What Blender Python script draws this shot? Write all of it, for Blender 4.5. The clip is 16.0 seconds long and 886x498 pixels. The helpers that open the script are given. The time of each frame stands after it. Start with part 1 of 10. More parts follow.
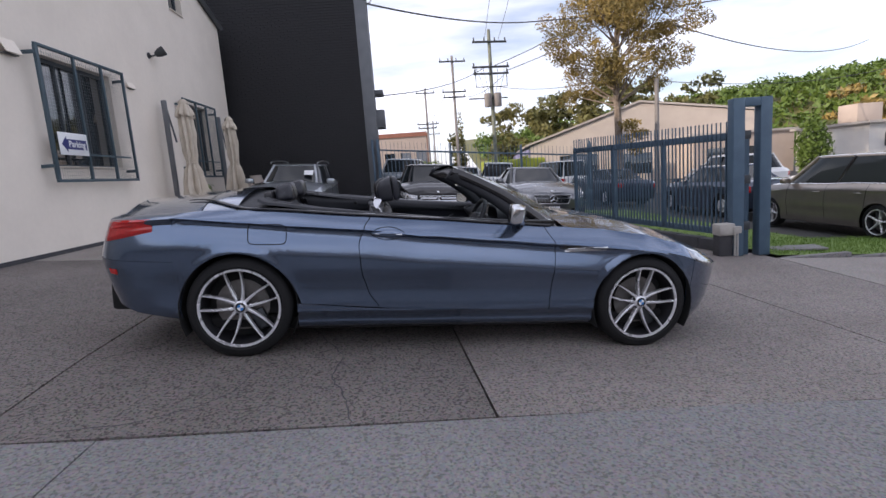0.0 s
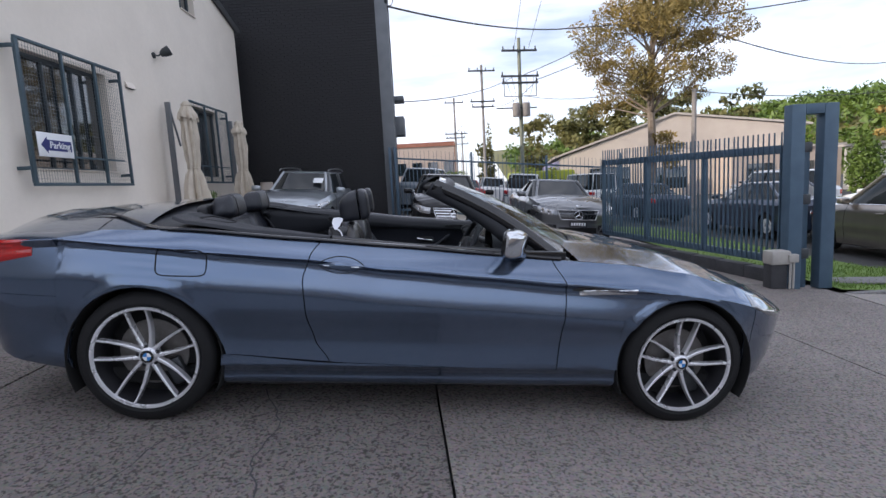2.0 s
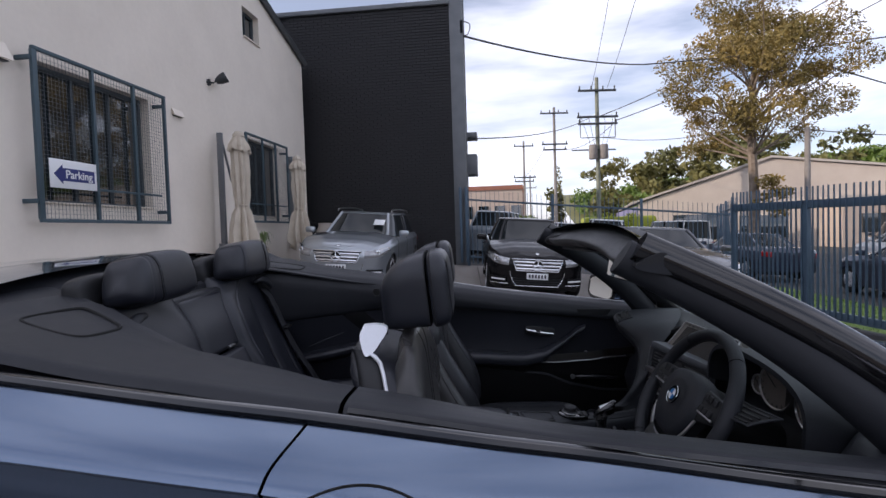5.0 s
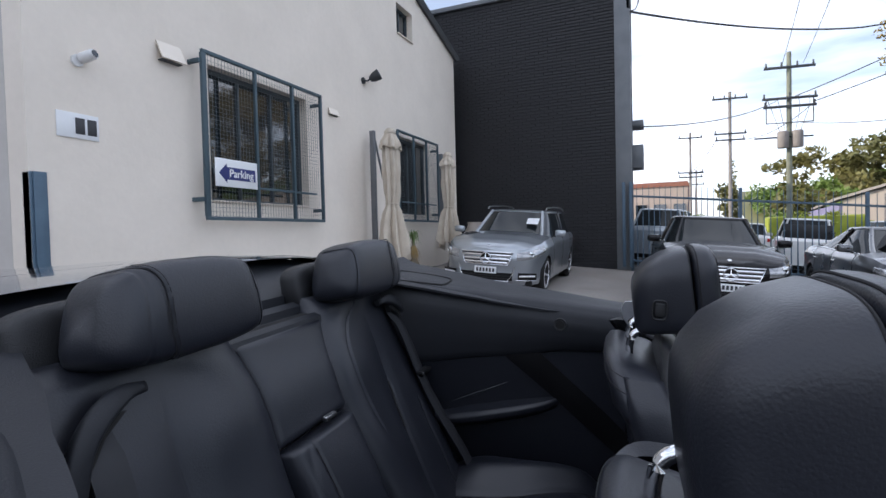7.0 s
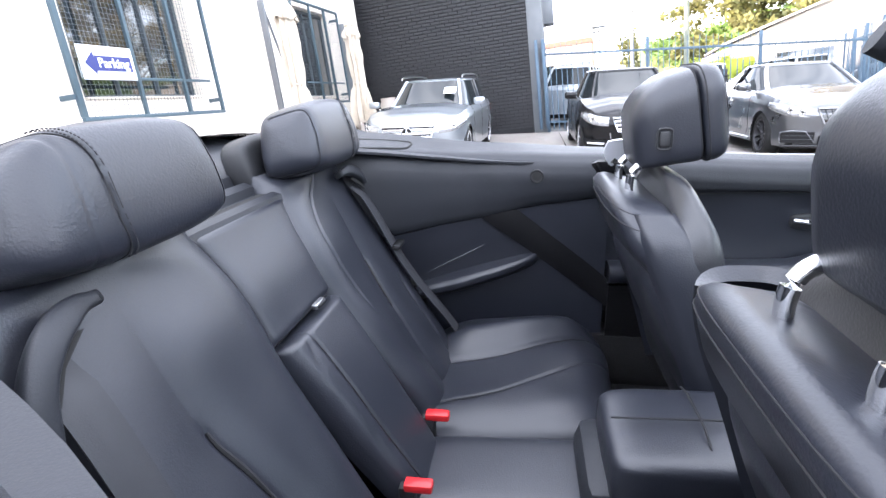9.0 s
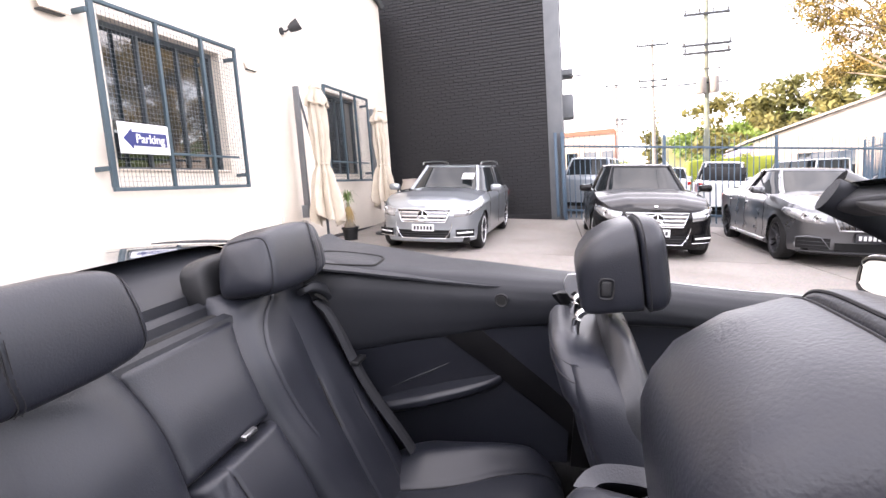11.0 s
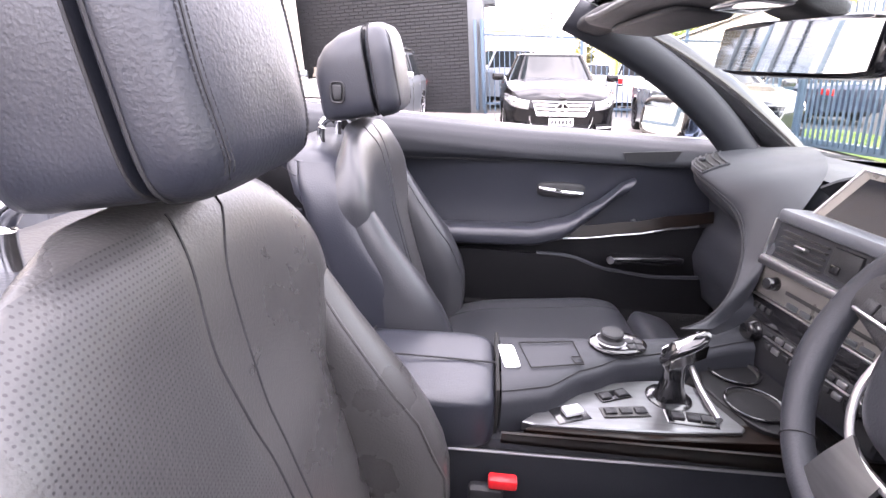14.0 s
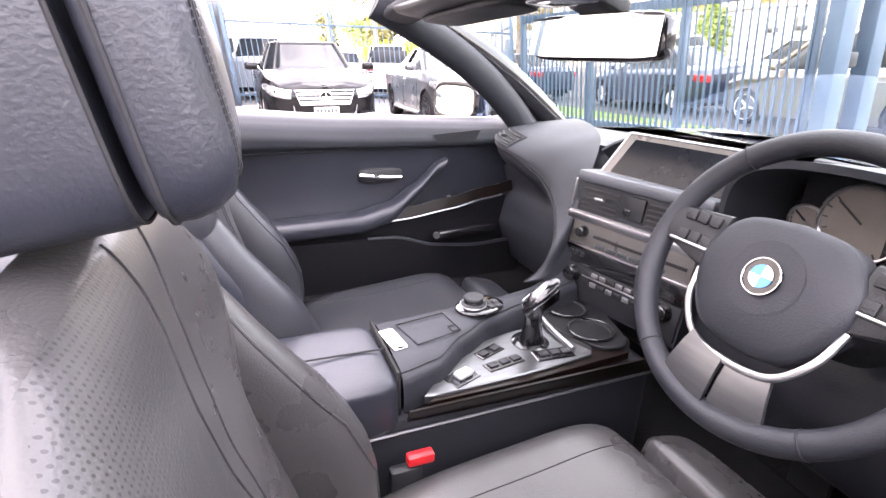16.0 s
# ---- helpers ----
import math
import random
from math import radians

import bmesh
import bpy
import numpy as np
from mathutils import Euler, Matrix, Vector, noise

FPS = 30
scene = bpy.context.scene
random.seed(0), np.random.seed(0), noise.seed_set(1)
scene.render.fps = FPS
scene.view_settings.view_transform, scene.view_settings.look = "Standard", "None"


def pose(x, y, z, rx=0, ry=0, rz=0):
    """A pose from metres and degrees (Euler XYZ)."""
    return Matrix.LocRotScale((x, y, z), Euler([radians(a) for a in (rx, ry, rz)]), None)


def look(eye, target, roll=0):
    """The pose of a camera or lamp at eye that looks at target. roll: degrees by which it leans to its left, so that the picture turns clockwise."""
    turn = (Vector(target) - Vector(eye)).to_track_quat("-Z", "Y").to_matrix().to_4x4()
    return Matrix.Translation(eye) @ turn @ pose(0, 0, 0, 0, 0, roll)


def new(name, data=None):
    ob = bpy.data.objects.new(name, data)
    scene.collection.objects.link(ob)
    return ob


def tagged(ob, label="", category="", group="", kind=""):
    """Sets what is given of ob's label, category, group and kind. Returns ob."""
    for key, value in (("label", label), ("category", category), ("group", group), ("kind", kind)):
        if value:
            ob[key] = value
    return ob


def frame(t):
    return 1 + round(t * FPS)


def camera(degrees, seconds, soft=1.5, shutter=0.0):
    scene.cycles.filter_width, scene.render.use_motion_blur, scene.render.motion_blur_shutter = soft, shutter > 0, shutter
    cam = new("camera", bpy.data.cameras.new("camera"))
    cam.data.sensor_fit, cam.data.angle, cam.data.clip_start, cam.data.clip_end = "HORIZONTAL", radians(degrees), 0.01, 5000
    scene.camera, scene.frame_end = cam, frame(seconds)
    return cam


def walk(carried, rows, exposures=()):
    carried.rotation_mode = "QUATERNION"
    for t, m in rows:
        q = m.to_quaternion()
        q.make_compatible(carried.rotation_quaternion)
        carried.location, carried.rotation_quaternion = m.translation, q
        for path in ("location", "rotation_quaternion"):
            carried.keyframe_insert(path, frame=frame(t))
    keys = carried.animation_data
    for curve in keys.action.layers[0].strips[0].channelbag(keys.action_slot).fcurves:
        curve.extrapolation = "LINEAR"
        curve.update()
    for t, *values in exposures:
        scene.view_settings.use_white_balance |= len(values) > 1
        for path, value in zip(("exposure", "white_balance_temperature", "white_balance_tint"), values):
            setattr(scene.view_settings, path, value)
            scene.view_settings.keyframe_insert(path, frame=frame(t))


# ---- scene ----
cam = camera(81.9, 16.0, soft=1.5, shutter=0.0)
PATH = [
    (0, (-0.148, -4.412, 1.237), (-0.034, -2.438, 0.941), -4.3),
    (0.5, (0.035, -4.302, 1.242), (0.116, -2.324, 0.959), -3.8),
    (1, (0.174, -4.132, 1.239), (0.212, -2.15, 0.972), -3.4),
    (1.5, (0.21, -3.855, 1.223), (0.222, -1.872, 0.968), -3.2),
    (2, (0.193, -3.546, 1.239), (0.204, -1.562, 0.987), -3.1),
    (2.5, (0.156, -3.221, 1.234), (0.151, -1.236, 0.99), -3.1),
    (3, (0.086, -2.902, 1.25), (0.02, -0.915, 1.026), -2.8),
    (5.3, (-0.155, -1.538, 1.285), (-0.432, 0.441, 1.225), -2.0),
    (5.5, (-0.198, -1.42, 1.278), (-0.519, 0.554, 1.225), -2.2),
    (6, (-0.25, -1.194, 1.289), (-0.742, 0.744, 1.255), -2.2),
    (6.5, (-0.319, -1.021, 1.29), (-0.998, 0.86, 1.266), -1.7),
    (7, (-0.407, -0.921, 1.277), (-1.186, 0.92, 1.219), -1.4),
    (7.5, (-0.493, -0.871, 1.249), (-1.294, 0.953, 1.065), -1.6),
    (8, (-0.554, -0.855, 1.217), (-1.327, 0.951, 0.842), -3.3),
    (8.5, (-0.58, -0.845, 1.21), (-1.162, 1.002, 0.709), -6.5),
    (8.7, (-0.586, -0.841, 1.213), (-1.084, 1.02, 0.678), -7.5),
    (10.8, (-0.506, -0.802, 1.313), (-1.047, 1.096, 0.989), -4.4),
    (11, (-0.433, -0.791, 1.327), (-0.989, 1.114, 1.083), -4.0),
    (11.5, (-0.218, -0.801, 1.339), (-0.743, 1.123, 1.199), -3.7),
    (12, (-0.07, -0.761, 1.256), (-0.543, 1.177, 1.107), -3.4),
    (12.5, (-0.034, -0.767, 1.192), (-0.459, 1.162, 0.874), -3.5),
    (13, (-0.028, -0.787, 1.162), (-0.402, 1.124, 0.709), -3.8),
    (13.5, (-0.031, -0.801, 1.138), (-0.379, 1.091, 0.589), -4.0),
    (14, (-0.035, -0.812, 1.12), (-0.354, 1.061, 0.493), -3.4),
    (14.5, (-0.043, -0.821, 1.099), (-0.297, 1.041, 0.417), -2.6),
    (15, (-0.066, -0.823, 1.089), (-0.105, 1.044, 0.373), -1.5),
    (15.5, (-0.125, -0.823, 1.098), (0.094, 1.029, 0.374), -2.1),
    (16, (-0.195, -0.811, 1.13), (0.327, 0.98, 0.41), -4.2),
]
EXPOSURES = [(0, 0.14, 6250, 20), (2, 0.22, 6050, 16), (3, 0.33, 5980, 17), (5.5, -0.08, 6150, 20), (6.5, 0.05, 6000, 16), (7.5, 0.95, 5900, 12), (8.0, 1.77, 5750, 11), (8.5, 2.8, 6000, 14), (8.7, 2.8, 6100, 14), (10.8, 2.5, 6950, 22), (11.0, 2.2, 7000, 22),
             (11.5, 1.2, 6300, 8), (12.0, 0.85, 5750, 7), (12.5, 1.55, 5350, 9), (13.0, 2.85, 6100, 13), (14.0, 3.55, 6950, 28), (16.0, 3.64, 7050, 28)]
walk(cam, [(t, look(eye, target, roll)) for t, eye, target, roll in PATH], EXPOSURES)

# ---- daylight: low sun over the roof behind the white wall, thin bright cloud ----
SUN_AZ, SUN_EL = radians(200), radians(24)      # compass of the sun in the plan: 180 is -x
world = bpy.data.worlds.new("sky")
scene.world = world
world.use_nodes = True
wn, wl = world.node_tree.nodes, world.node_tree.links
wn.clear()
w_out, w_bg, w_mix = wn.new("ShaderNodeOutputWorld"), wn.new("ShaderNodeBackground"), wn.new("ShaderNodeMix")
w_sky, w_tc, w_map = wn.new("ShaderNodeTexSky"), wn.new("ShaderNodeTexCoord"), wn.new("ShaderNodeMapping")
w_noise, w_ramp = wn.new("ShaderNodeTexNoise"), wn.new("ShaderNodeValToRGB")
w_sky.sky_type, w_sky.sun_disc, w_sky.sun_elevation = "NISHITA", False, SUN_EL
w_sky.sun_rotation = radians(90) - SUN_AZ
w_mix.data_type = "RGBA"
w_map.inputs["Scale"].default_value = (1.0, 1.6, 5.0)
w_noise.inputs["Scale"].default_value, w_noise.inputs["Detail"].default_value = 2.2, 7
w_ramp.color_ramp.elements[0].position, w_ramp.color_ramp.elements[1].position = 0.38, 0.64
w_ramp.color_ramp.elements[0].color = (0.22, 0.22, 0.22, 1)
w_mix.inputs["B"].default_value = (9.8, 10.1, 10.6, 1)
w_bg.inputs["Strength"].default_value = 0.135
wl.new(w_tc.outputs["Generated"], w_map.inputs["Vector"])
wl.new(w_map.outputs["Vector"], w_noise.inputs["Vector"])
wl.new(w_noise.outputs["Fac"], w_ramp.inputs["Fac"])
wl.new(w_ramp.outputs["Color"], w_mix.inputs["Factor"])
wl.new(w_sky.outputs["Color"], w_mix.inputs["A"])
wl.new(w_mix.outputs["Result"], w_bg.inputs["Color"])
wl.new(w_bg.outputs["Background"], w_out.inputs["Surface"])
sun = new("sun", bpy.data.lights.new("sun", "SUN"))
sun.data.energy, sun.data.angle, sun.data.color = 3.4, radians(0.6), (1.0, 0.86, 0.66)
sun_way = Vector((math.cos(SUN_AZ) * math.cos(SUN_EL), math.sin(SUN_AZ) * math.cos(SUN_EL), math.sin(SUN_EL)))
sun.matrix_world = look(tuple(sun_way * 60), (0, 0, 0))

# ---- materials ----
def surface(name, a, b=None, scale=8.0, rough=0.5, metal=0.0, bump=0.0, bscale=60.0, coat=0.0, spread=0.12, fine=None, spec=0.5, rand=0.0, stretch=(1, 1, 1), grain=0.0):
    """Two tones mixed by coarse and fine noise, with rough variation and a fine relief."""
    m = bpy.data.materials.new(name)
    m.use_nodes = True
    n, l = m.node_tree.nodes, m.node_tree.links
    p = n["Principled BSDF"]
    b = b or tuple(c * 0.8 for c in a)
    tc, mp = n.new("ShaderNodeTexCoord"), n.new("ShaderNodeMapping")
    mp.inputs["Scale"].default_value = stretch
    l.new(tc.outputs["Object"], mp.inputs["Vector"])
    n1, n2 = n.new("ShaderNodeTexNoise"), n.new("ShaderNodeTexNoise")
    n1.inputs["Scale"].default_value, n1.inputs["Detail"].default_value = scale, 5
    n2.inputs["Scale"].default_value, n2.inputs["Detail"].default_value = fine or bscale, 4
    l.new(mp.outputs["Vector"], n1.inputs["Vector"])
    l.new(mp.outputs["Vector"], n2.inputs["Vector"])
    add = n.new("ShaderNodeMath")
    add.operation = "MULTIPLY_ADD"
    add.inputs[1].default_value = 0.45
    l.new(n2.outputs["Fac"], add.inputs[0])
    l.new(n1.outputs["Fac"], add.inputs[2])
    ramp = n.new("ShaderNodeMapRange")
    ramp.inputs["From Min"].default_value, ramp.inputs["From Max"].default_value = 0.5, 0.95
    l.new(add.outputs[0], ramp.inputs["Value"])
    mix = n.new("ShaderNodeMix")
    mix.data_type = "RGBA"
    mix.inputs["A"].default_value, mix.inputs["B"].default_value = (*a, 1), (*b, 1)
    l.new(ramp.outputs["Result"], mix.inputs["Factor"])
    col = mix.outputs["Result"]
    if rand:
        oi, hs, mr = n.new("ShaderNodeObjectInfo"), n.new("ShaderNodeHueSaturation"), n.new("ShaderNodeMapRange")
        mr.inputs["To Min"].default_value, mr.inputs["To Max"].default_value = 1 - rand, 1 + rand
        l.new(oi.outputs["Random"], mr.inputs["Value"])
        l.new(mr.outputs["Result"], hs.inputs["Value"])
        l.new(col, hs.inputs["Color"])
        col = hs.outputs["Color"]
    l.new(col, p.inputs["Base Color"])
    rr = n.new("ShaderNodeMapRange")
    rr.inputs["To Min"].default_value, rr.inputs["To Max"].default_value = max(0.02, rough - spread), min(1, rough + spread)
    l.new(n1.outputs["Fac"], rr.inputs["Value"])
    l.new(rr.outputs["Result"], p.inputs["Roughness"])
    p.inputs["Metallic"].default_value = metal
    p.inputs["Coat Weight"].default_value, p.inputs["Coat Roughness"].default_value = coat, 0.04
    p.inputs["Specular IOR Level"].default_value = spec
    if bump:
        bp = n.new("ShaderNodeBump")
        bp.inputs["Strength"].default_value, bp.inputs["Distance"].default_value = bump, 0.01
        l.new(n2.outputs["Fac"], bp.inputs["Height"])
        if grain:                                    # pebbled hide: small cells under long shallow wrinkles
            vo, wr, b2, b3 = n.new("ShaderNodeTexVoronoi"), n.new("ShaderNodeTexNoise"), n.new("ShaderNodeBump"), n.new("ShaderNodeBump")
            vo.feature, vo.inputs["Scale"].default_value = "SMOOTH_F1", grain
            wr.inputs["Scale"].default_value, wr.inputs["Detail"].default_value, wr.inputs["Distortion"].default_value = 16, 3, 1.2
            b2.inputs["Strength"].default_value, b2.inputs["Distance"].default_value = 0.40, 0.0006
            b3.inputs["Strength"].default_value, b3.inputs["Distance"].default_value = 0.08, 0.0020
            l.new(mp.outputs["Vector"], vo.inputs["Vector"])
            l.new(mp.outputs["Vector"], wr.inputs["Vector"])
            l.new(vo.outputs["Distance"], b2.inputs["Height"])
            l.new(wr.outputs["Fac"], b3.inputs["Height"])
            l.new(b3.outputs["Normal"], b2.inputs["Normal"])
            l.new(b2.outputs["Normal"], bp.inputs["Normal"])
        l.new(bp.outputs["Normal"], p.inputs["Normal"])
    return m


def glass(name, tint=(0.9, 0.95, 0.93), dim=0.1, rough=0.0):
    """Thin pane: mostly clear, glossier where seen aslant."""
    m = bpy.data.materials.new(name)
    m.use_nodes = True
    n, l = m.node_tree.nodes, m.node_tree.links
    n.clear()
    out, mix, tr, gl, lw, pw, ma = (n.new(k) for k in ("ShaderNodeOutputMaterial", "ShaderNodeMixShader", "ShaderNodeBsdfTransparent", "ShaderNodeBsdfGlossy", "ShaderNodeLayerWeight", "ShaderNodeMath", "ShaderNodeMath"))
    tr.inputs["Color"].default_value = (*[c * (1 - dim) for c in tint], 1)
    gl.inputs["Roughness"].default_value = rough
    pw.operation, ma.operation = "POWER", "MULTIPLY_ADD"
    pw.inputs[1].default_value, ma.inputs[1].default_value, ma.inputs[2].default_value = 5.0, 0.85, 0.05
    l.new(lw.outputs["Facing"], pw.inputs[0])
    l.new(pw.outputs[0], ma.inputs[0])
    l.new(ma.outputs[0], mix.inputs[0])
    l.new(tr.outputs[0], mix.inputs[1])
    l.new(gl.outputs[0], mix.inputs[2])
    l.new(mix.outputs[0], out.inputs["Surface"])
    return m


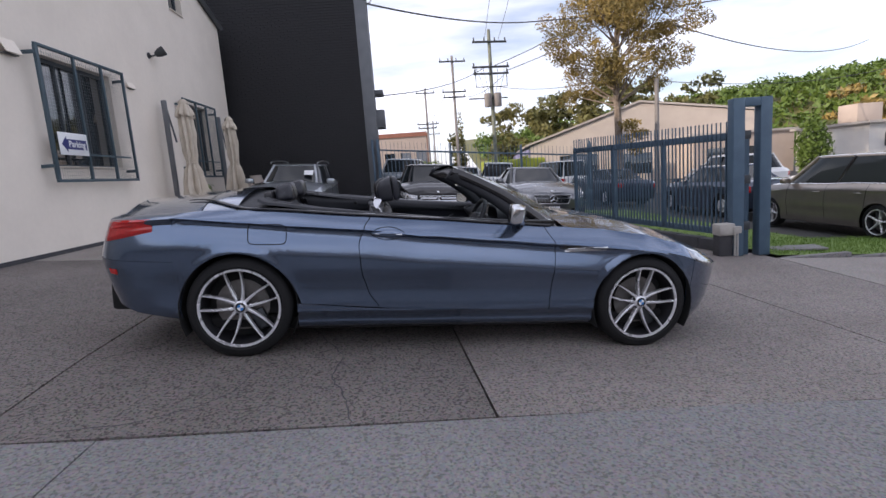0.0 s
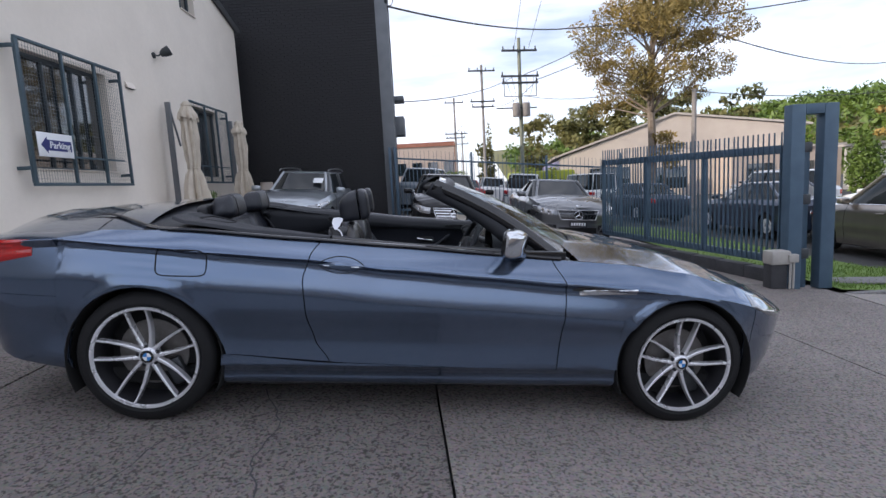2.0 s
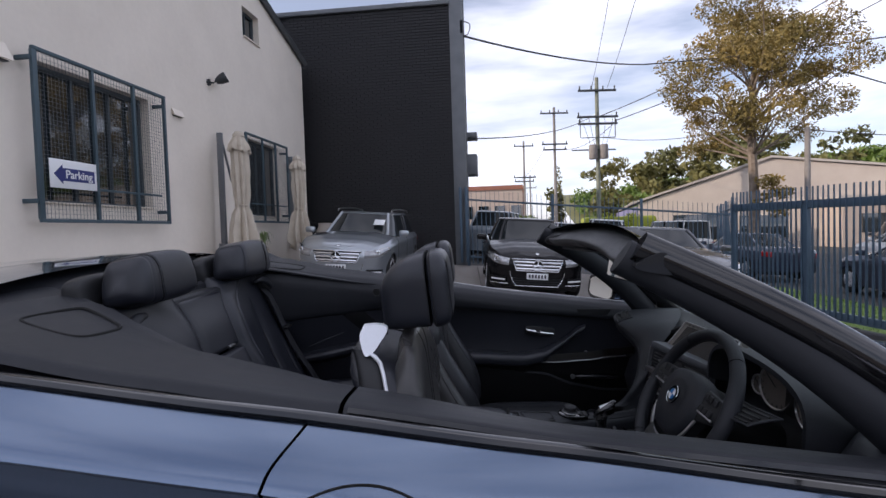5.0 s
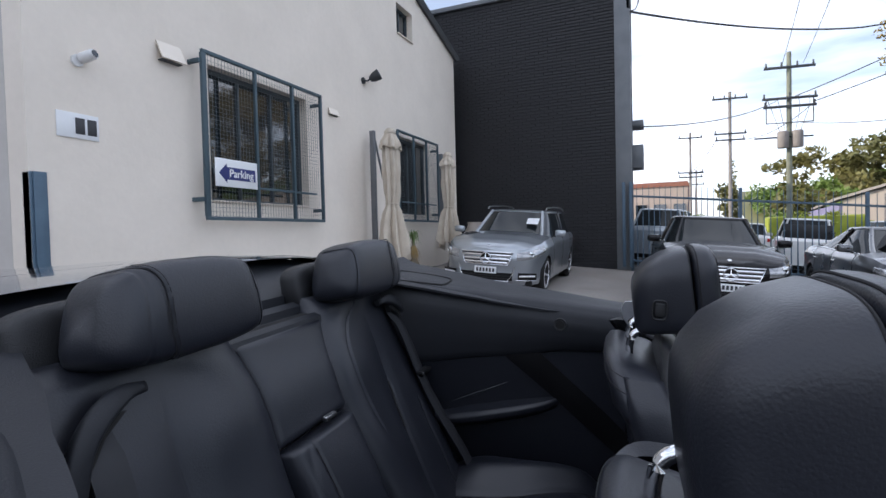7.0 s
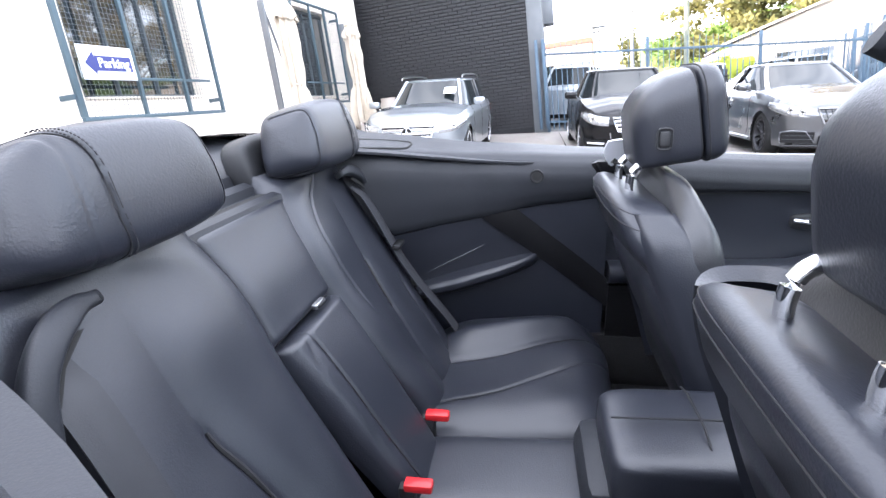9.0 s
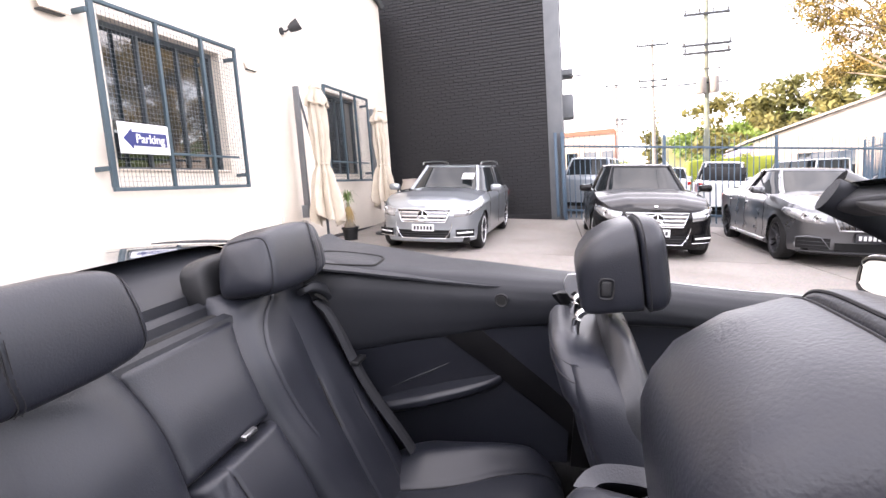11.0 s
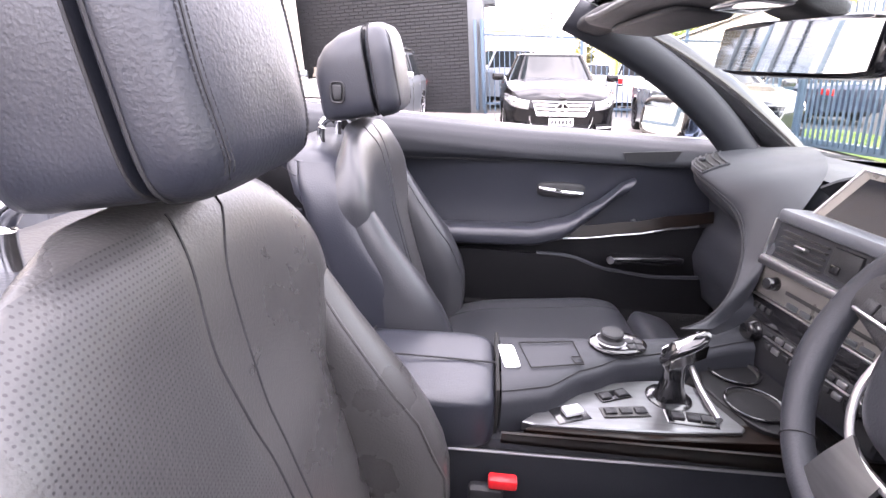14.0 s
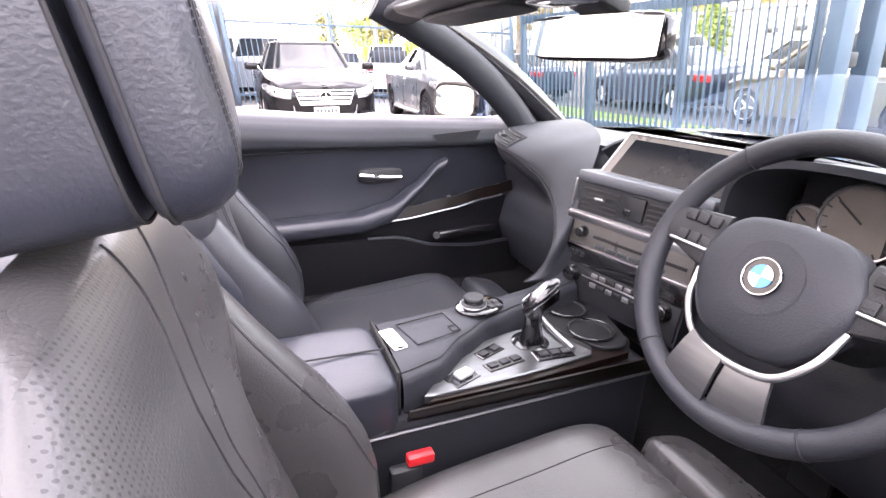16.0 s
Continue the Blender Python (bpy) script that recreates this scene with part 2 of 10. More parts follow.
M = {
    "paint": surface("graphite_metallic_paint", (0.120, 0.165, 0.246), (0.109, 0.150, 0.226), 3, 0.18, 0.90, 0.02, 900, 1.0, 0.03),
    "paint_black": surface("black_paint", (0.005, 0.005, 0.006), (0.004, 0.004, 0.005), 3, 0.26, 0.0, 0, 100, 0.25, 0.03, spec=0.2),
    "paint_silver": surface("silver_grey_paint", (0.38, 0.41, 0.44), (0.34, 0.37, 0.40), 3, 0.33, 0.75, 0, 100, 1.0, 0.03),
    "paint_grey": surface("dark_grey_paint", (0.145, 0.15, 0.158), (0.128, 0.132, 0.140), 3, 0.28, 0.80, 0, 100, 1.0, 0.03),
    "paint_white": surface("white_car_paint", (0.75, 0.75, 0.74), (0.68, 0.68, 0.67), 3, 0.3, 0, 0, 100, 1.0, 0.03),
    "paint_navy": surface("navy_car_paint", (0.03, 0.045, 0.08), (0.025, 0.035, 0.06), 3, 0.3, 0.4, 0, 100, 1.0, 0.03),
    "paint_bronze": surface("bronze_grey_paint", (0.25, 0.22, 0.19), (0.21, 0.185, 0.16), 3, 0.30, 0.7, 0, 100, 1.0, 0.03),
    "paint_red": surface("red_car_paint", (0.30, 0.03, 0.03), (0.25, 0.025, 0.025), 3, 0.3, 0.2, 0, 100, 1.0, 0.03),
    "black_gloss": surface("gloss_black_trim", (0.008, 0.008, 0.009), (0.006, 0.006, 0.007), 4, 0.12, 0, 0, 100, 0.6, 0.04),
    "rubber": surface("tyre_rubber", (0.010, 0.010, 0.011), (0.016, 0.016, 0.016), 9, 0.7, 0, 0.25, 160, spec=0.25),
    "plastic_dark": surface("deep_black_plastic", (0.004, 0.004, 0.005), (0.007, 0.007, 0.008), 9, 0.5, 0, 0.2, 500, spec=0.25),
    "plastic": surface("black_plastic", (0.007, 0.0075, 0.009), (0.012, 0.0125, 0.0145), 9, 0.5, 0, 0.25, 500),
    # underbody black, also used where holes, wheel depths and the room lie in shade
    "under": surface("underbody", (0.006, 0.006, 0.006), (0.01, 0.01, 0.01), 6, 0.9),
    "chrome": surface("chrome", (0.75, 0.76, 0.78), (0.68, 0.69, 0.71), 6, 0.10, 1.0, 0, 100, 0, 0.05),
    "satin": surface("satin_metal", (0.55, 0.55, 0.56), (0.47, 0.47, 0.48), 6, 0.32, 1.0, 0.03, 400),
    "alloy": surface("silver_alloy", (0.80, 0.80, 0.82), (0.72, 0.72, 0.74), 8, 0.28, 0.6, 0.02, 300, 0.5),
    # dark alloy of bolts and black wheels; also colours the shade inside rim barrels
    "alloy_dark": surface("dark_alloy_and_recess_shade", (0.035, 0.035, 0.04), (0.05, 0.05, 0.055), 8, 0.45, 0.6, 0, 100),
    "brake": surface("brake_steel", (0.22, 0.21, 0.2), (0.14, 0.13, 0.12), 14, 0.45, 0.9, 0.1, 200),
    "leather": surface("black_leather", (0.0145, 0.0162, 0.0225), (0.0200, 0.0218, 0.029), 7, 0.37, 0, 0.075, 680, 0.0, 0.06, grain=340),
    # front seat hides: base colours lightened for the sky's sheen, most for the driver
    "leather_soft": surface("worn_black_leather_sheen", (0.038, 0.0370, 0.0375), (0.050, 0.0486, 0.048), 9, 0.29, 0, 0.08, 720, 0.0, 0.08, grain=340),
    "leather_mid": surface("black_leather_less_sheen", (0.022, 0.0232, 0.027), (0.030, 0.0312, 0.035), 9, 0.32, 0, 0.08, 720, 0.0, 0.08, grain=340),
    "plate_metal": surface("brushed_plate", (0.19, 0.193, 0.197), (0.15, 0.153, 0.157), 9, 0.34, 0.9, 0.03, 400, stretch=(1, 12, 1)),
    "seam": surface("black_thread", (0.006, 0.006, 0.008), (0.012, 0.012, 0.014), 90, 0.8),
    "dash": surface("soft_touch_dash", (0.015, 0.0165, 0.021), (0.020, 0.0215, 0.026), 7, 0.52, 0, 0.10, 800, spec=0.36, grain=420),
    "carpet": surface("black_carpet", (0.006, 0.006, 0.0065), (0.011, 0.011, 0.012), 30, 0.95, 0, 0.8, 260),
    "gauge_face": surface("warm_gauge_face", (0.26, 0.235, 0.21), (0.22, 0.20, 0.18), 9, 0.35, 0.3),
    "gunmetal": surface("gunmetal_trim", (0.085, 0.083, 0.082), (0.07, 0.069, 0.068), 8, 0.32, 0.7, 0.03, 400),
    "grey_trim": surface("pale_grey_soft_trim", (0.095, 0.10, 0.112), (0.08, 0.085, 0.095), 8, 0.4, 0.1, 0.06, 600),
    "satin_bright": surface("bright_satin_plate", (0.78, 0.79, 0.82), (0.70, 0.71, 0.74), 6, 0.35, 0.55, 0.02, 300),
    "webbing": surface("belt_webbing", (0.016, 0.017, 0.021), (0.022, 0.023, 0.027), 40, 0.65, 0, 0.1, 700),
    "wood": surface("dark_burl_wood", (0.003, 0.0022, 0.0018), (0.009, 0.0045, 0.003), 22, 0.30, 0, 0, 60, 0.0, 0.05, spec=0.22, stretch=(1, 4, 4)),
    "screen": surface("dark_display", (0.006, 0.007, 0.010), (0.008, 0.009, 0.012), 3, 0.16, 0, 0, 50, 0.0, 0.02, spec=0.3),
    "mirror": surface("mirror_glass", (0.86, 0.88, 0.88), (0.84, 0.86, 0.86), 2, 0.02, 1.0, 0, 50, 0, 0.01),
    "beige_panel": surface("warm_grey_console", (0.19, 0.18, 0.168), (0.165, 0.155, 0.145), 8, 0.3, 0.5, 0.05, 300),
    "lamp_red": surface("red_lamp_lens", (0.52, 0.014, 0.012), (0.36, 0.010, 0.010), 20, 0.12, 0, 0, 80, 0.8, 0.04),
    "lamp_clear": surface("headlamp_lens", (0.50, 0.51, 0.52), (0.20, 0.20, 0.21), 22, 0.08, 0.6, 0, 80, 1.0, 0.05),
    "red_plastic": surface("red_plastic", (0.62, 0.015, 0.02), (0.5, 0.012, 0.016), 20, 0.35),
    "white_plastic": surface("white_plastic", (0.78, 0.78, 0.78), (0.70, 0.70, 0.70), 12, 0.35),
    "blue": surface("blue_enamel", (0.05, 0.22, 0.55), (0.04, 0.2, 0.5), 12, 0.2, 0, 0, 60, 0.5),
    "car_glass": surface("dark_car_glass", (0.012, 0.016, 0.018), (0.010, 0.013, 0.015), 3, 0.04, 0, 0, 60, 0.0, 0.02, spec=0.25),
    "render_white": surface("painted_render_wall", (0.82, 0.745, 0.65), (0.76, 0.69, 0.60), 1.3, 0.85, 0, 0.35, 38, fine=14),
    # darker copy of the wall render, with the side's shade in the colour
    "render_side": surface("painted_render_shaded", (0.58, 0.55, 0.51), (0.52, 0.49, 0.45), 1.3, 0.85, 0, 0.35, 38, fine=14),
    "brick": surface("charcoal_painted_brick", (0.011, 0.0112, 0.0135), (0.015, 0.0152, 0.018), 5, 0.6, 0, 0.5, 60, rand=0.18),
    "mortar": surface("charcoal_mortar", (0.010, 0.0102, 0.012), (0.013, 0.0132, 0.0155), 20, 0.9, 0, 0.5, 90),
    "trim_grey": surface("grey_metal_flashing", (0.16, 0.17, 0.18), (0.13, 0.14, 0.15), 3, 0.5, 0.2, 0.05, 90),
    "steel_blue": surface("slate_blue_powder_coat", (0.075, 0.125, 0.175), (0.06, 0.10, 0.145), 5, 0.5, 0.1, 0.08, 120, rand=0.08),
    "grille_paint": surface("teal_grey_paint", (0.045, 0.075, 0.095), (0.06, 0.095, 0.115), 6, 0.55, 0.1, 0.1, 120),
    "mesh_wire": surface("galvanised_wire", (0.10, 0.11, 0.12), (0.14, 0.15, 0.16), 12, 0.5, 0.6),
    "win_frame": surface("dark_window_frame", (0.035, 0.05, 0.06), (0.045, 0.06, 0.07), 12, 0.5),
    "window": surface("dark_window_glass", (0.010, 0.016, 0.020), (0.014, 0.022, 0.027), 2, 0.03, 0, 0, 40, 1.0, 0.01, spec=1.0),
    "canvas": surface("cream_canvas", (0.60, 0.535, 0.44), (0.50, 0.435, 0.35), 6, 0.9, 0, 0.6, 160),
    "dark_metal": surface("dark_steel", (0.05, 0.055, 0.06), (0.07, 0.075, 0.08), 12, 0.45, 0.5, 0.1, 120),
    "sign_white": surface("sign_white", (0.80, 0.81, 0.82), (0.75, 0.76, 0.77), 6, 0.35),
    "sign_navy": surface("sign_navy", (0.02, 0.03, 0.16), (0.018, 0.026, 0.14), 6, 0.35),
    "ink": surface("dark_ink", (0.03, 0.03, 0.035), (0.04, 0.04, 0.045), 9, 0.5),
    "pot": surface("black_pot", (0.012, 0.012, 0.013), (0.02, 0.02, 0.02), 9, 0.35),
    "bark": surface("bark", (0.16, 0.12, 0.09), (0.30, 0.25, 0.20), 5, 0.9, 0, 0.8, 30),
    "timber_pole": surface("weathered_pole", (0.18, 0.20, 0.15), (0.25, 0.26, 0.21), 4, 0.85, 0, 0.5, 40),
    "pole_grey": surface("grey_pole", (0.22, 0.20, 0.19), (0.28, 0.26, 0.24), 4, 0.8, 0, 0.4, 40),
    "cable": surface("cable", (0.05, 0.05, 0.055), (0.06, 0.06, 0.065), 6, 0.7),
    "leaf_gold": surface("olive_gum_leaf", (0.36, 0.245, 0.060), (0.15, 0.130, 0.042), 0.6, 0.6, 0, 0, 3),
    "leaf_green": surface("bright_green_leaf", (0.13, 0.19, 0.025), (0.065, 0.12, 0.018), 0.08, 0.6, 0, 0, 1),
    "leaf_dark": surface("dark_green_leaf", (0.085, 0.095, 0.026), (0.150, 0.135, 0.034), 0.12, 0.6, 0, 0, 1),
    "grass": surface("lawn_grass", (0.14, 0.22, 0.035), (0.09, 0.16, 0.025), 3, 0.85, 0, 0.5, 60),
    "yellow_hedge": surface("yellow_green_hedge", (0.33, 0.36, 0.03), (0.22, 0.27, 0.02), 0.8, 0.7, 0, 0.5, 6),
    "shed": surface("cream_cladding", (0.52, 0.46, 0.40), (0.46, 0.40, 0.35), 1, 0.7, 0, 0.1, 20),
    "shed_roof": surface("pale_roof_sheet", (0.46, 0.42, 0.38), (0.40, 0.37, 0.34), 1, 0.6, 0, 0.1, 20),
    "violet_wall": surface("violet_grey_cladding", (0.26, 0.25, 0.40), (0.22, 0.21, 0.34), 1, 0.7),
    "far_brick": surface("far_red_brick", (0.34, 0.15, 0.10), (0.28, 0.12, 0.08), 2, 0.85, 0, 0.3, 20),
    "far_cream": surface("far_cream_wall", (0.52, 0.43, 0.36), (0.46, 0.38, 0.32), 1, 0.85),
    "far_white": surface("far_white_wall", (0.66, 0.64, 0.60), (0.58, 0.56, 0.53), 1, 0.85),
    "curb": surface("dark_block_edging", (0.035, 0.035, 0.04), (0.06, 0.06, 0.062), 6, 0.85, 0, 0.4, 60),
    "concrete_box": surface("pale_grey_plastic", (0.42, 0.40, 0.36), (0.36, 0.34, 0.31), 8, 0.6),
    "screen_glass": glass("windscreen_glass", (0.86, 0.93, 0.90), 0.12),
}


def concrete(name, a, b, pebble):
    """Worn concrete: exposed pebbles, blotchy stains and hairline pitting."""
    m = surface(name, a, b, 0.55, 0.85, 0, 0.0, 40, fine=7)
    n, l = m.node_tree.nodes, m.node_tree.links
    p = n["Principled BSDF"]
    src = p.inputs["Base Color"].links[0].from_socket
    tc = n.new("ShaderNodeTexCoord")
    vo, no, big = n.new("ShaderNodeTexVoronoi"), n.new("ShaderNodeTexNoise"), n.new("ShaderNodeTexNoise")
    vo.inputs["Scale"].default_value, no.inputs["Scale"].default_value, big.inputs["Scale"].default_value = 75, 56, 0.9
    no.inputs["Detail"].default_value = big.inputs["Detail"].default_value = 6
    for t in (vo, no, big):
        l.new(tc.outputs["Object"], t.inputs["Vector"])
    spots = n.new("ShaderNodeMapRange")
    spots.inputs["From Min"].default_value, spots.inputs["From Max"].default_value = 0.515, 0.60
    spots.inputs["To Min"].default_value, spots.inputs["To Max"].default_value = 0.0, pebble
    l.new(no.outputs["Fac"], spots.inputs["Value"])
    mx = n.new("ShaderNodeMix")
    mx.data_type, mx.blend_type = "RGBA", "MULTIPLY"
    mx.inputs["B"].default_value = (0.24, 0.22, 0.20, 1)
    l.new(spots.outputs["Result"], mx.inputs["Factor"])
    l.new(src, mx.inputs["A"])
    mx2 = n.new("ShaderNodeMix")
    mx2.data_type, mx2.blend_type = "RGBA", "OVERLAY"
    mx2.inputs["Factor"].default_value = 0.22
    l.new(mx.outputs["Result"], mx2.inputs["A"])
    l.new(vo.outputs["Color"], mx2.inputs["B"])
    hs = n.new("ShaderNodeHueSaturation")
    hs.inputs["Saturation"].default_value = 0.55
    l.new(mx2.outputs["Result"], hs.inputs["Color"])
    mx3 = n.new("ShaderNodeMix")
    mx3.data_type, mx3.blend_type = "RGBA", "MULTIPLY"
    st = n.new("ShaderNodeMapRange")
    st.inputs["From Min"].default_value, st.inputs["From Max"].default_value, st.inputs["To Max"].default_value = 0.5, 0.75, 0.45
    l.new(big.outputs["Fac"], st.inputs["Value"])
    l.new(st.outputs["Result"], mx3.inputs["Factor"])
    l.new(hs.outputs["Color"], mx3.inputs["A"])
    mx3.inputs["B"].default_value = (0.62, 0.56, 0.52, 1)
    l.new(mx3.outputs["Result"], p.inputs["Base Color"])
    bp = n.new("ShaderNodeBump")
    bp.inputs["Strength"].default_value, bp.inputs["Distance"].default_value = 0.5, 0.006
    l.new(no.outputs["Fac"], bp.inputs["Height"])
    l.new(bp.outputs["Normal"], p.inputs["Normal"])
    return m


def perforated(name, pitch):
    """Black leather with rows of fine punched holes, by the part's own y and z."""
    # base lightened like the driver's hide, with the sky's sheen in the colour
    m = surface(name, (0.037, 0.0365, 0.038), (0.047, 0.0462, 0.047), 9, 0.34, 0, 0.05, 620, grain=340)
    n, l = m.node_tree.nodes, m.node_tree.links
    p = next(x for x in n if x.type == "BSDF_PRINCIPLED")
    base = p.inputs["Base Color"].links[0].from_socket
    tc, sc, fr, ln, lt, mx = (n.new(k) for k in ("ShaderNodeTexCoord", "ShaderNodeVectorMath", "ShaderNodeVectorMath", "ShaderNodeVectorMath", "ShaderNodeMath", "ShaderNodeMix"))
    su, cu = n.new("ShaderNodeVectorMath"), n.new("ShaderNodeVectorMath")
    sc.operation, fr.operation, su.operation, cu.operation, ln.operation = "MULTIPLY", "FRACTION", "SUBTRACT", "MULTIPLY", "LENGTH"
    sc.inputs[1].default_value = (1 / pitch, 1 / pitch, 1 / pitch)
    su.inputs[1].default_value, cu.inputs[1].default_value = (0.5, 0.5, 0.5), (0, 1, 1)
    lt.operation, lt.inputs[1].default_value = "LESS_THAN", 0.22
    mx.data_type = "RGBA"
    mx.inputs["B"].default_value = (0.014, 0.014, 0.015, 1)
    l.new(tc.outputs["Object"], sc.inputs[0])
    l.new(sc.outputs[0], fr.inputs[0])
    l.new(fr.outputs[0], su.inputs[0])
    l.new(su.outputs[0], cu.inputs[0])
    l.new(cu.outputs[0], ln.inputs[0])
    l.new(ln.outputs["Value"], lt.inputs[0])
    l.new(lt.outputs[0], mx.inputs["Factor"])
    l.new(base, mx.inputs["A"])
    l.new(mx.outputs["Result"], p.inputs["Base Color"])
    return m


M["leather_holes"] = perforated("perforated_leather", 0.0040)
M["concrete_old"] = concrete("old_exposed_concrete", (0.188, 0.149, 0.123), (0.138, 0.109, 0.089), 0.85)
M["concrete_new"] = concrete("grey_concrete", (0.225, 0.212, 0.202), (0.181, 0.173, 0.166), 0.5)
M["concrete_mid"] = concrete("brown_worn_concrete", (0.250, 0.199, 0.165), (0.196, 0.156, 0.128), 0.7)
M["concrete_yard"] = concrete("smooth_yard_concrete", (0.30, 0.252, 0.210), (0.25, 0.208, 0.172), 0.30)
M["asphalt"] = concrete("asphalt", (0.06, 0.06, 0.062), (0.05, 0.05, 0.05), 0.4)


# ---- mesh helpers ----
def raw(name, verts, faces, mat, parent=None, label="", smooth=True, angle=40):
    me = bpy.data.meshes.new(name)
    me.from_pydata([tuple(v) for v in verts], [], faces)
    return dress(name, me, mat, parent, label, smooth, angle)


SETTLE = [None]                                  # a turn of the parts that follow, into their car's axes


def dress(name, me, mat, parent=None, label="", smooth=True, angle=40):
    if SETTLE[0] is not None:
        me.transform(SETTLE[0])
    me.update()
    if smooth:
        me.shade_smooth()
        me.set_sharp_from_angle(angle=radians(angle))
    me.materials.append(M[mat] if isinstance(mat, str) else mat)
    ob = new(name, me)
    if parent is not None:
        ob.parent = parent
    if label:
        ob["label"] = label
    return ob


def part(name, bm, mat, parent=None, label="", smooth=True, angle=40):
    """Link a bmesh as one mesh object under a thing or a part."""
    bmesh.ops.recalc_face_normals(bm, faces=bm.faces)
    me = bpy.data.meshes.new(name)
    bm.to_mesh(me)
    bm.free()
    return dress(name, me, mat, parent, label, smooth, angle)


def thing(name, label, category, m=None, group="", kind=""):
    ob = new(name)
    ob.empty_display_size = 0.1
    if m is not None:
        ob.matrix_world = m
    return tagged(ob, label, category, group, kind)


def box(bm, sx, sy, sz, m=None, bevel=0.0, seg=2):
    """A bevelled box of full sizes, centred, put at m."""
    g = bmesh.ops.create_cube(bm, size=1.0)["verts"]
    bmesh.ops.scale(bm, vec=(sx, sy, sz), verts=g)
    if bevel:
        es = list({e for v in g for e in v.link_edges})
        r = bmesh.ops.bevel(bm, geom=es, offset=min(bevel, 0.49 * min(sx, sy, sz)), segments=seg, affect="EDGES", profile=0.5)
        g = list({v for f in r["faces"] for v in f.verts} | {v for v in g if v.is_valid})
        seen, todo = set(g), list(g)
        while todo:
            for e in todo.pop().link_edges:
                for v in e.verts:
                    if v not in seen:
                        seen.add(v)
                        todo.append(v)
        g = list(seen)
    if m is not None:
        bmesh.ops.transform(bm, matrix=m, verts=g)
    return g


def boxes(name, rows, mat, parent=None, label="", bevel=0.006):
    """One mesh of bevelled boxes; each row: centre, sizes[, turn about z]."""
    bm = bmesh.new()
    for c, s, *r in rows:
        box(bm, *s, pose(*c, 0, 0, r[0] if r else 0), bevel)
    return part(name, bm, mat, parent, label)


def spline(keys, n):
    """n points along a Catmull-Rom curve through the keys."""
    k = [Vector(p) for p in keys]
    k = [k[0] * 2 - k[1], *k, k[-1] * 2 - k[-2]]
    out, spans = [], len(k) - 3
    for i in range(n):
        u = i / (n - 1) * spans
        j = min(int(u), spans - 1)
        t = u - j
        a, b, c, d = k[j : j + 4]
        out.append(0.5 * (2 * b + (c - a) * t + (2 * a - 5 * b + 4 * c - d) * t * t + (3 * b - a - 3 * c + d) * t**3))
    return out


def tube_data(path, radius, sides=8, closed=False, squash=1.0):
    verts, faces, n = [], [], len(path)
    path = [Vector(p) for p in path]
    up = Vector((0, 0, 1))
    for i, p in enumerate(path):
        a = path[i - 1] if (i or closed) else p
        b = path[(i + 1) % n] if (i < n - 1 or closed) else p
        t = (b - a).normalized()
        s = t.cross(up if abs(t.dot(up)) < 0.95 else Vector((1, 0, 0))).normalized()
        q = s.cross(t)
        r = radius[i] if isinstance(radius, (list, tuple)) else radius
        verts += [p + s * math.cos(2 * math.pi * k / sides) * r + q * math.sin(2 * math.pi * k / sides) * r * squash for k in range(sides)]
    for i in range(n if closed else n - 1):
        j = (i + 1) % n
        faces += [(i * sides + k, i * sides + (k + 1) % sides, j * sides + (k + 1) % sides, j * sides + k) for k in range(sides)]
    if not closed:
        faces += [tuple(range(sides))[::-1], tuple((n - 1) * sides + k for k in range(sides))]
    return verts, faces


def tube(name, path, radius, mat, parent=None, label="", sides=8, closed=False, squash=1.0):
    return raw(name, *tube_data(path, radius, sides, closed, squash), mat, parent, label)


def loft(name, rings, mat, parent=None, label="", closed=True, caps=True, angle=40):
    """Skin through rings of equal length."""
    n = len(rings[0])
    verts = [p for r in rings for p in r]
    faces = []
    for i in range(len(rings) - 1):
        for k in range(n if closed else n - 1):
            a, b = i * n + k, i * n + (k + 1) % n
            faces.append((a, b, b + n, a + n))
    if caps and closed:
        faces += [tuple(range(n))[::-1], tuple((len(rings) - 1) * n + k for k in range(n))]
    return raw(name, verts, faces, mat, parent, label, angle=angle)


def sheet(name, f, nu, nv, mat, parent=None, label="", thick=0.0, angle=40):
    """A surface f(u, v), with u and v from 0 to 1, and its thickness against the normal."""
    g = [[Vector(f(i / (nu - 1), j / (nv - 1))) for j in range(nv)] for i in range(nu)]
    verts = [p for r in g for p in r]
    faces = [(i * nv + j, (i + 1) * nv + j, (i + 1) * nv + j + 1, i * nv + j + 1) for i in range(nu - 1) for j in range(nv - 1)]
    if thick:
        me = bpy.data.meshes.new("t")
        me.from_pydata([tuple(v) for v in verts], [], faces)
        me.update()
        nor = [Vector(v.normal) for v in me.vertices]
        bpy.data.meshes.remove(me)
        k = len(verts)
        verts += [v - nn * thick for v, nn in zip(verts, nor)]
        faces += [tuple(i + k for i in reversed(q)) for q in faces]
        rim = [i * nv for i in range(nu)] + [(nu - 1) * nv + j for j in range(1, nv)] + [i * nv + nv - 1 for i in range(nu - 2, -1, -1)] + [j for j in range(nv - 2, 0, -1)]
        faces += [(rim[i - 1], rim[i], rim[i] + k, rim[i - 1] + k) for i in range(len(rim))]
    return raw(name, verts, faces, mat, parent, label, angle=angle)


def sgn(v, e):
    return math.copysign(abs(v) ** e, v)


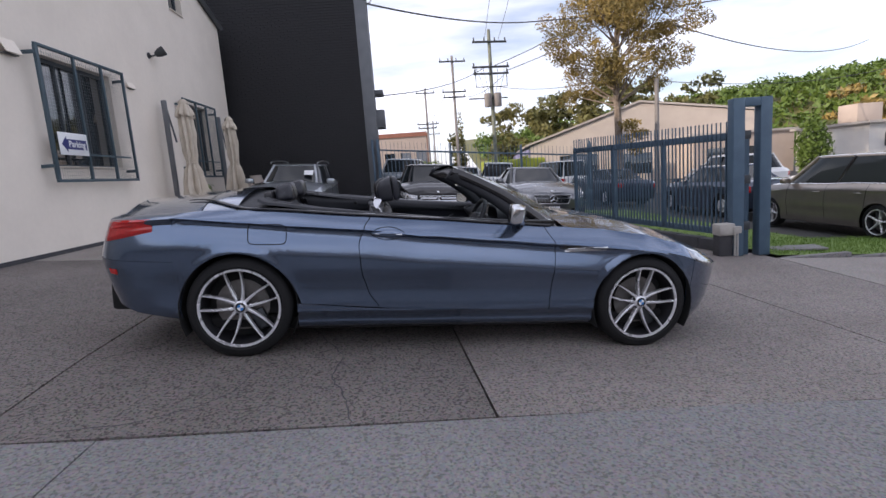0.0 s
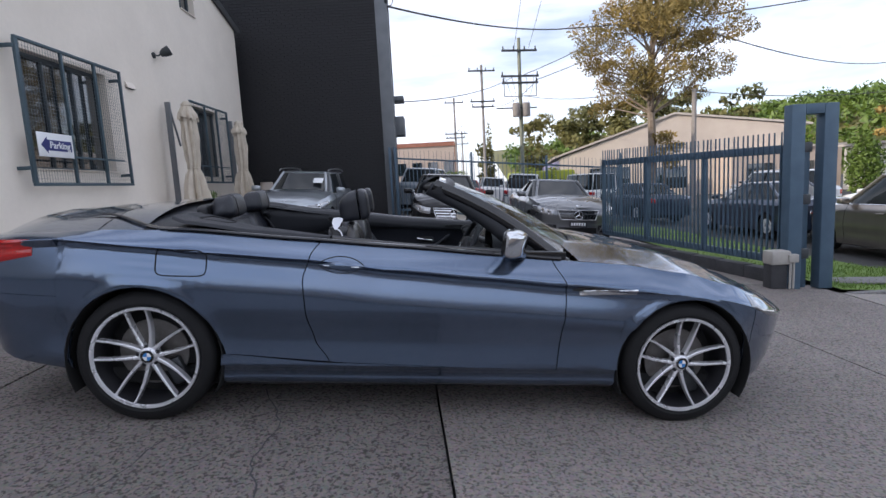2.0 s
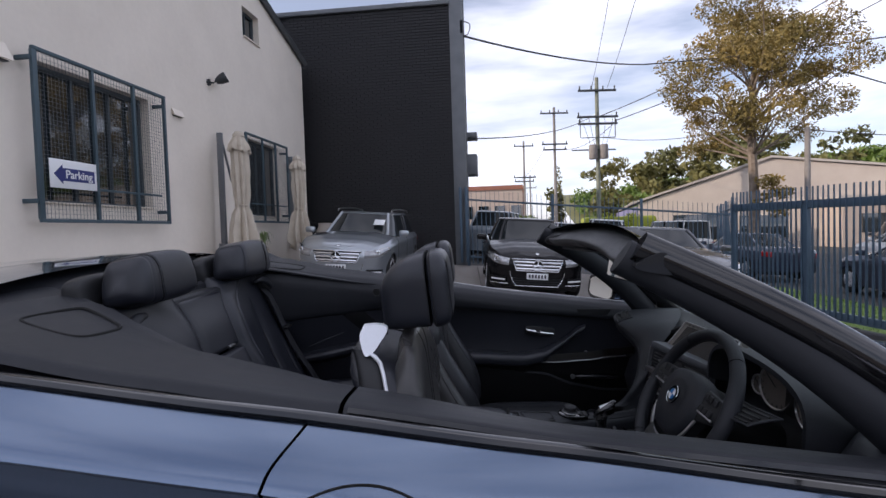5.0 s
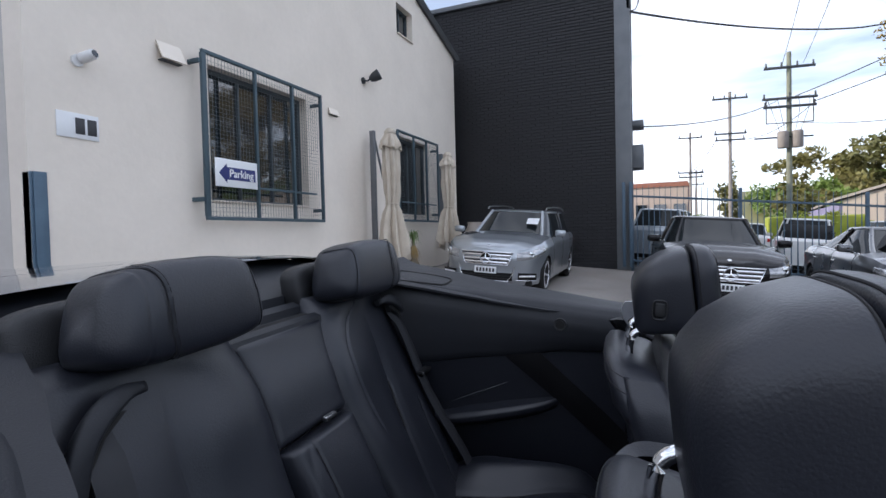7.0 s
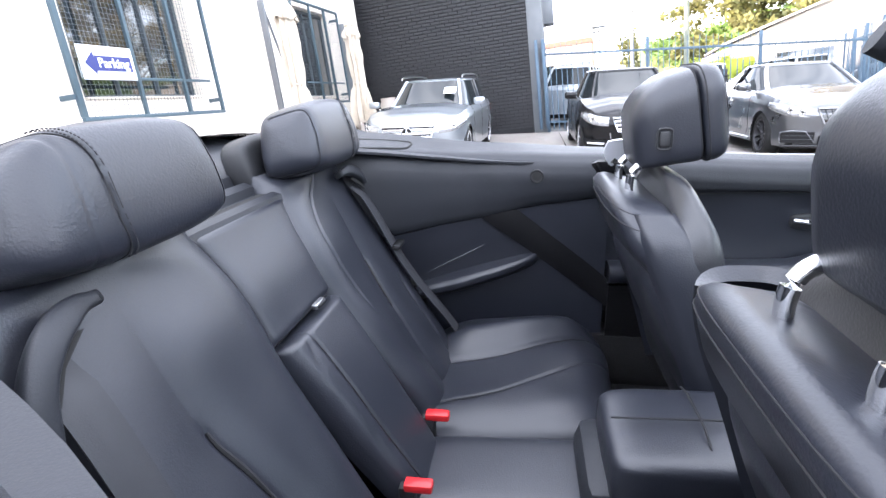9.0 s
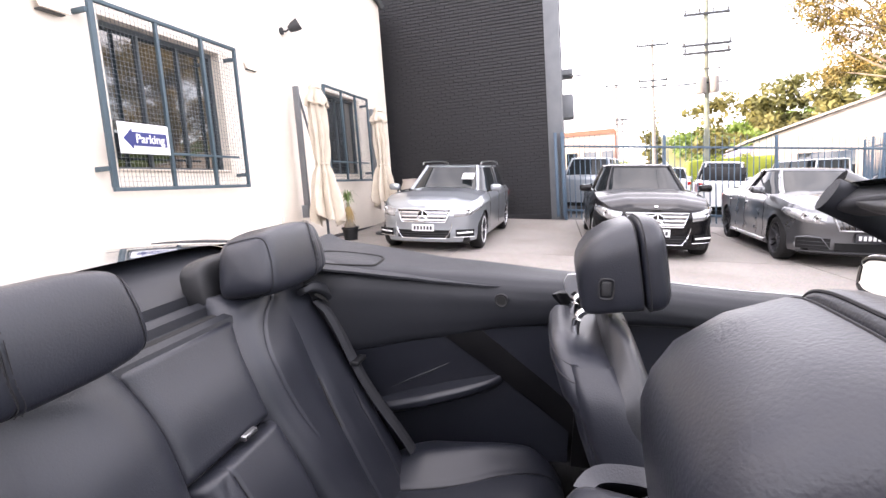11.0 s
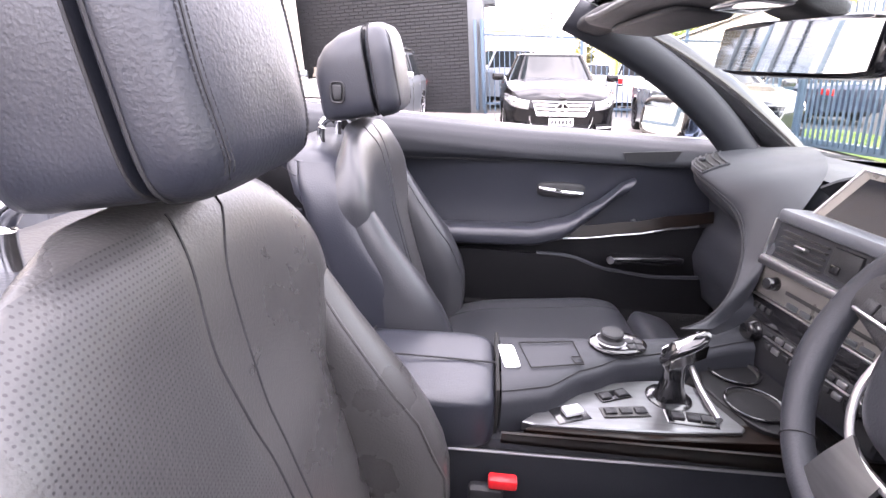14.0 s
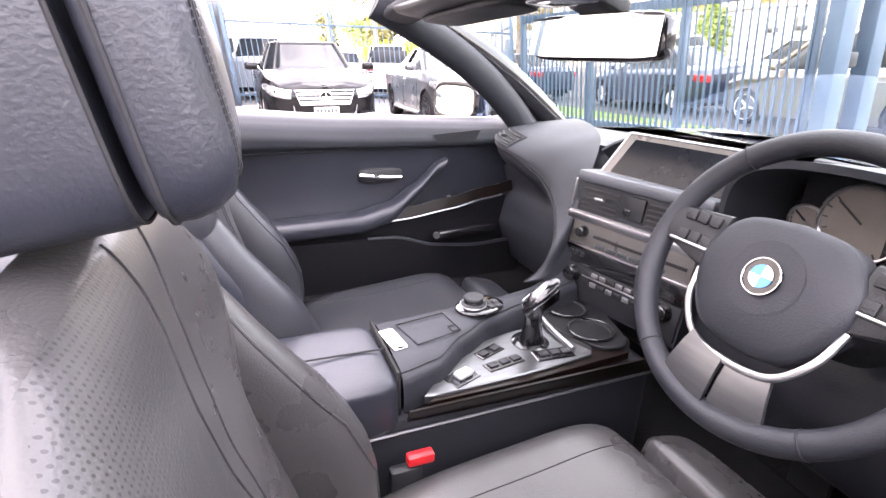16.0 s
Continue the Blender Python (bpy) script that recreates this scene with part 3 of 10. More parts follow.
def cushion(name, a, b, c, m, mat, parent=None, label="", e1=0.35, e2=0.35, nu=28, nv=18, warp=None):
    """A rounded cushion of half sizes a, b, c (superellipsoid), put at m; warp changes its points before that."""
    verts, faces = [], []
    for j in range(nv + 1):
        ph = -math.pi / 2 + math.pi * j / nv
        for i in range(nu):
            th = 2 * math.pi * i / nu
            v = Vector((a * sgn(math.cos(ph), e1) * sgn(math.cos(th), e2), b * sgn(math.cos(ph), e1) * sgn(math.sin(th), e2), c * sgn(math.sin(ph), e1)))
            verts.append(m @ (warp(v) if warp else v))
    for j in range(nv):
        for i in range(nu):
            p, q = j * nu + i, j * nu + (i + 1) % nu
            faces.append((p, q, q + nu, p + nu))
    return raw(name, verts, faces, mat, parent, label, angle=60)


def lathe_data(profile, sides, m=None):
    """Turn a profile of (radius, height) about z."""
    verts = [Vector((r * math.cos(2 * math.pi * k / sides), r * math.sin(2 * math.pi * k / sides), h)) for r, h in profile for k in range(sides)]
    if m is not None:
        verts = [m @ v for v in verts]
    faces = []
    for i in range(len(profile) - 1):
        faces += [(i * sides + k, i * sides + (k + 1) % sides, (i + 1) * sides + (k + 1) % sides, (i + 1) * sides + k) for k in range(sides)]
    return verts, faces


def lathe(name, profile, sides, m, mat, parent=None, label=""):
    return raw(name, *lathe_data(profile, sides, m), mat, parent, label)


def lerp(a, b, t):
    return a + (b - a) * t


def table(keys, x):
    """Smooth value at x of a table of (x, value)."""
    if x <= keys[0][0]:
        return keys[0][1]
    for (x0, y0), (x1, y1) in zip(keys, keys[1:]):
        if x <= x1:
            t = (x - x0) / (x1 - x0)
            return lerp(y0, y1, t * t * (3 - 2 * t) * 0.5 + t * 0.5)
    return keys[-1][1]

def line(keys, x):
    """Value at x of a smooth curve through (x, value) keys."""
    if x <= keys[0][0]:
        return keys[0][1]
    if x >= keys[-1][0]:
        return keys[-1][1]
    j = max(i for i in range(len(keys) - 1) if keys[i][0] <= x)
    (x0, y0), (x1, y1) = keys[j], keys[j + 1]
    m0 = (y1 - (keys[j - 1][1] if j else y0)) / (x1 - (keys[j - 1][0] if j else x0))
    m1 = ((keys[j + 2][1] if j + 2 < len(keys) else y1) - y0) / ((keys[j + 2][0] if j + 2 < len(keys) else x1) - x0)
    t, d = (x - x0) / (x1 - x0), x1 - x0
    return y0 * (2 * t**3 - 3 * t * t + 1) + m0 * d * (t**3 - 2 * t * t + t) + y1 * (3 * t * t - 2 * t**3) + m1 * d * (t**3 - t * t)


def bump_at(x, c, w):
    return math.exp(-(((x - c) / w) ** 2))


# ---- ground: the yard falls towards the street ----
def smooth(a, b, x):
    t = min(1, max(0, (x - a) / (b - a)))
    return t * t * (3 - 2 * t)


def ground_z(x, y):
    return -0.0738 * max(-6.5, min(x, 8.5)) + 0.0227 * max(-8, min(y, 2.3)) + 0.15 * smooth(9.0, 12.6, y) * smooth(4.0, 0.0, x) - 0.028 * x * math.exp(-((x / 2.6) ** 2)) * smooth(-1.75, -1.0, y) * smooth(4.0, 1.6, y)


def ground_sheet(name, xs, ys, mat, lift=0.0, hole=None, label="", parent=None):
    verts = [(x, y, ground_z(x, y) + lift) for x in xs for y in ys]
    n = len(ys)
    faces = [(i * n + j, (i + 1) * n + j, (i + 1) * n + j + 1, i * n + j + 1) for i in range(len(xs) - 1) for j in range(n - 1)]
    return raw(name, verts, faces, mat, parent, label)


def span(a, b, step):
    n = max(1, round((b - a) / step))
    return [a + (b - a) * i / n for i in range(n + 1)]


ground = ground_sheet("ground", [-1500, -300, -60, -20] + span(-9, 12, 0.75) + [20, 60, 300, 1500], [-1500, -300, -60, -20] + span(-9, 14, 0.75) + [30, 80, 300, 1500], "asphalt", -0.05)
tagged(ground, "grey asphalt street and car park ground", "ground", kind="structure")

# concrete slabs of the yard, parted by open joints; the front apron is newer and greyer
yard = thing("pavement", "worn exposed-pebble concrete yard slabs with dark joints", "pavement", kind="structure")


def slab(corners, mat):
    """A concrete slab over a quadrilateral of the plan."""
    a, b, c, d = [Vector((*p, 0)) for p in corners]
    n = 14
    top = []
    for i in range(n + 1):
        for j in range(n + 1):
            p = a.lerp(b, i / n).lerp(d.lerp(c, i / n), j / n)
            top.append(Vector((p.x, p.y, ground_z(p.x, p.y))))
    k = n + 1
    faces = [(i * k + j, (i + 1) * k + j, (i + 1) * k + j + 1, i * k + j + 1) for i in range(n) for j in range(n)]
    rim = [i * k for i in range(k)] + [n * k + j for j in range(1, k)] + [i * k + n for i in range(n - 1, -1, -1)] + [j for j in range(n - 1, 0, -1)]
    q = len(top)
    verts = top + [top[i] - Vector((0, 0, 0.06)) for i in rim]
    faces += [(rim[i - 1], q + (i - 1) % len(rim), q + i, rim[i]) for i in range(len(rim))]
    raw("slab", verts, faces, mat, yard, smooth=True, angle=30)


def joint_y(x):
    """The long joint between the old yard and the newer apron."""
    return -1.93 + 0.02 * (x + 1) + (0.05 * math.sin(x * 0.7))


G = 0.0075
cols = [-9.0, -5.3, -2.4, 0.22, 3.45, 4.98]
lean = [0, 0, -0.02, -0.07, -0.105, 0.0]          # how the cross joints lean with y
rows_y = [None, 2.9, 7.4, 12.5]
for i in range(5):
    for j in range(3):
        def cx(k, y):
            return (cols[k] if k < 5 or j == 0 else 4.72) + lean[k] * (y + 1.9)
        y0a, y0b = (joint_y(cols[i]), joint_y(cols[i + 1])) if j == 0 else (rows_y[j], rows_y[j])
        y1 = rows_y[j + 1]
        slab([(cx(i, y0a) + G, y0a + G), (cx(i + 1, y0b) - G, y0b + G), (cx(i + 1, y1) - G, y1 - G), (cx(i, y1) + G, y1 - G)], "concrete_yard" if j else "concrete_old" if i < 3 else "concrete_mid")
apron = [-9.0, -1.75, 1.6, 4.9, 9]
for i in range(4):
    a, b = apron[i], apron[i + 1]
    ga, gb = (G * 0.6 if i == 1 else 0.0005), (G * 0.6 if i == 0 else 0.0005)
    slab([(a + ga, -7.5), (b - gb, -7.5), (b - gb, joint_y(min(b, 5)) - G), (a + ga, joint_y(a) - G)], "concrete_new")
slab([(5.00, -1.80), (9, -1.80), (9, 2.45), (5.00, 2.45)], "concrete_yard")

# cracks in the old slabs
crack = thing("crack", "dark hairline cracks across the concrete slabs", "crack", kind="structure")
for k, keys in enumerate(([(-0.55, -1.9), (-0.62, -1.6), (-0.72, -1.34), (-0.70, -1.0), (-0.9, -0.6)], [(-2.3, -1.0), (-2.0, -0.7), (-2.1, -0.3), (-1.7, 0.1)], [(-2.0, -1.9), (-1.6, -1.8), (-1.3, -1.55), (-1.2, -1.2)])):
    pts = spline([(x, y, 0) for x, y in keys], 26)
    pts = [Vector((p.x + random.uniform(-0.012, 0.012), p.y + random.uniform(-0.012, 0.012), 0)) for p in pts]
    for p in pts:
        p.z = ground_z(p.x, p.y) + 0.001
    tube("crack_line", pts, [random.uniform(0.002, 0.005) for _ in pts], "curb", crack, sides=5, squash=0.4)

# ---- white building: gable end with two barred windows ----
WX = -5.40                                        # face of the wall
building = thing("white_building", "cream rendered workshop gable wall with barred windows", "building", kind="structure")


def wall_holes(name, u0, u1, z0, top, holes, thick, at, mat, parent):
    """A wall with openings: at(u, z, d) places it; top(u) is its upper edge."""
    us = sorted({u0, u1, *[h for o in holes for h in o[:2]], *span(u0, u1, 0.8)})
    zs = sorted({z0, *[h for o in holes for h in o[2:]], *span(z0, min(top(u) for u in us) - 0.02, 0.8)})
    verts, faces, index = [], [], {}

    def v(u, k, d):
        key = (u, k, d)
        if key not in index:
            index[key] = len(verts)
            verts.append(at(u, zs[k] if k < len(zs) else top(u), d))
        return index[key]

    def solid(i, k):
        if not (0 <= i < len(us) - 1 and 0 <= k < len(zs)):
            return False
        um, zm = (us[i] + us[i + 1]) / 2, (zs[k] + (zs[k + 1] if k + 1 < len(zs) else top(us[i]))) / 2
        return not any(o[0] < um < o[1] and o[2] < zm < o[3] for o in holes)

    for i in range(len(us) - 1):
        for k in range(len(zs)):
            if not solid(i, k):
                continue
            a, b = us[i], us[i + 1]
            faces.append((v(a, k, 0), v(b, k, 0), v(b, k + 1, 0), v(a, k + 1, 0)))
            faces.append((v(a, k, thick), v(a, k + 1, thick), v(b, k + 1, thick), v(b, k, thick)))
            for other, p, q in (((i - 1, k), (a, k), (a, k + 1)), ((i + 1, k), (b, k), (b, k + 1)), ((i, k - 1), (a, k), (b, k)), ((i, k + 1), (a, k + 1), (b, k + 1))):
                if not solid(*other):
                    faces.append((v(*p, 0), v(*q, 0), v(*q, thick), v(*p, thick)))
    return raw(name, verts, faces, mat, parent, smooth=False)


def roofline(y):
    return 6.02 + 0.29 * (11.55 - y) if y > 5.6 else 6.02 + 0.29 * 5.95 - 0.29 * (5.6 - y)


HOLES = [(3.72, 5.60, 1.74, 3.40), (8.45, 10.15, 1.70, 3.36), (8.68, 9.42, 5.50, 6.15)]
wall_holes("wall_gable", 1.76, 11.9, 0.0, roofline, HOLES, 0.28, lambda u, z, d: (WX - d, u, z), "render_white", building)
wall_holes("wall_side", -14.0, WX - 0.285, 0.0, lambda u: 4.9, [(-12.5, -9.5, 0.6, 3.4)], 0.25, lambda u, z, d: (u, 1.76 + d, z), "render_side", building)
sheet("roof", lambda u, v: (lerp(WX + 0.10, -16, u), lerp(12.0, 1.5, v), roofline(lerp(12.0, 1.5, v)) + 0.08), 3, 15, "trim_grey", building, thick=0.06)
tube("barge_board", [(WX + 0.08, y, roofline(y) + 0.05) for y in (12.0, 9, 7, 5.6, 4, 1.5)], 0.07, "trim_grey", building, sides=4)
boxes("plinth_line", [((WX + 0.012, 6.9, ground_z(-5.4, 5) - 0.05), (0.02, 10.1, 0.22))], "curb", building)
# black sheet painted as the shade of the unlit room behind the windows
raw("room_shade_sheet", [(WX - 0.9, y, z) for y, z in ((1.9, 0.2), (11.8, 0.2), (11.8, 6.0), (1.9, 6.0))], [(0, 1, 2, 3)], "under", building)


def window_unit(name, y0, y1, z0, z1, bars, parent, label):
    w = tagged(new(name), label, "window", kind="structure")
    x = WX - 0.16
    f = 0.055
    boxes("window_frame", [((x, (y0 + y1) / 2, z0 + f / 2), (0.06, y1 - y0, f)), ((x, (y0 + y1) / 2, z1 - f / 2), (0.06, y1 - y0, f)),
                           ((x, y0 + f / 2, (z0 + z1) / 2), (0.055, f, z1 - z0)), ((x, y1 - f / 2, (z0 + z1) / 2), (0.055, f, z1 - z0)),
                           *[((x, lerp(y0, y1, b), (z0 + z1) / 2), (0.05, 0.04, z1 - z0 - 0.02)) for b in bars]], "win_frame", w)
    boxes("pane", [((x - 0.012, (y0 + y1) / 2, (z0 + z1) / 2), (0.008, y1 - y0 - 0.06, z1 - z0 - 0.06))], "window", w, bevel=0)
    boxes("window_sill", [((WX - 0.06, (y0 + y1) / 2, z0 + 0.012), (0.20, y1 - y0 - 0.01, 0.02))], "render_white", w, bevel=0.004)
    return w


window_unit("window_1", *HOLES[0], (0.33, 0.66), building, "dark sliding window behind a security grille")
window_unit("window_2", *HOLES[1], (0.5,), building, "dark window behind a security grille")
window_unit("window_3", *HOLES[2], (0.5,), building, "small upper window in the gable")


def security_grille(y0, y1, z0, z1, uprights, label):
    """A bolted-on frame of square bars with welded wire mesh and stand-off brackets."""
    g = thing("security_grille", label, "window grille", group="window grilles")
    x, b = WX + 0.17, 0.042
    ym, zm = (y0 + y1) / 2, (z0 + z1) / 2
    for z in (z0, z1):
        boxes("rail", [((x, ym, z), (b, y1 - y0 + b, b))], "grille_paint", g, bevel=0.004)
    for k, u in enumerate((0, *uprights, 1)):
        w = b * (1.5 if k == 0 else 1)
        boxes("upright", [((x, lerp(y0, y1, u), zm), (b, w, z1 - z0 - b))], "grille_paint", g, bevel=0.004)
    boxes("cross_bar", [((x - 0.004, ym, lerp(z0, z1, 0.21)), (0.028, y1 - y0 - 0.30, 0.030))], "grille_paint", g, bevel=0.003)
    for y, z in ((y0, z0 + 0.22), (y0, z1 - 0.12), (y1, z0 + 0.16), (y1, z1 - 0.14)):
        boxes("bracket", [((x - 0.09, y + (-0.05 if y == y0 else -0.02), z), (0.19, 0.035, 0.05))], "grille_paint", g, bevel=0.004)
    verts, faces = [], []
    r = 0.0015
    for y in span(y0 + 0.03, y1 - 0.03, 0.052):
        k = len(verts)
        verts += [(x - 0.012 + dx, y + dy, z) for z in (z0, z1) for dx, dy in ((-r, -r), (r, -r), (r, r), (-r, r))]
        faces += [(k + i, k + (i + 1) % 4, k + 4 + (i + 1) % 4, k + 4 + i) for i in range(4)]
    for z in span(z0 + 0.03, z1 - 0.03, 0.052):
        k = len(verts)
        verts += [(x - 0.016 + dx, y, z + dz) for y in (y0, y1) for dx, dz in ((-r, -r), (r, -r), (r, r), (-r, r))]
        faces += [(k + i, k + (i + 1) % 4, k + 4 + (i + 1) % 4, k + 4 + i) for i in range(4)]
    raw("wire_mesh", verts, faces, "mesh_wire", g, smooth=False)
    return g


security_grille(3.50, 5.72, 1.53, 3.46, (0.37, 0.70), "teal-grey steel window grille with welded mesh, bolted to the wall")
security_grille(8.27, 10.28, 1.58, 3.39, (0.36, 0.68), "teal-grey steel grille over the far window")


def lettering(name, body, size, m, mat, parent=None, label="", depth=0.002):
    cu = bpy.data.curves.new(name, "FONT")
    cu.body, cu.size, cu.extrude, cu.align_x, cu.align_y, cu.offset = body, size, depth, "CENTER", "CENTER", 0.012 * size
    ob = new("text_source", cu)
    me = bpy.data.meshes.new_from_object(ob.evaluated_get(bpy.context.evaluated_depsgraph_get()))
    bpy.data.objects.remove(ob)
    me.transform(m)
    return dress(name, me, mat, parent, label, False)


# parking sign hung on the grille
WALL_TURN = Matrix(((0, 0, 1, 0), (1, 0, 0, 0), (0, 1, 0, 0), (0, 0, 0, 1)))       # x along +y, y up, facing +x
sign = thing("parking_sign", "white parking sign with navy arrow, hung on the grille", "sign")
SX = WX + 0.205
boxes("board", [((SX, 3.93, 2.08), (0.010, 0.68, 0.335))], "sign_white", sign, bevel=0.003)
ay, az = 3.93, 2.075
raw("arrow", [(SX + d, y, z) for d in (0.006, 0.009) for y, z in ((ay - 0.29, az), (ay - 0.17, az + 0.115), (ay - 0.17, az + 0.075), (ay + 0.30, az + 0.075), (ay + 0.30, az - 0.075), (ay - 0.17, az - 0.075), (ay - 0.17, az - 0.115))],
    [(7, 8, 9, 10, 11, 12, 13), *[(i, (i + 1) % 7, 7 + (i + 1) % 7, 7 + i) for i in range(7)]], "sign_navy", sign, smooth=False)
lettering("lettering", "Parking", 0.135, Matrix.Translation((SX + 0.011, ay + 0.065, az)) @ WALL_TURN, "sign_white", sign)

# house number plate as plain bars
plate = thing("number_plate_sign", "white plastic plate with dark numerals on the wall", "sign")
boxes("board", [((WX + 0.008, 2.185, 2.37), (0.012, 0.38, 0.235))], "sign_white", plate, bevel=0.003)
boxes("numeral_bar", [((WX + 0.016, 2.20, 2.37), (0.006, 0.085, 0.15))], "ink", plate, bevel=0.002)
boxes("numeral_bar", [((WX + 0.016, 2.31, 2.37), (0.006, 0.085, 0.15))], "ink", plate, bevel=0.002)

# camera, spot lamp, vents, socket
cctv = thing("security_camera", "white bullet security camera on the wall", "camera")
lathe("base", [(0.0, 0), (0.055, 0), (0.055, 0.03), (0.0, 0.03)], 20, pose(WX, 2.20, 2.98, 0, 90, 0), "white_plastic", cctv)
lathe("housing", [(0.0, 0), (0.045, 0.005), (0.05, 0.03), (0.05, 0.13), (0.043, 0.15), (0.0, 0.15)], 20, pose(WX + 0.03, 2.22, 3.0, 0, 75, 18), "white_plastic", cctv)
lathe("lens", [(0.0, 0), (0.036, 0), (0.036, 0.012), (0.0, 0.012)], 20, pose(WX + 0.03, 2.22, 3.0, 0, 75, 18) @ Matrix.Translation((0, 0, 0.145)), "black_gloss", cctv)
lamp = thing("flood_lamp", "dark outdoor spot lamp with a glass front on the wall", "lamp")
lathe("base", [(0.0, 0), (0.06, 0), (0.06, 0.025), (0.0, 0.025)], 20, pose(WX, 7.28, 4.14, 0, 90, 0), "dark_metal", lamp)
tube("arm", spline([(WX + 0.02, 7.28, 4.14), (WX + 0.10, 7.29, 4.13), (WX + 0.16, 7.32, 4.19)], 8), 0.016, "dark_metal", lamp)
lathe("head", [(0.0, -0.13), (0.05, -0.12), (0.085, -0.04), (0.10, 0.06), (0.10, 0.08), (0.0, 0.075)], 24, pose(WX + 0.22, 7.38, 4.22, 0, 62, 20), "dark_metal", lamp)
lathe("front_glass", [(0.0, 0), (0.092, 0), (0.092, 0.006), (0.0, 0.006)], 24, pose(WX + 0.22, 7.38, 4.22, 0, 62, 20) @ Matrix.Translation((0, 0, 0.078)), "lamp_clear", lamp)
for y0, y1, z in ((3.03, 3.33, 3.28), (6.15, 6.42, 3.33)):
    v = thing("wall_vent", "cream metal vent hood on the wall", "vent", group="wall vents")
    s = 1.0 if y0 < 5 else 0.45
    sheet("hood", lambda u, w: (WX + 0.10 * w * s + 0.005, lerp(y0, y1, u), z + 0.17 * s * (1 - w) - 0.03 * w), 2, 8, "render_white", v, thick=0.012)
    boxes("slot", [((WX + 0.04 * s, (y0 + y1) / 2, z - 0.03), (0.07 * s, y1 - y0 - 0.04, 0.016))], "dark_metal", v)
sock = thing("wall_socket", "small weatherproof power socket on the wall", "socket")
boxes("body", [((WX + 0.02, 6.75, 0.95), (0.04, 0.12, 0.08))], "render_white", sock)

# blue-grey corner guard and downpipe
guard = thing("corner_guard", "slate blue painted steel guard on the wall corner", "corner guard")
boxes("guard", [((WX + 0.006, 1.842, 1.18), (0.03, 0.11, 1.46)), ((WX - 0.045, 1.775, 1.18), (0.10, 0.03, 1.46))], "steel_blue", guard)


def shutter(y0, label):
    """An open steel shutter leaf, seen edge on, with a diagonal stay."""
    s = thing("steel_shutter", label, "shutter", group="window shutters")
    boxes("leaf", [((WX + 0.16, y0, 2.16), (0.10, 0.06, 2.1))], "trim_grey", s)
    tube("stay", [(WX + 0.16, y0 + 0.03, 3.18), (WX + 0.16, y0 + 0.36, 2.35)], 0.022, "trim_grey", s)
    boxes("foot", [((WX + 0.14, y0, 1.05), (0.12, 0.12, 0.22))], "trim_grey", s)


shutter(7.30, "open grey steel window shutter standing out from the wall")
shutter(10.50, "open grey steel shutter beside the far window")


# ---- closed umbrellas ----
def umbrella(x, y, zt, h, label, seed, wide=1.0):
    u = thing("closed_umbrella", label, "umbrella", group="closed umbrellas")
    rnd = random.Random(seed)
    zb = ground_z(x, y)
    lathe("base", [(0.0, 0), (0.26, 0), (0.26, 0.05), (0.22, 0.07), (0.0, 0.07)], 28, pose(x, y, zb), "dark_metal", u)
    tube("pole", [(x, y, zb + 0.06), (x, y, zt + 0.03)], 0.022, "dark_metal", u)
    n, ph = 96, rnd.uniform(0, 6)
    deep = [rnd.uniform(0.7, 1.3) for _ in range(8)]
    hang = [rnd.uniform(-0.06, 0.10) for _ in range(8)]

    def cloth(v0, v1, steps, keys, pleat, hem, off):
        """Canvas gathered round the pole in eight sharp pleats of uneven depth, with a pointed hem."""
        rows = []
        for i in range(steps + 1):
            v = lerp(v0, v1, i / steps)
            r = wide * table(keys, v)
            row = []
            for k in range(n):
                a = 2 * math.pi * k / n
                q = (a / (2 * math.pi) * 8 + 0.10 * math.sin(9 * v + ph)) % 8
                j, f = int(q) % 8, q - int(q)
                ridge_ = lerp(deep[j], deep[(j + 1) % 8], f) * (abs(2 * f - 1) ** 0.8 - 0.5)
                low = (hang[j] * (1 - f) + hang[(j + 1) % 8] * f + 0.11 * (1 if j % 2 else 0.3) * (1 - abs(2 * f - 1))) * hem * smooth(lerp(v0, v1, 0.45), v1, v)
                rr = r * (1 + pleat(v) * ridge_) + 0.010 * math.sin(21 * v + 3 * a + ph) * smooth(0.1, 0.3, v) + off
                row.append((x + rr * math.cos(a), y + rr * 1.12 * math.sin(a) + 0.04 * v * math.sin(ph), zt - v * h - low))
            rows.append(row)
        return rows
    loft("canopy", cloth(0.04, 0.96, 44, [(0, 0.05), (0.10, 0.120), (0.30, 0.128), (0.48, 0.112), (0.55, 0.092), (0.585, 0.088), (0.63, 0.125), (0.74, 0.170), (0.88, 0.205), (1, 0.215)], lambda v: 0.30 + 0.50 * v, 1.3, 0.0), "canvas", u, angle=50, caps=False)
    loft("top_flap", cloth(0.0, 0.13, 12, [(0, 0.03), (0.04, 0.085), (0.09, 0.135), (0.13, 0.150)], lambda v: 0.2 + 1.6 * v, 0.5, 0.012), "canvas", u, "short upper flap of the canopy", angle=50, caps=False)
    lathe("cap", [(0.0, 0), (0.05, -0.005), (0.10, -0.06), (0.105, -0.10), (0.0, -0.09)], 20, pose(x, y, zt + 0.05), "canvas", u)
    tube("tie", [(x + 0.100 * wide * math.cos(a), y + 0.112 * wide * math.sin(a) + 0.022 * math.sin(ph), zt - 0.57 * h) for a in [2 * math.pi * k / 20 for k in range(20)]], 0.012, "canvas", u, closed=True)
    return u


umbrella(-4.75, 7.07, 3.12, 2.25, "closed cream canvas umbrella tied at the waist", 3, 1.12)
umbrella(-4.60, 9.36, 3.00, 2.0, "closed cream canvas umbrella further along the wall", 8, 1.0)

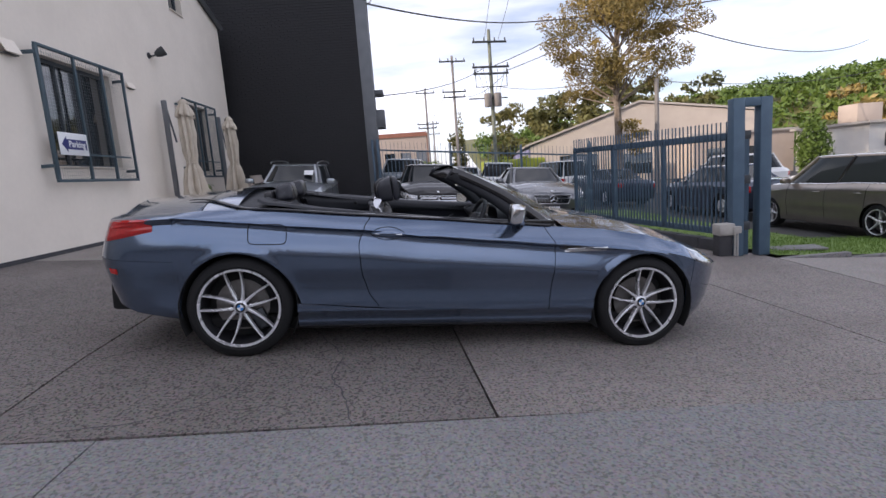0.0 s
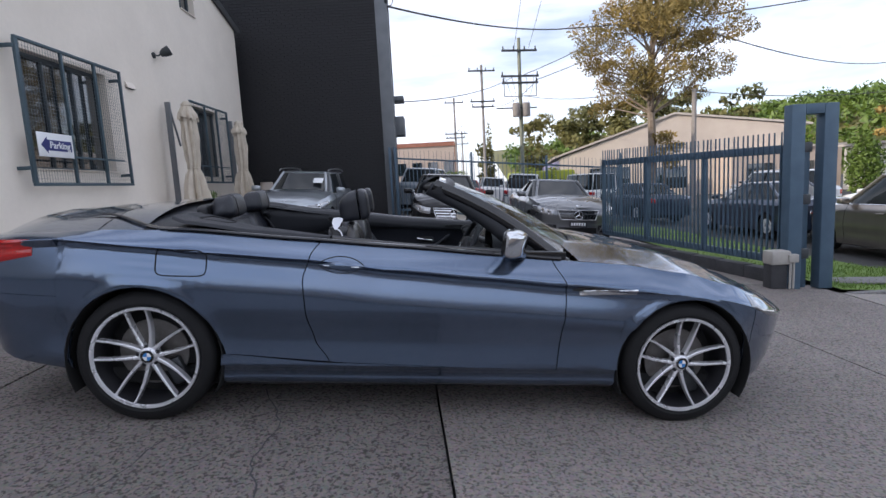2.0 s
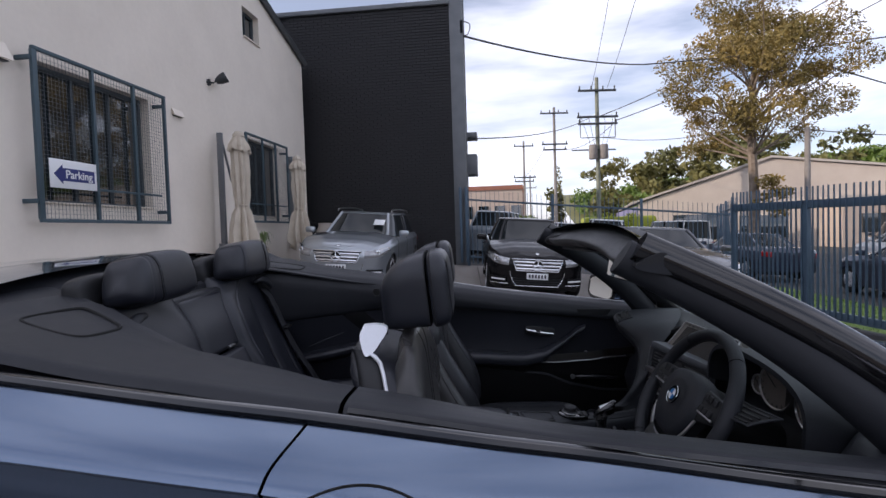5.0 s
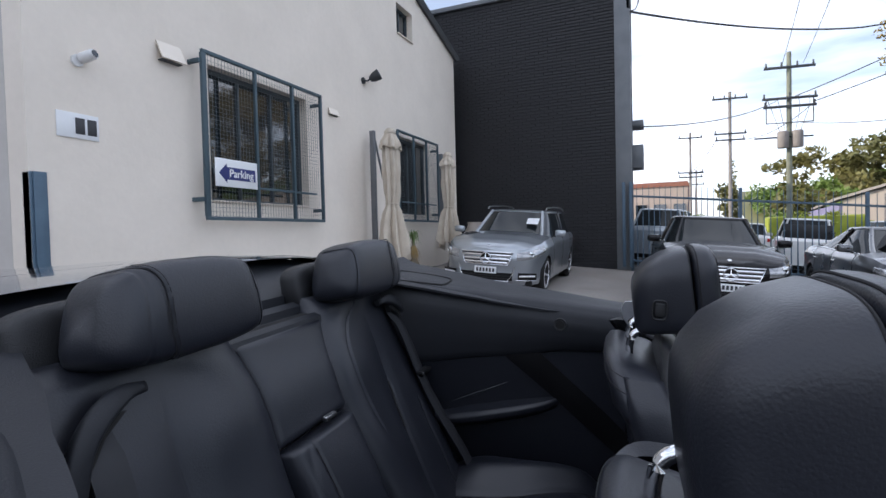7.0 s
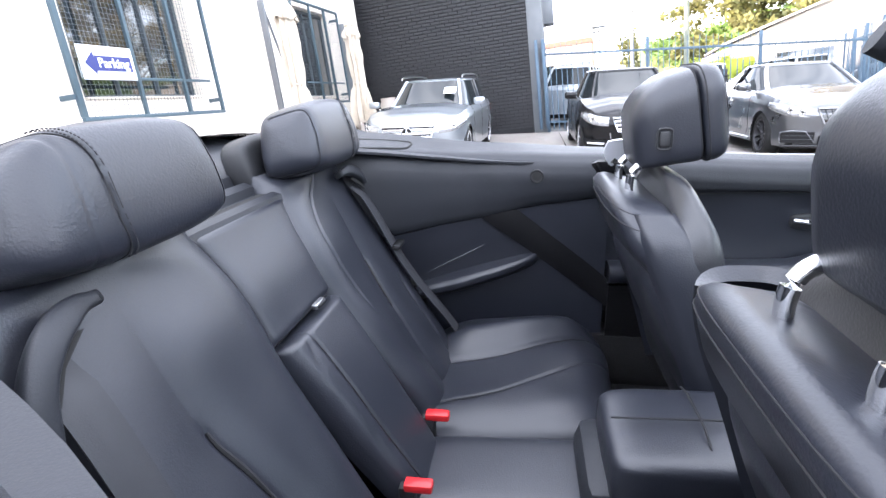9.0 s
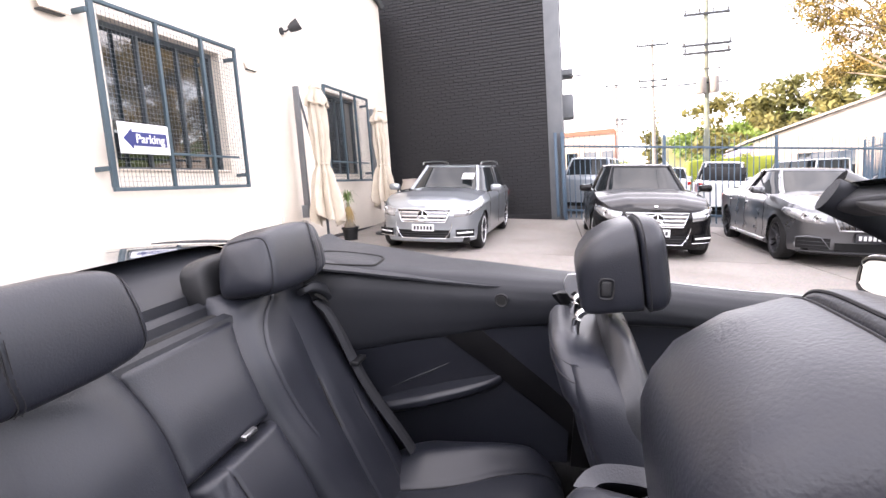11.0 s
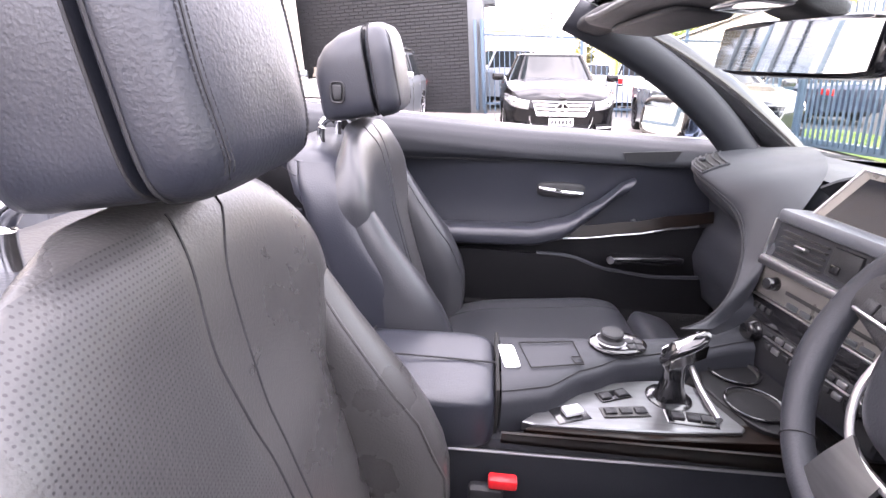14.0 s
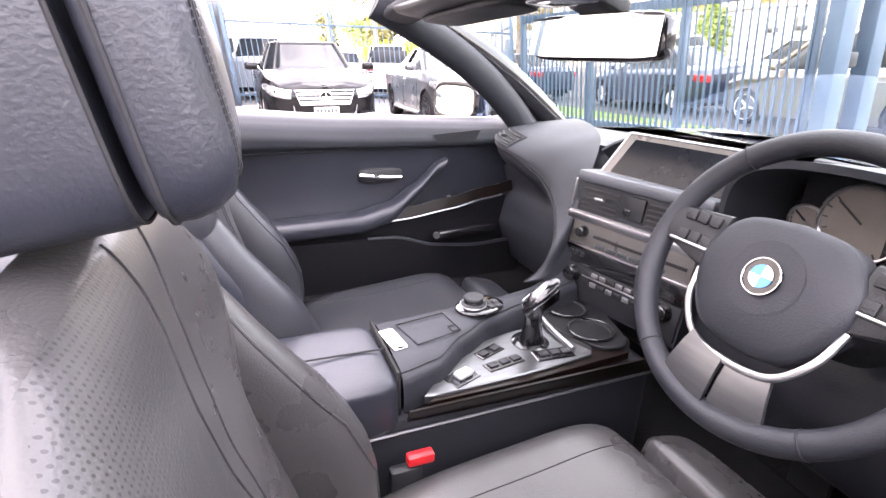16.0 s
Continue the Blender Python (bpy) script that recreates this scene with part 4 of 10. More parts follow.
# jar
jar = thing("stone_jar", "pale round garden jar near the far umbrella", "jar")
lathe("jar_body", [(0.0, 0), (0.14, 0), (0.24, 0.22), (0.25, 0.42), (0.16, 0.62), (0.17, 0.68), (0.13, 0.68), (0.12, 0.6), (0.0, 0.58)], 28, pose(-4.45, 10.6, ground_z(-4.5, 10.6) + 0.42), "shed", jar)
lathe("stand", [(0.0, 0), (0.2, 0), (0.16, 0.42), (0.0, 0.42)], 20, pose(-4.45, 10.6, ground_z(-4.5, 10.6)), "trim_grey", jar)

# ---- charcoal brick building at the end of the yard ----
BY = 12.40                                        # face of the brick wall
BX0, BX1, BTOP = -8.0, -1.36, 7.42
black = thing("brick_building", "charcoal painted brick warehouse wall with grey metal corner", "building", kind="structure")
boxes("core", [(((BX0 + BX1) / 2, BY + 0.27, BTOP / 2), (BX1 - BX0, 0.5, BTOP))], "mortar", black, bevel=0)
boxes("corner_flashing", [((BX1 + 0.18, BY + 0.10, (BTOP + 0.6) / 2), (0.36, 0.24, BTOP + 0.6))], "trim_grey", black, bevel=0.01)
boxes("side_wall", [((-2.02, BY + 10.5, (BTOP + 0.4) / 2), (0.24, 20.4, BTOP + 0.4), 5.2)], "trim_grey", black, bevel=0)
boxes("coping", [(((BX0 + BX1) / 2, BY + 0.2, BTOP + 0.06), (BX1 - BX0 - 0.01, 0.56, 0.12))], "trim_grey", black, bevel=0.01)
boxes("back_wall", [((-8.1, BY + 10, BTOP / 2), (0.2, 20, BTOP))], "mortar", black, bevel=0)
boxes("kerb_strip", [((-3.5, BY - 0.03, 0.36), (4.2, 0.06, 0.16))], "mortar", black)
for z0, z1, y in ((4.02, 4.17, BY + 1.6), (2.88, 3.48, BY + 1.3)):
    boxes("side_awning", [((-0.96, y, (z0 + z1) / 2), (0.42, 0.7, z1 - z0))], "trim_grey", black)

# ---- palisade fence at the back ----
FY = 12.30
FENCE_TOP = 2.33 - ground_z(-1.0, FY)             # top over the sloping ground


def palisade(name, a, b, z0, z1, spacing, label, mat="steel_blue", posts=2.4, tips=True, r=0.016, skew=False):
    """Steel fence from a to b: posts, two rails and pickets, each a piece of its own."""
    f = thing(name, label, "fence")
    a, b = Vector((*a, 0)), Vector((*b, 0))
    d = (b - a).normalized()
    n = Vector((-d.y, d.x, 0))
    ang = math.degrees(math.atan2(d.y, d.x))
    ln = (b - a).length
    zt = lambda p: ground_z(p.x, p.y)  # noqa: E731
    za, zb = zt(a), zt(b)

    def h(p, z):
        t = (p - a).dot(d) / ln
        return z + (lerp(za, zb, t) if skew else 0)

    for z in (z0 + 0.18, z1 - 0.24):
        bm = bmesh.new()
        m = (a + b) / 2
        tilt = math.degrees(math.atan2(zb - za, ln)) if skew else 0
        box(bm, ln, 0.04, 0.05, Matrix.Translation((m.x, m.y, h(m, z))) @ pose(0, 0, 0, 0, 0, ang) @ pose(0, 0, 0, 0, -tilt, 0), 0.005)
        part("rail", bm, mat, f)
    k = max(1, round(ln / posts))
    for i in range(k + 1):
        p = a + d * ln * i / k
        boxes("post", [((p.x + n.x * 0.03, p.y + n.y * 0.03, (zt(p) + h(p, z1) + 0.05) / 2), (0.065, 0.065, h(p, z1) + 0.05 - zt(p)), ang)], mat, f)
    bm = bmesh.new()
    box(bm, r * 1.6, r * 1.2, z1 - z0, Matrix.Translation((0, 0, (z0 + z1) / 2)), 0.003, 1)
    if tips:
        g = [v for v in bm.verts if v.co.z > z1 - 0.02]
        for v in g:
            v.co.x *= 0.35
            v.co.y *= 0.35
            v.co.z += 0.03
    me = None
    for i in range(round(ln / spacing) + 1):
        p = a + d * min(ln, i * spacing) - n * 0.03
        if me is None:
            ob = part("picket", bm, mat, f)
            me = ob.data
        else:
            ob = new("picket", me)
            ob.parent = f
        ob.matrix_basis = pose(p.x, p.y, h(p, 0), random.uniform(-0.4, 0.4), random.uniform(-0.4, 0.4), ang)
    return f


palisade("palisade_fence", (-1.0, FY), (5.9, FY), FENCE_TOP - 1.98, FENCE_TOP, 0.125, "slate blue steel picket fence closing the back of the yard", skew=True, r=0.019)
gp = thing("gate_post", "slate blue hinge posts where the fence meets the brick wall", "post")
for x in (-1.18, -1.02):
    boxes("post", [((x, FY - 0.08, 1.40), (0.075, 0.075, 2.05))], "steel_blue", gp)
palisade("side_palisade_fence", (5.9, FY), (8.6, 20.0), 0.2, 1.85, 0.16, "steel picket fence running off beside the car park")

# ---- sliding gate with its frame posts ----
GA, GB = Vector((4.62, 2.95, 0)), Vector((3.62, 7.0, 0))
gate = thing("sliding_gate", "slate blue steel sliding gate with pointed pickets", "gate")
gd = (GB - GA).normalized()
gn = Vector((-gd.y, gd.x, 0))
gang = math.degrees(math.atan2(gd.y, gd.x))
glen = (GB - GA).length


def gate_z(t):
    return lerp(ground_z(GA.x, GA.y), ground_z(GB.x, GB.y), t)


def gate_bar(name, t0, t1, z, w, h, off=0.0):
    p, q = GA.lerp(GB, t0), GA.lerp(GB, t1)
    m = (p + q) / 2 + gn * off
    bm = bmesh.new()
    tilt = math.degrees(math.atan2(gate_z(1) - gate_z(0), glen)) * 0.6
    box(bm, (q - p).length, w, h, Matrix.Translation((m.x, m.y, gate_z((t0 + t1) / 2) + z)) @ pose(0, 0, 0, 0, 0, gang) @ pose(0, 0, 0, 0, -tilt, 0), 0.006)
    part(name, bm, "steel_blue", gate)


gate_bar("top_rail", 0, 1, 1.72, 0.06, 0.11)
gate_bar("bottom_rail", 0, 1, 0.30, 0.06, 0.10)
for t in (0.005, 0.33, 0.66, 0.995):
    p = GA.lerp(GB, t)
    boxes("stile", [((p.x, p.y, gate_z(t) + 1.02), (0.085, 0.06, 1.5), gang)], "steel_blue", gate)
bm = bmesh.new()
box(bm, 0.034, 0.022, 1.62, Matrix.Translation((0, 0, 0.81)), 0.004, 1)
for v in bm.verts:
    if v.co.z > 1.6:
        v.co.x *= 0.25
        v.co.z += 0.05
picket = None
for i in range(50):
    t = (i + 0.5) / 50
    p = GA.lerp(GB, t) + gn * 0.035
    if picket is None:
        ob = part("picket", bm, "steel_blue", gate)
        picket = ob.data
    else:
        ob = new("picket", picket)
        ob.parent = gate
    ob.matrix_basis = pose(p.x, p.y, gate_z(t) + 0.28, 0, random.uniform(-0.5, 0.5), gang)
track = thing("gate_track", "dark concrete kerb under the sliding gate", "kerb", kind="structure")
for i in range(8):
    p, q = GA.lerp(GB, i / 8), GA.lerp(GB, (i + 1) / 8)
    m = (p + q) / 2
    boxes("kerb", [((m.x, m.y, gate_z((i + 0.5) / 8) + 0.06), ((q - p).length - 0.01, 0.18, 0.24), gang)], "curb", track)

portal = thing("gate_portal", "slate blue steel gate portal of two posts and a head", "gate post")
pb = ground_z(4.8, 2.7)
for x, y in ((4.56, 2.72), (4.96, 2.72)):
    boxes("post", [((x, y, pb + 1.13), (0.17, 0.15, 2.26))], "steel_blue", portal, bevel=0.008)
boxes("head", [((4.76, 2.72, pb + 2.20), (0.225, 0.145, 0.12))], "steel_blue", portal, bevel=0.006)
boxes("lower_post", [((4.76, 2.80, pb + 0.9), (0.07, 0.07, 1.8))], "steel_blue", portal)
for z in (1.75, 1.12, 0.45):
    boxes("hinge_roller", [((4.69, 2.70, pb + z), (0.10, 0.10, 0.12))], "dark_metal", portal)
motor = thing("gate_motor", "pale grey gate motor box on a dark pedestal", "gate motor")
mz = ground_z(4.33, 2.66)
boxes("pedestal", [((4.36, 2.70, mz + 0.16), (0.20, 0.16, 0.32))], "curb", motor)
boxes("housing", [((4.36, 2.68, mz + 0.39), (0.24, 0.20, 0.17))], "concrete_box", motor, bevel=0.02)
boxes("junction_box", [((4.50, 2.60, mz + 0.38), (0.12, 0.08, 0.10))], "concrete_box", motor, bevel=0.01)
tube("conduit", [(4.48, 2.60, mz), (4.48, 2.60, mz + 0.34)], 0.014, "concrete_box", motor)
tube("conduit", [(4.52, 2.60, mz), (4.52, 2.60, mz + 0.34)], 0.014, "concrete_box", motor)

# grass verge outside the gate
verge = thing("grass_verge", "mown green lawn strip beside the car park", "grass", kind="structure")
ground_sheet("turf", span(5.06, 14, 0.5), span(2.5, 4.3, 0.4), "grass", 0.03, parent=verge)
ground_sheet("turf", span(4.75, 7.0, 0.5), span(4.3, 12.0, 0.5), "grass", 0.028, parent=verge)
gv, gf = [], []
for _ in range(16000):
    near = random.random() < 0.7
    x, y = (random.uniform(5.06, 13), random.uniform(2.5, 4.4)) if near else (random.uniform(4.75, 7.0), random.uniform(4.3, 11))
    z, a, hh = ground_z(x, y) + 0.03, random.uniform(0, 6.28), random.uniform(0.02, 0.05)
    c, s, k = math.cos(a) * 0.006, math.sin(a) * 0.006, len(gv)
    gv += [(x - c, y - s, z), (x + c, y + s, z), (x + s * 3, y - c * 3, z + hh)]
    gf.append((k, k + 1, k + 2))
blades = raw("grass_blades", gv, gf, "grass", verge, smooth=False)
blades["kind"] = "stuff"
pit = thing("pit_lid", "concrete service pit lid in the lawn", "lid", kind="structure")
boxes("lid", [((5.75, 3.05, ground_z(5.75, 3.05) + 0.045), (0.75, 0.38, 0.03), -12)], "concrete_new", pit)
kerb = thing("kerb", "low concrete edge between lawn and driveway", "kerb", kind="structure")
for i in range(9):
    x = 5.1 + i
    boxes("kerb_stone", [((x + 0.5, 2.45, ground_z(x + 0.5, 2.45) - 0.01), (0.985, 0.10, 0.10))], "concrete_new", kerb)

# ---- unseen walls added behind the camera and beside the drive ----
# added out of view: gives the car paint a horizon to reflect
rear = thing("unseen_reflection_wall", "unseen plain pale wall added behind for reflections", "building", kind="structure")
boxes("wall", [((2, -22, 1.4), (60, 0.5, 4.0))], "far_cream", rear, bevel=0)
# added out of view: heights set so that their shadow covers the yard
side = thing("unseen_shade_block", "unseen plain tall blocks added to shade the yard", "building", kind="structure")
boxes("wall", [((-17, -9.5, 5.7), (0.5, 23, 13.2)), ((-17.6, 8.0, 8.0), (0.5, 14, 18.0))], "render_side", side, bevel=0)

# ---- potted palm under the second window ----
M["dry_leaf"] = surface("straw_dry_leaf", (0.42, 0.30, 0.13), (0.30, 0.20, 0.08), 30, 0.8)
M["palm_leaf"] = surface("palm_leaf", (0.10, 0.17, 0.045), (0.16, 0.22, 0.07), 30, 0.6)
M["palm_bark"] = surface("grey_palm_bark", (0.30, 0.26, 0.21), (0.20, 0.17, 0.13), 24, 0.9, 0, 0.5, 60)
palm = thing("potted_palm", "small palm with drooping straw leaves in a black pot", "plant", Matrix.Translation((-4.92, 8.25, ground_z(-4.92, 8.25))))
lathe("pot", [(0.0, 0.0), (0.125, 0.0), (0.150, 0.21), (0.168, 0.215), (0.168, 0.25), (0.150, 0.25), (0.145, 0.21), (0.0, 0.20)], 28, Matrix.Identity(4), "plastic", palm, "black plastic pot")
lathe("trunk", [(0.0, 0.20), (0.10, 0.21), (0.115, 0.26), (0.085, 0.33), (0.045, 0.40), (0.034, 0.55), (0.030, 0.72), (0.0, 0.74)], 18, Matrix.Identity(4), "palm_bark", palm, "grey swollen trunk")
rng_palm = random.Random(41)
for name_, mat_, count, z0, rise, reach in (("leaves", "palm_leaf", 46, 0.72, 0.26, 0.20), ("dry_leaves", "dry_leaf", 54, 0.66, -0.02, 0.15)):
    pv, pf = [], []
    for i in range(count):
        a, up, out = rng_palm.uniform(0, 6.283), rise * rng_palm.uniform(0.4, 1.15), reach * rng_palm.uniform(0.5, 1.2)
        drop = rng_palm.uniform(0.10, 0.24) if rise > 0 else rng_palm.uniform(0.22, 0.36)
        side_ = Vector((-math.sin(a), math.cos(a), 0))
        b = len(pv)
        for t in (0, 0.25, 0.5, 0.75, 1.0):
            p = Vector((math.cos(a) * out * t, math.sin(a) * out * t, z0 + up * math.sin(1.57 * min(1, 1.6 * t)) - drop * t**2.2))
            w = 0.011 * (1 - t) ** 0.6 + 0.001
            pv += [p - side_ * w, p + side_ * w]
        pf += [(b + 2 * j, b + 2 * j + 1, b + 2 * j + 3, b + 2 * j + 2) for j in range(4)]
    raw(name_, pv, pf, mat_, palm, "" if rise > 0 else "dry straw-coloured hanging leaves")

# ---- car bodies: one plan curve, height tables and a section give every panel ----
class Body:
    """A car body: plan is its right half from the tail's middle to the nose's middle; x runs forwards, y to the left."""

    def __init__(self, plan, top, low, crease, arches, section, shoulder=0.075, tucks=(), ends=()):
        self.ends = ends
        self.top_t, self.low_t, self.crease_t, self.arches, self.section_t, self.shoulder, self.tucks = top, low, crease, arches, section, shoulder, tucks
        pts = spline([(x, y, 0) for x, y in plan], 400)
        self.pts, acc = pts, [0.0]
        for a, b in zip(pts, pts[1:]):
            acc.append(acc[-1] + (b - a).length)
        self.acc, self.length = acc, acc[-1]

    def plan(self, s):
        s = min(max(s, 0.0), self.length - 1e-6)
        lo, hi = 0, len(self.acc) - 1
        while hi - lo > 1:
            mid = (lo + hi) // 2
            lo, hi = (mid, hi) if self.acc[mid] <= s else (lo, mid)
        t = (s - self.acc[lo]) / (self.acc[hi] - self.acc[lo])
        p = self.pts[lo].lerp(self.pts[hi], t)
        d = (self.pts[hi] - self.pts[lo]).normalized()
        return p, Vector((d.y, -d.x, 0))

    def s_at(self, x):
        lo, hi = 0.0, self.length
        for _ in range(40):
            mid = (lo + hi) / 2
            lo, hi = (mid, hi) if self.plan(mid)[0].x < x else (lo, mid)
        return lo

    def top(self, x):
        return table(self.top_t, x)

    def low(self, x):
        z = table(self.low_t, x)
        for xc, zc, r in self.arches:
            if abs(x - xc) < r:
                z = max(z, zc + math.sqrt(r * r - (x - xc) ** 2))
        return z

    def point(self, s, z, off=0.0):
        p, n = self.plan(s)
        zc, zt = table(self.crease_t, p.x), self.top(p.x)
        if z >= zc:
            inset = -self.shoulder * min(1.3, (z - zc) / max(0.02, zt - zc)) ** 1.3
        else:
            under = max([k - 5 for k, v in self.section_t if k >= 5] + [0])
            sharp = (1 - smooth(0.85, 1.6, p.x)) * smooth(-2.3, -1.8, p.x)      # the undercut fades out towards both ends
            keys = sorted((k if k < 5 else zc - (k - 5), v if k < 5 else v * sharp) for k, v in self.section_t if k >= 5 or k < zc - under - 0.01)
            inset = table(keys, z)
            if self.ends and z < self.ends[-1][0]:                               # plain bumpers
                inset = lerp(table(self.ends, z), inset, smooth(-2.05, -1.80, p.x) * (1 - smooth(1.65, 1.90, p.x)))
        for xc, za, r in self.arches:
            rho = math.hypot(p.x - xc, z - za)
            if rho >= r - 0.01:
                inset += 0.007 * math.exp(-(((rho - r) / 0.035) ** 2))
        q = p + n * (inset + off)
        for xt, zt_, low_, high_ in self.tucks:         # bumpers draw in towards the ground and over the top
            end = smooth(xt * 0.82, xt, p.x) if xt > 0 else smooth(-xt * 0.82, -xt, -p.x)
            q.x -= math.copysign(end * (low_ * max(0.0, (zt_ - z) / 0.35) ** 1.5 + high_ * max(0.0, (z - zt_) / 0.35) ** 1.5), xt)
        return Vector((q.x, q.y, z))

    def at(self, x, z, off=0.0):
        return self.point(self.s_at(x), z, off)

    def columns(self, s0, s1, step):
        out = set(span(s0, s1, step))
        for xc, _, r in self.arches:
            for k in range(17):
                out.add(self.s_at(xc + r * math.cos(math.pi * k / 16) * 0.9999))
            out |= {self.s_at(xc - r - 0.002), self.s_at(xc + r + 0.002)}
        return [s for s in sorted(out) if s0 <= s <= s1]

    def panel(self, name, s0, s1, mat, parent, label="", z0=None, z1=None, left=None, right=None, step=0.06, nz=34, mirror=False, lip=0.0, thick=0.012):
        """A body panel between two places on the plan curve; left and right bend its ends with height."""
        cols = self.columns(s0, s1, step)
        rows = []
        for s in cols:
            x = self.plan(s)[0].x
            u = (s - s0) / (s1 - s0)
            a = max(self.low(x), z0(x)) if z0 else self.low(x)
            b = z1(x) if z1 else self.top(x)
            row = []
            b = max(b, a + 0.004)
            mid = min(max(table(self.crease_t, x), lerp(a, b, 0.25)), lerp(a, b, 0.93)) if z1 is None else lerp(a, b, 0.7)
            nl = round(nz * 0.7)
            for j in range(nz + 1):
                z = lerp(a, mid, j / nl) if j <= nl else lerp(mid, b, (j - nl) / (nz - nl))
                ss = s
                if left:
                    ss += (1 - u) ** 3 * left(z)
                if right:
                    ss += u**3 * right(z)
                row.append(self.point(ss, z))
            rows.append(row)
        n = nz + 1
        verts = [p for r in rows for p in r]
        faces = [(i * n + j, (i + 1) * n + j, (i + 1) * n + j + 1, i * n + j + 1) for i in range(len(rows) - 1) for j in range(nz)]
        k = len(verts)
        rim = [i * n for i in range(len(rows))] + [(len(rows) - 1) * n + j for j in range(1, n)] + [i * n + nz for i in range(len(rows) - 2, -1, -1)] + [j for j in range(nz - 1, 0, -1)]
        inner = []
        for i in rim:
            c = i // n
            nn = self.plan(cols[c])[1]
            inner.append(verts[i] - nn * thick)
        verts = verts + inner
        faces += [(rim[i - 1], k + (i - 1) % len(rim), k + i, rim[i]) for i in range(len(rim))]
        if mirror:
            verts = [Vector((v.x, -v.y, v.z)) for v in verts]
            faces = [tuple(reversed(q)) for q in faces]
        return raw(name, verts, faces, mat, parent, label, angle=28)

    def patch(self, name, outline, mat, parent, label="", off=0.006, mirror=False, n=14):
        """A raised patch on the body's side: outline gives x0, x1 and the heights at both ends (z0a, z1a, z0b, z1b)."""
        x0, x1, a0, a1, b0, b1, *bow = outline
        bow = bow[0] if bow else 0.0

        def f(u, v):
            x = lerp(x0, x1, u)
            lo, hi = lerp(a0, b0, u), lerp(a1, b1, u)
            swell = bow * 4 * u * (1 - u)
            z = lerp(lo - swell, hi + swell, v)
            edge = min(1, 6 * min(u, 1 - u, v, 1 - v) + 0.15)
            p = self.at(x, z, off * edge)
            return (p.x, -p.y if mirror else p.y, p.z)
        return sheet(name, f, n, 9, mat, parent, label)

    def deck(self, name, s0, s1, bulge, mat, parent, label="", nu=24, power=2.0, step=0.05, crease=0.0, drop=0.0):
        """A bonnet or boot lid across the body between two places on the plan curve."""
        rows = []
        for s in span(s0, s1, step):
            e = self.point(s, self.top(self.plan(s)[0].x))
            row = []
            for i in range(nu + 1):
                u = 2 * i / nu - 1
                b = bulge(e.x) * (1 - abs(u) ** power)
                if crease:
                    b += crease * math.exp(-(((abs(u) - 0.52) / 0.10) ** 2)) * (1 - abs(u) ** 6)
                row.append(Vector((e.x, u * -e.y, e.z + b - drop)))
            rows.append(row)
        n = nu + 1
        faces = [(i * n + j, i * n + j + 1, (i + 1) * n + j + 1, (i + 1) * n + j) for i in range(len(rows) - 1) for j in range(nu)]
        return raw(name, [p for r in rows for p in r], faces, mat, parent, label, angle=30)


